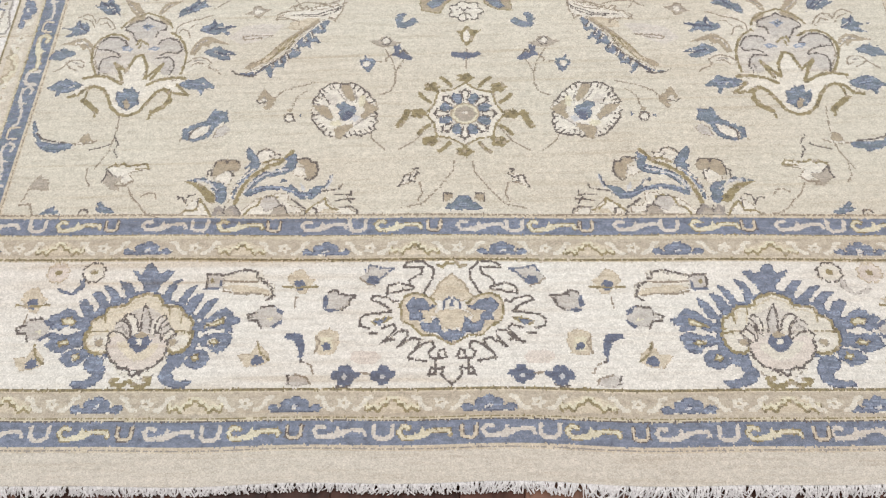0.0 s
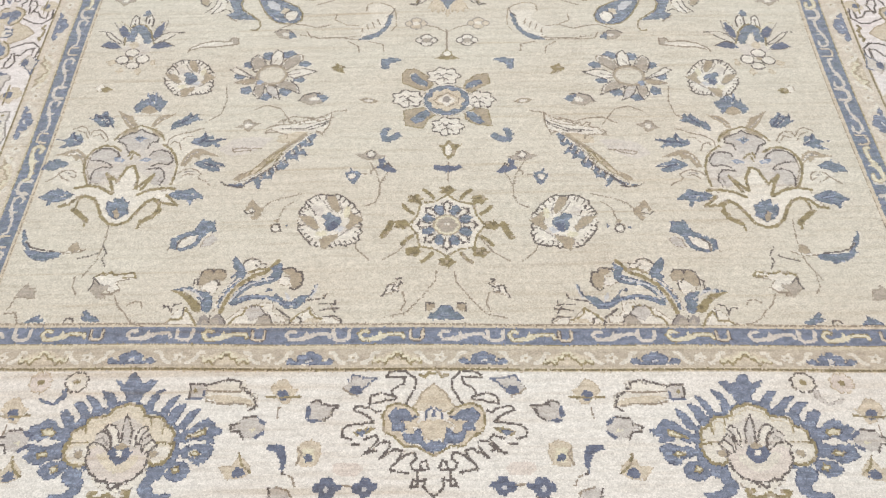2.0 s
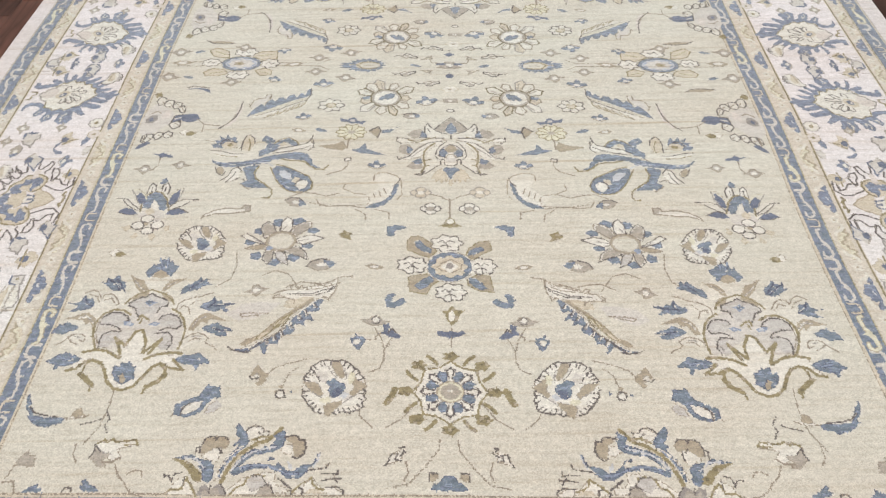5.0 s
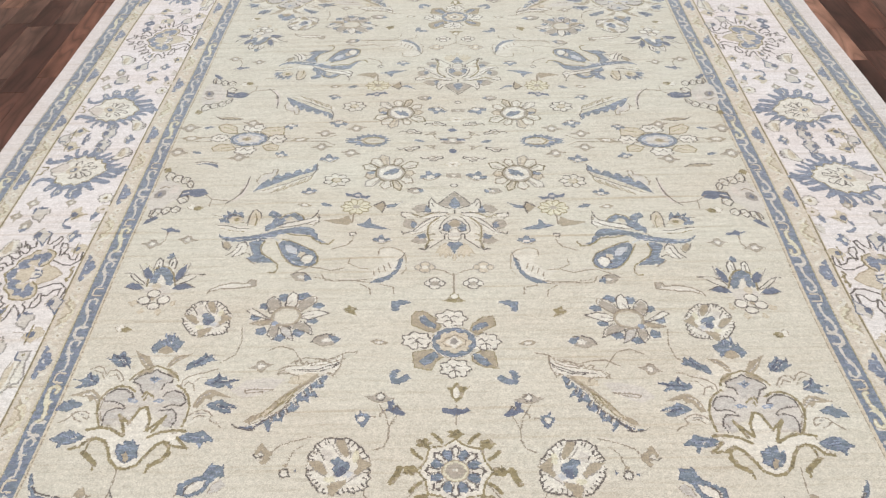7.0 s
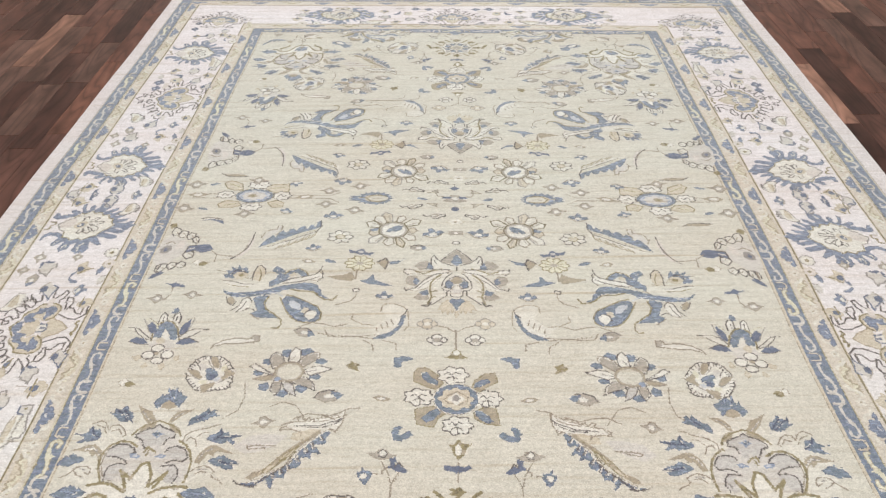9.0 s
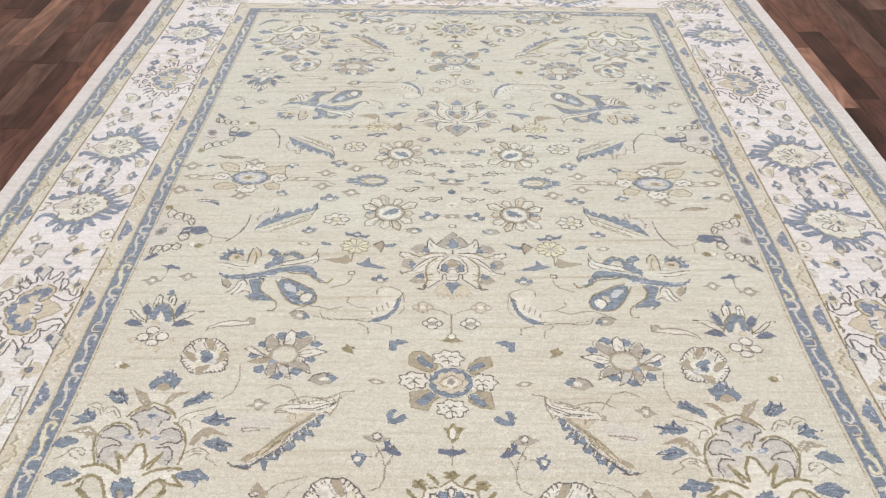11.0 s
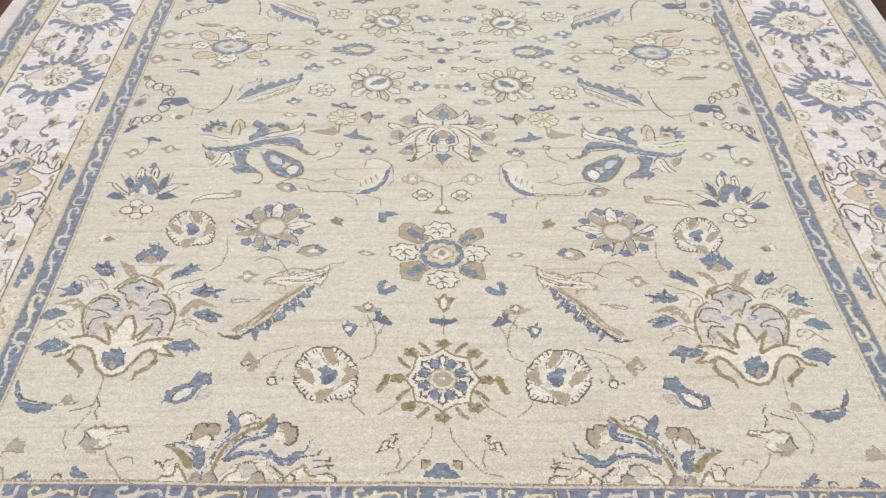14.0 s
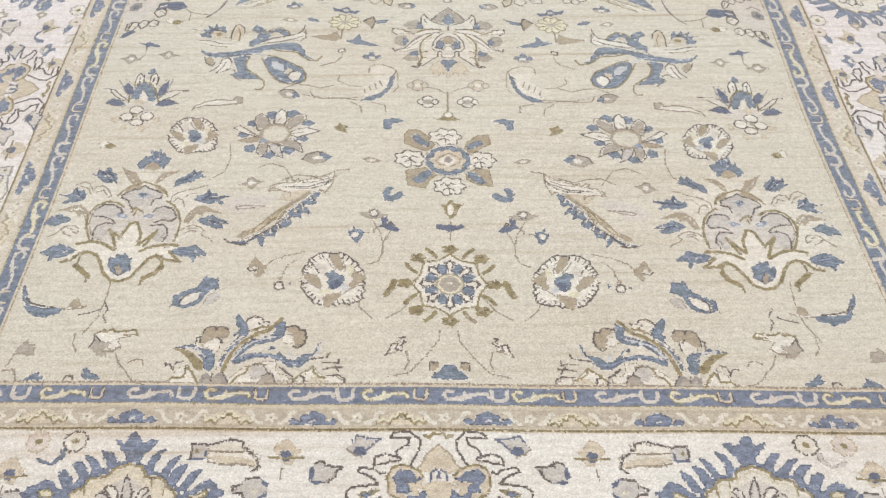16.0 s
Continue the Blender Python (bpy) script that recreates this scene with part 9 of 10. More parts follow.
def band_hook_small(p):
    p.line(DARK, [(-1.1, 0.9), (-1.05, -0.55), (-0.5, -0.9), (0.6, -0.9), (1.05, -0.5), (1.1, 0.9)], 0.75)
    p.line(PALETAN, [(-1.1, 0.9), (-1.05, -0.55), (-0.5, -0.9), (0.6, -0.9), (1.05, -0.5), (1.1, 0.9)], 0.4)


def cream_crown(p):
    """A stepped arch, cream over olive, on a tan shade."""
    p.fill(PALETAN, [(-4.4, -1.2), (-1.0, -1.3), (1.0, -1.3), (4.4, -1.2), (3.4, 0.3), (1.4, 1.2), (-1.4, 1.2), (-3.4, 0.2)])
    arch = [(-4.2, 0.1), (-4.0, -0.8), (-2.9, -0.2), (-2.3, -0.9), (-1.7, 0.1), (-0.9, 0.2), (-0.6, 0.9), (0.6, 0.9), (0.9, 0.2), (1.7, 0.1), (2.3, -0.9), (2.9, -0.2), (4.0, -0.8), (4.2, 0.1)]
    p.line(OLIVE, [(x, y - 0.15) for x, y in arch], 0.8)
    p.line(CREAM, [(x, y + 0.15) for x, y in arch], 0.42)


def pale_squiggle(p):
    """A pale star between two curls."""
    for way in (1, -1):
        p.line(HALO, [(way * 4.2, 1.1), (way * 3.4, 0.9), (way * 3.0, -0.1), (way * 2.2, -0.8), (way * 1.6, -0.9)], 0.7)
    p.oval(HALO, 0, 0.1, 1.0, 0.85, 20, 0.3, 5)
    p.oval(TAN, 0, 0.1, 0.3, 0.3, 6)


# ---- the grounds, from the edge inwards: (edge side, near end, far end, wool, name) ----
EDGES_U = [1.368, 1.322, 1.317, 1.270, 1.264, 1.224, 1.217, 0.953, 0.946, 0.899, 0.893, 0.851, 0.843]
EDGES_N = [0.0, 0.049, 0.0575, 0.094, 0.1015, 0.141, 0.148, 0.370, 0.3775, 0.4140, 0.4225, 0.4560, 0.4635]
EDGES_F = [LENGTH, 3.642, 3.635, 3.590, 3.583, 3.535, 3.528, 3.300, 3.293, 3.246, 3.240, 3.202, 3.195]
GROUNDS = [("plain_end", PLAIN_END), ("edge_line", PALETAN), ("blue_band", BLUE), ("edge_line", CREAMLINE), ("guard_stripe", GUARD), ("edge_line", PALETAN),
           ("main_border", GROUND), ("edge_line", PALETAN), ("guard_stripe", GUARD), ("edge_line", CREAMLINE), ("blue_band", BLUE), ("edge_line", PALETAN), ("field", FIELD)]
cu, cv = np.meshgrid((np.arange(NU) + 0.5) * KNOT - HALF_W, (np.arange(NV) + 0.5) * KNOT)
for (name, c), eu, en, ef in zip(GROUNDS, EDGES_U, EDGES_N, EDGES_F):
    inside = (np.abs(cu) <= eu) & (cv >= en) & (cv <= ef)
    colour[inside], owner[inside] = c, own_new(name)
colour[(colour == GUARD) & ((np.abs(cu) > EDGES_U[9] - 0.001) & (cv > 0.43) | (np.abs(cu) > 1.217) & (cv > 0.16) | (cv > 3.2))] = GUARD_PALE
side_strip = (np.abs(cu) > EDGES_U[1])
colour[side_strip & (owner == 0)] = SIDE_EDGE
# thin olive lines on both sides of the ivory border
for eu, en, ef in ((1.2205, 0.1445, 3.5315), (0.9495, 0.3738, 3.2965)):
    rim = (np.abs(np.abs(cu) - eu) < KNOT * 1.05) & (cv > en) & (cv < ef) | ((np.abs(cv - en) < KNOT * 1.05) | (np.abs(cv - ef) < KNOT * 1.05)) & (np.abs(cu) < eu)
    pick = np.random.RandomState(9).rand(*rim.shape)
    colour[rim & (pick < 0.95)] = OLIVE
    colour[rim & (pick < 0.45)] = DEEP
# dashed outlines along the dividing lines
for eu, en, ef, c in ((0.8445, 0.4620, 3.1965, BROWN), (1.3215, 0.0515, 3.639, GREY), (1.2645, 0.1005, 3.584, OLIVE), (1.2685, 0.0955, 3.588, DARK), (0.895, 0.4210, 3.2425, OLIVE)):
    rim = (np.abs(np.abs(cu) - eu) < KNOT * 0.5) & (cv > en) & (cv < ef) | ((np.abs(cv - en) < KNOT * 0.5) | (np.abs(cv - ef) < KNOT * 0.5)) & (np.abs(cu) < eu)
    dash = np.random.RandomState(7).rand(*rim.shape) < 0.72
    colour[rim & dash] = c


def tie(name, motif, u, v, **turned):
    motif(Pen(own_new(name), u, v, **turned))


hand = random.Random(21)


def quarters(name, motif, u, v, du=0.0, dv=0.0, far=True, **turned):
    """One motif of the near left quarter, with its mirror images in the other three."""
    sx, sy, turn = turned.pop("sx", 1), turned.pop("sy", 1), turned.pop("turn", 0.0)
    if name == "bud":       # small buds lean a little, each in its own way
        turn += hand.uniform(-14, 14)
        turned["size"] = turned.get("size", 1.0) * hand.uniform(0.92, 1.12)
    tie(name, motif, u, v, sx=sx, sy=sy, turn=turn, **turned)
    tie(name, motif, -u + du, v + dv, sx=-sx, sy=sy, turn=-turn, **turned)
    if far:
        tie(name, motif, far_u(u, v), far_v(v, u), sx=sx, sy=-sy, turn=-turn, **turned)
        tie(name, motif, far_u(-u + du * 0.6, v), far_v(v, -u), sx=-sx, sy=-sy, turn=turn, **turned)


def axis(name, motif, v, u=0.004, far=True, **turned):
    tie(name, motif, u, v, **turned)
    if far:
        tie(name, motif, far_u(u, v), far_v(v), sy=-1, **turned)


# ---- the vines that join the field's flowers ----
def vine(u, v, pts, du=0.0):
    def draw(p):
        p.line(VINE, pts, 0.28)
    quarters("vine", draw, u, v, du)


vine(-0.12, 0.60, [(0, 0), (3.0, 2.0), (6.0, 6.0)])
vine(-0.165, 0.62, [(-1.0, 2.5), (-0.6, 0.5), (2.0, -2.0)])
vine(-0.33, 0.95, [(-9, 4), (-6, 5.5), (-3, 4.5), (-1, 1.5), (0, 0)])
vine(-0.52, 1.02, [(3, 4.5), (3.8, 0), (3.0, -4), (0, -6.5)])
vine(-0.34, 1.233, [(0, 0), (4, -0.8), (9, -0.9), (13, -0.6)])
vine(-0.67, 1.48, [(2, 0), (6, -1), (10, -3), (14, -4)])
vine(-0.67, 0.60, [(0, 10), (0.4, 5), (0, 0), (-2, -4)])
vine(-0.50, 1.86, [(-8, 0), (0, 0), (12, 0), (15, 2)])
vine(-0.75, 1.86, [(-6, 0), (0, 0.4), (4, 0)])


# ---- the field ----
quarters("bouquet", bouquet, -0.668, 0.735, -0.035)
tie("feather_leaf", feather, -0.345, 0.867)
tie("feather_leaf", feather, 0.293, 0.868, sx=-1, turn=-4, size=0.93)
for side_sign in (-1, 1):
    tie("feather_leaf", feather, far_u(0.338 * side_sign, 0.867), far_v(0.867, 0.338 * side_sign), sx=-side_sign, sy=-1)
quarters("iris_clump", iris, -0.412, 0.477)
axis("palmette", palmette, 1.425, 0.007)
quarters("scroll_bloom", scroll, -0.469, 1.377, 0.013)
quarters("lily", lily, -0.725, 1.235, -0.014)
quarters("seed_pod", pod, -0.535, 1.201, 0.01)
quarters("wing_leaf", wing, -0.150, 1.259, 0.032)
quarters("crescent", crescent, -0.122, 1.137, 0.01)
quarters("crescent", open_crescent, -0.118, 0.916)
quarters("thistle", thistle, -0.242, 1.120, 0.01)
quarters("vine", stemvine, -0.140, 0.782)
quarters("bud", tulip, -0.128, 0.832)
quarters("bud", budlet, -0.192, 0.807)
quarters("bud", winged, -0.156, 0.859)
quarters("bud", tanbud, -0.383, 0.722)
quarters("bud", sprig, -0.332, 0.676)
axis("bud", bellbud, 0.880)
axis("bud", bird, 0.828)
quarters("fish_leaf", fishleaf, -0.508, 0.657, -0.022)
quarters("wisp_leaf", wisp, -0.793, 0.608, -0.050)
quarters("leaf_knot", leafknot, -0.647, 0.536, -0.02, 0.008)
quarters("bud", tribud, -0.788, 0.532)
quarters("bud", edgebuds, -0.654, 0.475)
quarters("edge_bud", edgebud, -0.654, 0.475)
for curl in (edgecurl, edgestem):
    quarters("tendril", curl, -0.654, 0.475)
for curl in (knotcurl, knotstem, knothook):
    quarters("tendril", curl, -0.647, 0.536, -0.02, 0.008)
for mirror in (1, -1):
    axis("vine", footvine, 0.477, 0.0, sx=mirror)
    axis("edge_bud", footbud, 0.477, 0.0, sx=mirror)
axis("bud", footlet, 0.477, 0.0)
quarters("bud", dottle, -0.078, 0.544)
axis("star_medallion", star_medallion, 0.683, 0.002)
quarters("roundel", roundel, -0.227, 0.693)
quarters("roundel", roundel, -0.578, 1.092, 0.016, size=0.9)
quarters("sunflower", sunflower, -0.391, 1.099, 0.016)
axis("cross_rosette", cross_rosette, 1.020, 0.002)
quarters("bud", eye_bud, -0.168, 1.019)
quarters("bud", grey_bud, -0.289, 1.022, size=1.2)
quarters("bud", tan_bud, -0.425, 0.945, size=0.9)
axis("bud", ring_bud, 1.166, 0.005)
quarters("quatrefoil", quatrefoil, -0.042, 1.215, 0.01)
quarters("quatrefoil", pale_quatrefoil, -0.067, 1.274, 0.012)
quarters("bud", grey_bud, -0.374, 1.233, 0.01, size=1.1)
quarters("bud", blue_bud, -0.183, 1.380, 0.01)
quarters("bud", small_box, -0.260, 1.403, 0.012)
quarters("bud", bird_wings, -0.262, 1.450, 0.012, size=1.25)
quarters("daisy", pale_daisy, -0.261, 1.520, 0.014, size=1.3)
quarters("bud", bar_bud, -0.262, 1.570, 0.014, size=0.9)
quarters("bud", tan_bird, -0.185, 1.522, 0.014, size=1.5)
quarters("bud", blue_dash, -0.345, 1.527, 0.014)
quarters("bud", eye_bud, -0.405, 1.525, 0.014)
quarters("bud", blue_bud, -0.399, 1.587, 0.014, size=0.9)
quarters("daisy", daisy, -0.328, 1.643, 0.014, size=1.3)
quarters("bud", grey_bud, -0.101, 1.592, 0.014)
quarters("bud", blue_bud, -0.060, 1.663, 0.012, size=1.1)
quarters("mid_rosette", mid_rosette, -0.178, 1.682, 0.013)
axis("bud", ring_dot, 1.618, 0.006)
axis("bud", tan_box, 1.666, 0.006)
axis("daisy", column_daisy, 1.724, 0.006)
axis("bud", dot, 1.792, 0.006, far=False)
tie("bud", diamond, 0.006, far_v(1.792))
tie("bud", tan_knot, 0.006, MIDDLE)
quarters("saw_leaf", saw_leaf, -0.242, MIDDLE - 0.004, 0.025, far=False)
quarters("side_rosette", side_rosette, -0.630, MIDDLE + 0.002, 0.004, far=False)
quarters("bud", blue_bud, -0.359, 1.750, 0.012, size=1.05)
quarters("bud", tan_bud, -0.388, 1.812, 0.012)
quarters("bud", tan_bud, -0.298, 1.780, 0.012, size=1.1)
quarters("bud", moth, -0.056, 1.752, 0.012, size=1.15)
quarters("bud", moth, -0.127, 1.803, 0.012, size=1.05)
quarters("bud", blue_dash, -0.096, 1.846, 0.014, far=False)
quarters("bud", tan_chip, -0.062, 1.812, 0.012)
quarters("bud", eye_bud, -0.459, 1.852, 0.012, far=False, size=1.35)
quarters("bud", blue_bud, -0.505, 1.770, 0.006, size=0.9)
quarters("bud", tan_bud, -0.630, 1.752, 0.004)
quarters("bud", blue_dash, -0.763, 1.780, 0.0, size=0.9)
tie("quill", quill, -0.720, 1.722)
tie("quill", tan_quill, 0.715, 1.722, size=1.1)
for side_sign in (-1, 1):
    tie("quill", tan_quill, 0.70 * side_sign, far_v(1.722), sx=-side_sign, sy=-1, size=1.1)
quarters("bud", eye_bud, -0.797, 1.858, 0.0, far=False, size=1.35)
quarters("half_rosette", halfrose, -0.811, 1.572, size=1.1)
quarters("bud", tan_bud, -0.822, 1.780, 0.0, size=1.2)
quarters("bud", olive_bud, -0.705, 1.510, 0.0)
quarters("bud", stem_bud, -0.749, 1.412, -0.01)
quarters("bud", tan_bud, -0.784, 1.355, -0.01, size=0.9)
quarters("bud", tan_bud, -0.694, 1.374, -0.01, size=0.9)
quarters("feather_leaf", far_feather, -0.496, 1.643)
quarters("bud", olive_bud, -0.770, 1.052, -0.02)
quarters("vine", thin_vine, -0.30, 0.965)
quarters("vine", thin_vine, -0.33, 1.265)

# ---- the main border: small blooms between an outlined palmette and a blue one ----
BLOOMS = [("bloom", bluebloom, -0.173, 0.167), ("bloom", bluebloomlink, -0.110, 0.166), ("bloom", star_tulip, -0.256, 0.329), ("bloom", sidebloom, -0.194, 0.299),
          ("bloom", leafbloom, -0.308, 0.265), ("hook_leaf", bluehook, -0.253, 0.220), ("bloom", tanbloom, -0.203, 0.224), ("bloom", pinkbloom, -0.245, 0.160),
          ("bloom", pinkpatch, -0.139, 0.200), ("bloom", dotbloom, -0.315, 0.195), ("bloom", fanbloom, -0.130, 0.345), ("seed_leaf", seedleaf, -0.376, 0.329)]
OUTER_BLOOMS = [("hook_leaf", squig, -0.655, 0.321), ("daisy", daisy_dark, -0.620, 0.350), ("daisy", daisy_tan, -0.684, 0.350), ("bloom", star_tulip, -0.715, 0.295),
                ("bloom", leafbloom, -0.700, 0.243), ("bloom", dotbloom, -0.690, 0.190)]
for centre, sy, row in ((-0.022, 1, lambda v: v), (0.004, -1, lambda v: 3.655 - v)):
    tie("lacy_palmette", lacy, centre, row(0.233), sy=sy)
    for sx in (1, -1):
        tie("blue_palmette", blueflame, centre - sx * 0.527, row(0.240), sx=sx, sy=sy, tone={SAND: HALO} if sx < 0 < sy else ())
        for name, motif, u, v in BLOOMS + OUTER_BLOOMS:
            tie(name, motif, centre + sx * u, row(v), sx=sx, sy=sy, tone={BLUE: LILAC} if sx < 0 < sy and motif is squig else ())
WAIST_BLOOMS = [("bloom", star_tulip, -1.170, 1.888, 1.0), ("bloom", sidebloom, -1.195, 1.850, 0.95), ("hook_leaf", bar_bud, -1.128, 1.846, 0.75), ("bloom", leafbloom, -1.067, 1.884, 1.1),
                ("bloom", blue_bud, -0.993, 1.848, 0.85), ("bloom", dotbloom, -1.160, 1.805, 1.0), ("bloom", fanbloom, -1.064, 1.816, 1.15), ("seed_leaf", tooth_leaf, -0.990, 1.772, 0.9),
                ("bloom", sidebloom, -1.130, 1.486, 1.25), ("bloom", dotbloom, -1.033, 1.478, 1.1), ("hook_leaf", blue_dash, -0.978, 1.476, 1.2), ("bloom", grey_bud, -1.155, 1.429, 1.1),
                ("hook_leaf", squig, -1.042, 1.442, 1.05), ("bloom", fanbloom, -1.090, 1.388, 1.25), ("bloom", blue_bud, -1.006, 1.388, 0.95), ("seed_leaf", tooth_leaf, -1.160, 1.335, 1.0),
                ("daisy", daisy_tan, -0.963, 1.503, 0.9), ("daisy", daisy_dark, -0.972, 1.553, 1.1), ("bloom", tan_bud, -1.172, 1.529, 1.0), ("bloom", pinkbloom, -0.962, 1.432, 1.0),
                ("bloom", tan_bud, -1.195, 1.470, 0.9), ("bloom", pinkpatch, -1.060, 1.335, 0.8), ("bloom", star_tulip, -0.975, 1.335, 0.9), ("bloom", tan_bud, -1.065, 1.532, 0.8)]
FADED = {DARK: GREY, BROWN: GREYTAN, LILAC: PALE}      # the side borders are drawn in softer lines
for sx in (1, -1):
    def side(name, motif, along, across, mirror, size=1.0, wide=1.0, tall=1.0):
        """A border motif turned so that its head points at the field; across counts from the border's outer line."""
        tie(name, motif, sx * (-1.345 + across * 1.1), along, sx=sx * mirror * wide, sy=tall, turn=-90 * sx, size=size, tone=FADED if name != "lacy_palmette" else ())

    for along in (0.745, 1.670 + 0.012 * sx, 2.031, 2.972 - 0.011 * sx):
        tie("blue_palmette", side_flame, 1.098 * -sx, along, sx=sx, sy=1 if along > MIDDLE else -1)
    tie("lacy_palmette", lacy, 1.068 * sx, 3.375, sx=sx, sy=-1, size=0.95)
    for along, way in ((1.240, 1), (1.240, -1), (2.528, 1), (2.528, -1)):
        if way == 1:
            side("lacy_palmette", lacy, along, 0.209, 1, 1.15, 0.95, 1.02)
        if (way == 1) == (along < MIDDLE):
            continue
        for name, motif, u, v in BLOOMS:
            side(name, motif, along + abs(u) * way * 0.80, v, -way * sx, 1.08)
        for name, motif, u, v in OUTER_BLOOMS:
            side(name, motif, along + way * (0.46 + (abs(u) - 0.5) * 0.8), v, -way * sx, 1.0)
    for name, motif, u, v, size in WAIST_BLOOMS:
        for row in {v, 2 * MIDDLE - v}:
            tie(name, motif, sx * u, row, sx=sx if row == v else -sx, turn=-90 * sx, size=size, tone=FADED if motif is not tooth_leaf else ())
    for way, along in ((-1, 0.48), (1, 3.2)):
        for name, motif, u, v in BLOOMS[:6]:
            side(name, motif, along + way * (u + 0.2), v, way * sx, 0.9)


# ---- the guard stripes: running scrolls on blue, crowns on tan ----
def put(kind, along, across, upright, turn):
    motif = kind[1]
    if upright:
        tie(kind[0], motif, across, along, turn=turn, size=1.18, tone={OLIVE: TAN, DARK: SLATE})
    else:
        tie(kind[0], motif, along, across, turn=turn)


def run_on(listed, lo, hi):
    """The unevenly spaced places of a row, carried on to both ends at their mean step; the index keeps its turn."""
    step = (listed[-1] - listed[0]) / (len(listed) - 1)
    before = int((listed[0] - lo) / step)
    after = int((hi - listed[-1]) / step)
    row = [listed[0] - k * step for k in range(before, 0, -1)] + listed + [listed[-1] + k * step for k in range(1, after + 1)]
    return [(k - before, at) for k, at in enumerate(row) if lo < at < hi]


# the near end's rows: (across, half length, scrolls, hooks)
NEAR_BANDS = [(0.0765, 1.27, [-0.736, -0.598, -0.462, -0.329, -0.195, -0.064, 0.065, 0.192, 0.325, 0.459, 0.582], [-0.668, -0.532, -0.396, -0.265, -0.127, 0.005, 0.128, 0.263, 0.393, 0.529]),
              (0.4395, 0.85, [-0.842, -0.691, -0.534, -0.396, -0.246, -0.115, 0.028, 0.150, 0.296, 0.426, 0.568, 0.695], [-0.767, -0.630, -0.469, -0.335, -0.186, -0.052, 0.087, 0.209, 0.350, 0.483, 0.629])]
for across, hi, scrolls, hooks in NEAR_BANDS:
    for k, at in run_on(scrolls, -hi, hi):
        put(("band_scroll", band_scroll if k % 2 else band_scroll_pale), at, across, False, 0)
    for k, at in run_on(hooks, -hi, hi):
        put(("band_hook", band_hook_small if k % 2 else band_hook), at, across, False, 0)
NEAR_GUARDS = [(0.1215, 1.24, [-0.735, -0.586, -0.427, -0.268, -0.114, 0.036, 0.188, 0.339, 0.491, 0.620]), (0.3955, 0.92, [-0.714, -0.556, -0.386, -0.239, -0.085, 0.064, 0.209, 0.358, 0.512, 0.657])]
for across, hi, crowns in NEAR_GUARDS:
    row = run_on(crowns, -hi, hi)
    for k, at in row:
        put(("crown", crown if k % 2 else cream_crown), at, across, False, 0)
    for (_, one), (_, two) in zip(row, row[1:]):
        put(("band_squiggle", pale_squiggle), (one + two) / 2, across, False, 0)
for across, turn, upright, lo, hi, phase in (
        (3.612, 180, False, -1.27, 1.27, 0.0), (3.2205, 180, False, -0.85, 0.85, 0.0),
        (-1.2935, -90, True, 0.12, 3.56, 0.0), (1.2935, 90, True, 0.12, 3.56, 0.0), (-0.872, -90, True, 0.49, 3.17, 0.04), (0.872, 90, True, 0.49, 3.17, 0.04)):
    half = 0.1335
    at = lo + (phase - lo) % (2 * half) - 2 * half
    k = 0
    while at < hi + half:
        if lo < at < hi:
            put(("band_scroll", (band_scroll if k % 4 == 0 else band_scroll_thin) if upright else band_scroll if k % 2 == 0 else band_scroll_pale), at, across, upright, turn)
        if lo < at + 0.068 < hi:
            put(("band_hook", band_hook_small if k % 2 == 0 else band_hook), at + 0.068, across, upright, turn)
        at += half
        k += 1
for across, turn, upright, lo, hi, phase in (
        (3.559, 180, False, -1.24, 1.24, 0.0), (3.2695, 180, False, -0.92, 0.92, 0.0),
        (-1.242, -90, True, 0.14, 3.54, 0.1), (1.242, 90, True, 0.14, 3.54, 0.1), (-0.922, -90, True, 0.40, 3.27, 0.03), (0.922, 90, True, 0.40, 3.27, 0.03)):
    step = 0.3085
    at = lo + (phase - lo) % step - step
    while at < hi + step:
        for shift, kind in ((0.0, ("crown", crown)), (step / 2, ("crown", cream_crown)), (step / 4, ("band_squiggle", pale_squiggle)), (step * 0.75, ("band_squiggle", pale_squiggle))):
            if lo < at + shift < hi:
                put(kind, at + shift, across, upright, turn)
        at += step

# ---- hand work: dark rims on the blue, ragged edges, gaps in thin lines ----
grain = np.random.RandomState(3)
woven = np.array([n in ("blue_band", "field", "main_border", "guard_stripe", "plain_end", "edge_line") for n in OWNERS])[owner]
blue = (colour == BLUE) & ~woven
core = blue.copy()
for axis_no, step in ((0, 1), (0, -1), (1, 1), (1, -1)):
    core &= np.roll(blue, step, axis_no)
clump = np.repeat(np.repeat(grain.rand(NV // 3 + 1, NU // 3 + 1), 3, 0), 3, 1)[:NV, :NU]
nick = blue & ~core & (clump < 0.16)              # ragged bites out of the blue edges
colour[nick] = HALO
blue, core = blue & ~nick, core & ~nick
streak = np.repeat(grain.rand(NV, NU // 6 + 1), 6, 1)[:, :NU]
colour[core & (streak < 0.17) & (grain.rand(NV, NU) < 0.8)] = SKY
olive = (colour == OLIVE) & ~woven
colour[olive & (clump > 0.88)] = TAN
colour[olive & (clump < 0.10)] = DEEP
seam = np.zeros((NV, NU), bool)                   # a pale seam between the blue and the beige field
for axis_no, step in ((0, 1), (0, -1), (1, 1), (1, -1), (1, 2), (1, -2)):
    seam |= np.roll(blue, step, axis_no)
colour[seam & (colour == FIELD) & (grain.rand(NV, NU) < 0.62)] = HALO
dice = grain.rand(NV, NU)
colour[blue & ~core & (dice < 0.70)] = SLATE
colour[blue & ~core & (dice < np.where(np.abs(cu) > 0.85, 0.12, 0.42))] = INK
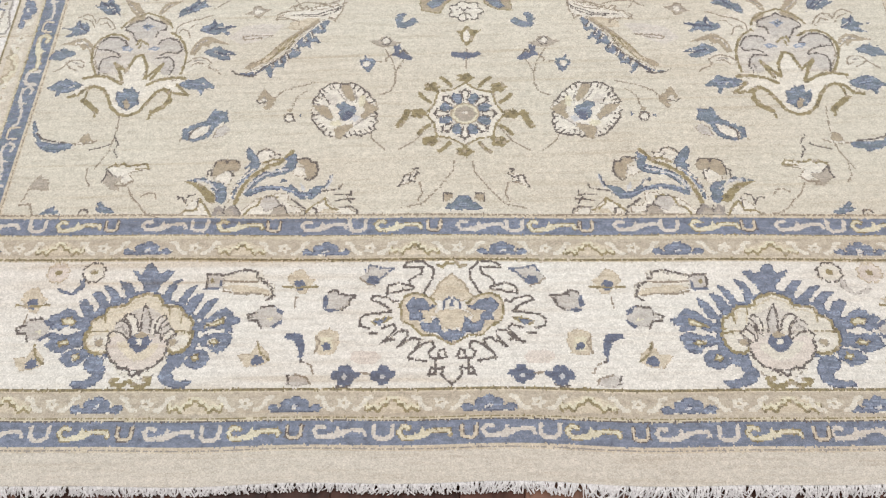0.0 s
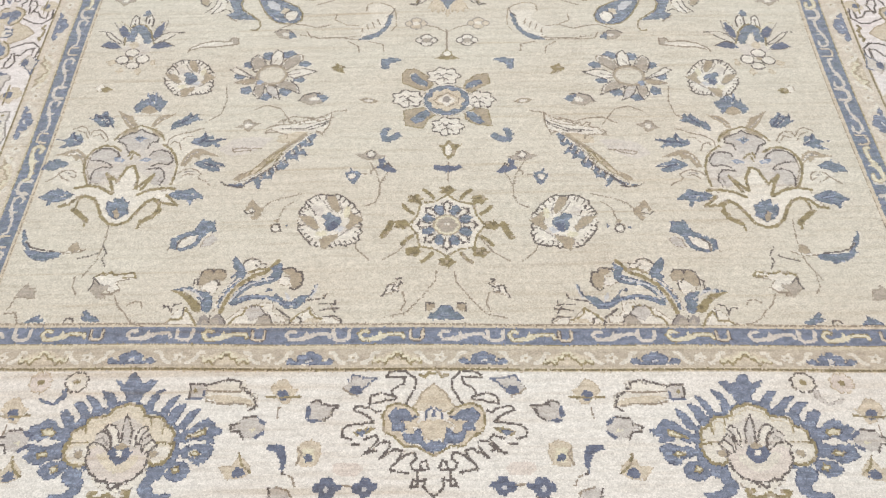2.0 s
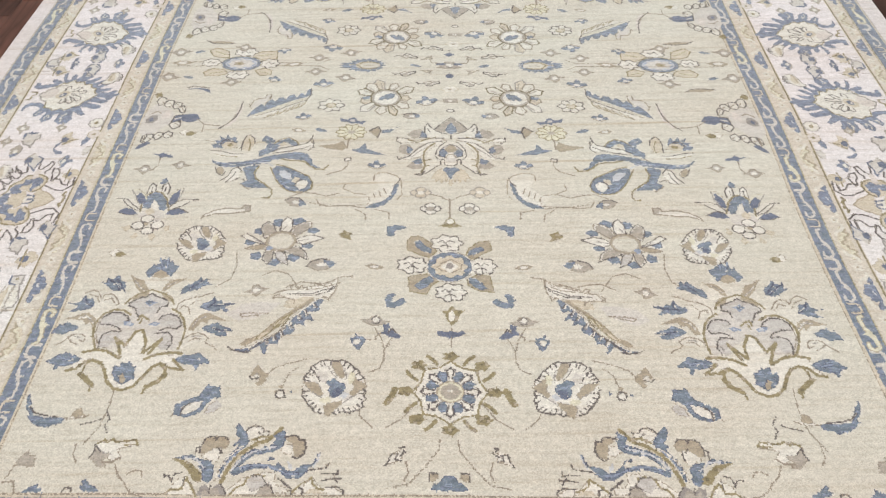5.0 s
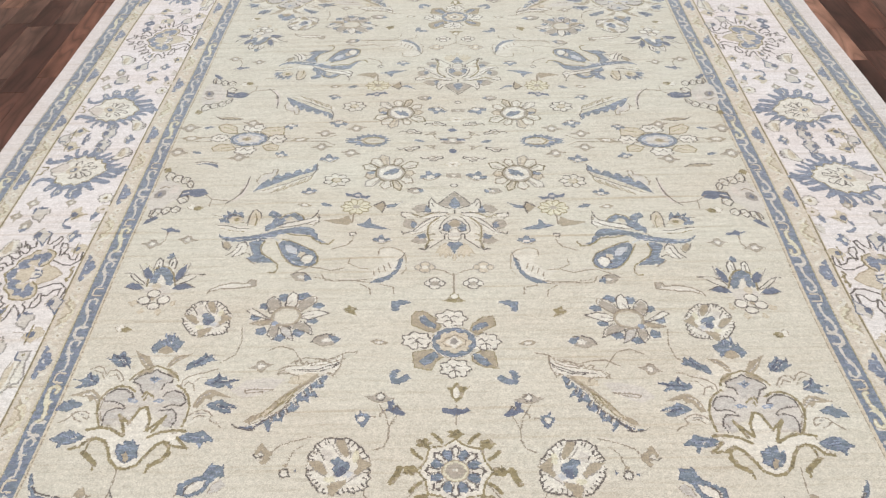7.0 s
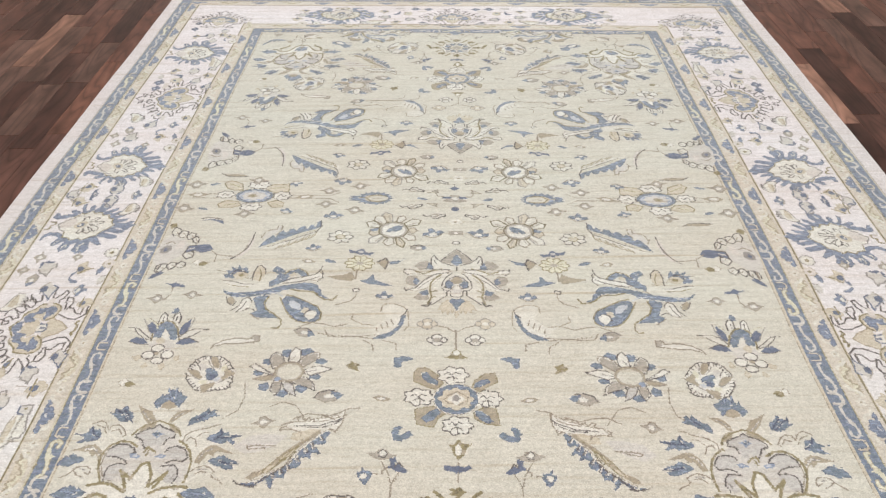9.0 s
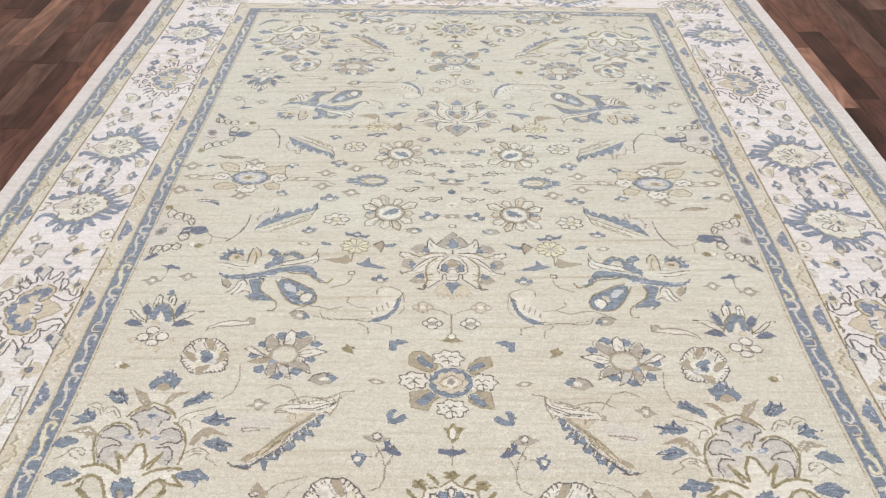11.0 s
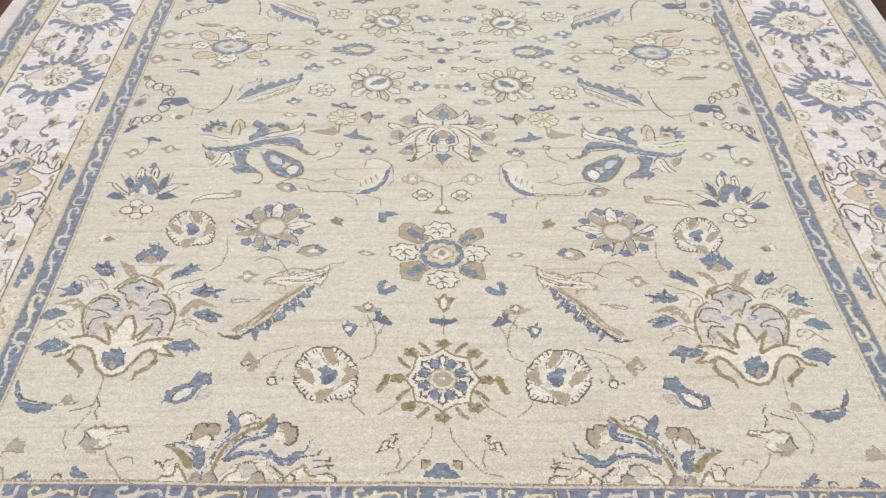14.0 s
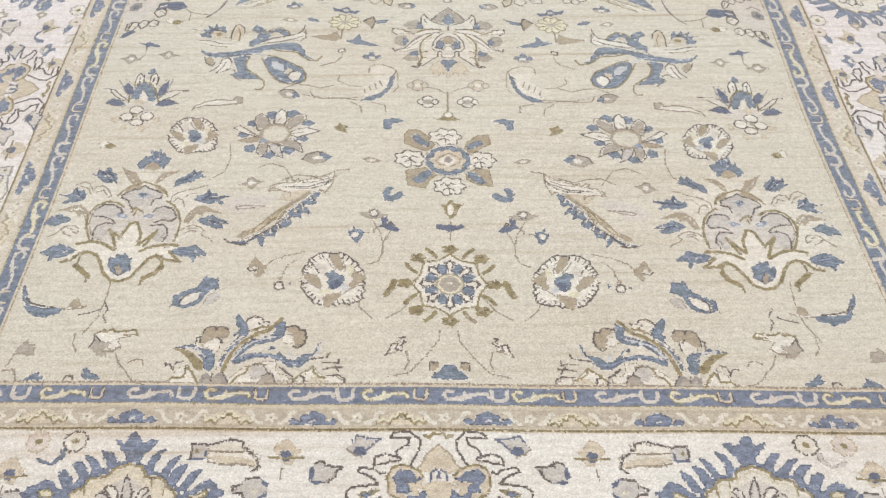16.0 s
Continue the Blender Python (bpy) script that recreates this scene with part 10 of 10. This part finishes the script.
thin = ((colour == VINE) & (grain.rand(NV, NU) < 0.11)) | ((colour == DARK) & (grain.rand(NV, NU) < 0.10)) & ~woven
colour[thin & (colour == VINE)] = FIELD
colour[thin & (colour == DARK)] = GREYTAN
for c, ground, rim_c, chance in ((IVORY, FIELD, BROWN, 0.75), (TAN, FIELD, BROWN, 0.60), (GREYTAN, FIELD, BROWN, 0.65), (CREAM, FIELD, BROWN, 0.4), (PALETAN, FIELD, TAN, 0.5), (LILAC, FIELD, BROWN, 0.6), (LILAC, GROUND, GREY, 0.45), (PALETAN, GROUND, TAN, 0.4), (IVORY, GROUND, GREYTAN, 0.3)):
    one, near_ground = (colour == c) & ~woven, np.zeros((NV, NU), bool)
    for axis_no, step in ((0, 1), (0, -1), (1, 1), (1, -1)):
        near_ground |= np.roll((colour == ground) & woven, step, axis_no)
    colour[one & near_ground & (grain.rand(NV, NU) < chance)] = rim_c
for axis_no, step in ((0, 1), (0, -1), (1, 1), (1, -1)):
    beside = np.roll(colour, step, axis_no)
    touch = (colour == IVORY) & ((beside == GREYTAN) | (beside == TAN) | (beside == BLUE) | (beside == LILAC)) & ~woven
    colour[touch & (grain.rand(NV, NU) < 0.4)] = GREY
for axis_no, step in ((1, 1), (0, 1), (1, -1), (0, -1)):
    swap = grain.rand(NV, NU) < 0.04
    swap[0] = swap[-1] = False
    swap[:, 0] = swap[:, -1] = False
    colour[swap] = np.roll(colour, step, axis_no)[swap]
    owner[swap] = np.roll(owner, step, axis_no)[swap]

# the field's blue comes from a greener dye lot than the borders'
in_field = (np.abs(cu) < 0.84) & (cv > 0.465) & (cv < 3.195)
colour[(colour == BLUE) & in_field & (clump < 0.85)] = TEAL
colour[(colour == BLUE) & woven & (np.abs(cu) > 0.84) & (cv > 0.5) & (streak < 0.45)] = TEAL

# ---- the knots become one mesh for each woven part ----
rug = tagged(new("rug"), "hand-knotted beige and ivory wool rug with blue floral pattern", "rug")
cut = np.ones((NV, NU), bool)
cut[:, 1:] = (colour[:, 1:] != colour[:, :-1]) | (owner[:, 1:] != owner[:, :-1])
cut[:, ::20] = True
rows_at, starts = np.nonzero(cut)
flat = rows_at * NU + starts
ends = np.append(flat[1:], NU * NV) - flat + starts
run_owner, run_colour = owner[rows_at, starts], colour[rows_at, starts]
order = np.argsort(run_owner, kind="stable")
bounds = np.searchsorted(run_owner[order], np.arange(len(OWNERS) + 1))
pile = np.random.RandomState(17)     # the nap leans a little differently in every row
PART_LABELS = {"field": "beige wool field with uneven weft-wise streaks", "main_border": "ivory wool border ground", "blue_band": "slate-blue stripe ground",
               "guard_stripe": "tan wool guard stripe", "plain_end": "undyed beige wool edging", "blue_palmette": "blue-rayed palmette with a tan heart",
               "lacy_palmette": "palmette outlined in dark brown with a blue heart", "star_medallion": "ivory star with blue kites and olive tufts",
               "bouquet": "ivory lotus bouquet with olive outlines and blue buds", "feather_leaf": "long serrated leaf in blue and olive", "iris_clump": "clump of blue and tan iris petals",
               "palmette": "lotus palmette in ivory, tan and blue", "scroll_bloom": "scrolling blue bloom with an eyed drop", "lily": "blue lily over an outlined quatrefoil",
               "sunflower": "round flower with ivory and blue petals", "roundel": "scalloped roundel with tan leaves and blue heart", "cross_rosette": "blue ring rosette with four tan leaves",
               "side_rosette": "oval blue ring rosette with tan leaves", "mid_rosette": "brown-outlined flower with a blue eye", "saw_leaf": "saw-edged blue leaf with cream heart"}
for k, name in enumerate(OWNERS):
    pick = order[bounds[k]:bounds[k + 1]]
    if not len(pick):
        continue
    u0, u1, v0 = starts[pick] * KNOT - HALF_W, ends[pick] * KNOT - HALF_W, rows_at[pick] * KNOT
    cx = np.stack([u0, u1, u1, u0], 1).ravel()
    cy = np.stack([v0, v0, v0 + KNOT, v0 + KNOT], 1).ravel()
    co = np.stack(lay(cx, cy), 1)
    co[:, 2] += pile.normal(0, 0.00011, len(co))
    used, index = np.unique(run_colour[pick], return_inverse=True)
    me = bpy.data.meshes.new(name)
    n = len(pick)
    me.vertices.add(4 * n)
    me.vertices.foreach_set("co", co.ravel())
    me.loops.add(4 * n)
    me.loops.foreach_set("vertex_index", np.arange(4 * n))
    me.polygons.add(n)
    me.polygons.foreach_set("loop_start", np.arange(0, 4 * n, 4))
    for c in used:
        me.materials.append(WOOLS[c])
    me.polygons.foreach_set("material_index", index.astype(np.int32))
    me.update(calc_edges=True)
    ob = new(name, me)
    ob.parent = rug
    if name in PART_LABELS:
        tagged(ob, PART_LABELS[name])


def rug_body():
    """The woven foundation under the pile, with its upright edges."""
    bm = bmesh.new()
    ring = [(u, 0.0) for u in np.linspace(-HALF_W, HALF_W, 60)] + [(HALF_W, v) for v in np.linspace(0, LENGTH, 60)[1:]]
    ring += [(u, LENGTH) for u in np.linspace(HALF_W, -HALF_W, 60)[1:]] + [(-HALF_W, v) for v in np.linspace(LENGTH, 0, 60)[1:-1]]
    top, low = [], []
    for u, v in ring:
        x, y, z = (float(a) for a in lay(u, v))
        top.append(bm.verts.new((x, y, z - 0.0015)))
        low.append(bm.verts.new((x, y, FLOOR_Z + 0.0003)))
    bm.faces.new(top)
    for a, b in zip(range(len(ring)), [*range(1, len(ring)), 0]):
        bm.faces.new((low[a], low[b], top[b], top[a]))
    return bm


part("foundation", rug_body(), WOOLS[PLAIN_END], rug)


def tube(bm, pts, radius, sides=5, taper=1.0):
    rings = []
    for k, q in enumerate(pts):
        d = (Vector(pts[min(k + 1, len(pts) - 1)]) - Vector(pts[max(k - 1, 0)])).normalized()
        a = d.orthogonal().normalized()
        b = d.cross(a)
        r = radius * (1 + (taper - 1) * k / (len(pts) - 1))
        rings.append([bm.verts.new(Vector(q) + r * (a * math.cos(2 * math.pi * i / sides) + b * math.sin(2 * math.pi * i / sides))) for i in range(sides)])
    for r0, r1 in zip(rings[:-1], rings[1:]):
        for i in range(sides):
            bm.faces.new((r0[i], r0[(i + 1) % sides], r1[(i + 1) % sides], r1[i]))
    bm.faces.new(rings[-1])


for sgn in (-1, 1):
    bm = bmesh.new()
    pts = []
    for v in np.linspace(0.004, LENGTH, 160):
        x, y, z = (float(a) for a in lay(sgn * (HALF_W + 0.001), v))
        pts.append((x, y, z - 0.0042))
    tube(bm, pts, 0.0045, 8)
    part("selvage", bm, WOOLS[SIDE_EDGE], rug, "overcast ivory wool side cord")

# the warp ends, a short, dense cotton fringe on the near end
rng = random.Random(11)
bm = bmesh.new()
u = -HALF_W + 0.003
while u < HALF_W - 0.003:
    x, y, z = (float(a) for a in lay(u, 0.0))
    lean, long = rng.gauss(0, 0.7), rng.uniform(0.008, 0.017) * (1 + 0.25 * math.sin(5 * u))
    lift = rng.uniform(0.0, 0.0035)
    pts = [(x, y + 0.004, -0.0022), (x + lean * 0.3 * long, y - 0.3 * long, -0.0022 + lift * 0.5), (x + lean * 0.6 * long, y - 0.65 * long, -0.0055 + lift),
           (x + lean * long + rng.gauss(0, 0.0015), y - long, -0.0078 + lift * rng.uniform(0, 1.2))]
    tube(bm, pts, rng.uniform(0.0009, 0.0016), 5, 0.8)
    u += rng.uniform(0.0008, 0.0018)
part("fringe", bm, WARP_COTTON, rug, "short off-white cotton warp fringe")

# ---- the floor's staves ----
STAVE_W, GAP = 0.0966, 0.0007
rng = random.Random(5)
stave_mesh = {}
joined = bmesh.new()


def stave_bm(bm, x0, x1, y0, y1, z0, z1):
    e = 0.0009
    low = [bm.verts.new(q) for q in ((x0, y0, z1 - e), (x1, y0, z1 - e), (x1, y1, z1 - e), (x0, y1, z1 - e))]
    top = [bm.verts.new(q) for q in ((x0 + e, y0 + e, z1), (x1 - e, y0 + e, z1), (x1 - e, y1 - e, z1), (x0 + e, y1 - e, z1))]
    base = [bm.verts.new((q.co.x, q.co.y, z0)) for q in low]
    bm.faces.new(top)
    for i in range(4):
        j = (i + 1) % 4
        bm.faces.new((low[i], low[j], top[j], top[i]))
        bm.faces.new((base[i], base[j], low[j], low[i]))


# where the staves beside the rug begin and which wood they are cut from, column by column
LAID = {-30: [(1.75, "brown"), (2.324, "orange"), (2.95, "red"), (3.50, "brown")], -31: [(1.70, "brown"), (2.22, "dark"), (2.754, "grey"), (3.162, "dark"), (3.75, "brown")],
        -32: [(1.80, "dark"), (2.317, "grey"), (2.74, "dark"), (3.05, "red"), (3.566, "grey")], -33: [(1.85, "brown"), (2.30, "dark"), (2.766, "grey"), (3.36, "brown"), (3.90, "red")],
        -34: [(1.90, "brown"), (2.40, "grey"), (2.92, "light"), (3.510, "dark")], -35: [(2.10, "red"), (2.62, "grey"), (3.212, "dark"), (3.80, "grey")],
        -1: [(1.80, "dark"), (2.314, "light"), (2.82, "red"), (3.40, "brown")], 0: [(1.90, "brown"), (2.38, "dark"), (2.972, "red"), (3.50, "brown")],
        1: [(2.00, "brown"), (2.55, "red"), (3.15, "brown"), (3.70, "dark")], 2: [(2.05, "dark"), (2.635, "grey"), (3.30, "brown")],
        3: [(2.15, "brown"), (2.75, "dark"), (3.373, "light")], 4: [(2.30, "brown"), (2.85, "dark"), (3.20, "grey")]}
LENGTHS = (0.40, 0.48, 0.56, 0.64)


def lay_stave(x0, x1, y0, y1, wood=None):
    """One stave; beside the rug an object of its own, elsewhere joined to the rest."""
    xc, yc, long = (x0 + x1) / 2, (y0 + y1) / 2, round(y1 - y0, 3)
    if not (1.30 < abs(xc) < 2.45 and 1.55 < yc < 4.6 and x1 - x0 > STAVE_W - 0.001):
        stave_bm(joined, x0 + GAP / 2, x1 - GAP / 2, y0 + GAP / 2, y1 - GAP / 2, FLOOR_Z - 0.007, FLOOR_Z)
        return
    wood = wood or rng.choice(("dark", "dark", "brown", "brown", "brown", "red", "red", "grey", "light"))
    if (long, wood) not in stave_mesh:
        bm = bmesh.new()
        stave_bm(bm, -STAVE_W / 2 + GAP / 2, STAVE_W / 2 - GAP / 2, -long / 2 + GAP / 2, long / 2 - GAP / 2, -0.007, 0.0)
        me = bpy.data.meshes.new("stave")
        bm.to_mesh(me)
        bm.free()
        me.materials.append(STAVE_WOODS[wood])
        stave_mesh[long, wood] = me
    ob = new("stave", stave_mesh[long, wood])
    ob.parent = FLOOR
    ob.location = (xc, yc, FLOOR_Z)


for column in range(-59, 29):
    x0, x1 = max(1.44 + column * STAVE_W, -ROOM_X), min(1.44 + (column + 1) * STAVE_W, ROOM_X)
    if x1 - x0 < 0.004:
        continue
    laid = LAID.get(column, [])
    y = ROOM_Y0 - rng.uniform(0, 0.3)
    while y < ROOM_Y1:
        here = [q for q in laid if abs(q[0] - y) < 1e-6]
        ahead = [q[0] for q in laid if q[0] > y + 0.001]
        ye = y + rng.choice(LENGTHS)
        if here and ahead:
            ye = ahead[0]
        elif ahead and ye > ahead[0] - 0.2:
            ye = ahead[0]
        lay_stave(x0, x1, max(y, ROOM_Y0), min(ye, ROOM_Y1), here[0][1] if here else None)
        y = ye
tagged(part("far_staves", joined, STAVE_WOOD_FAR, FLOOR), kind="stuff")
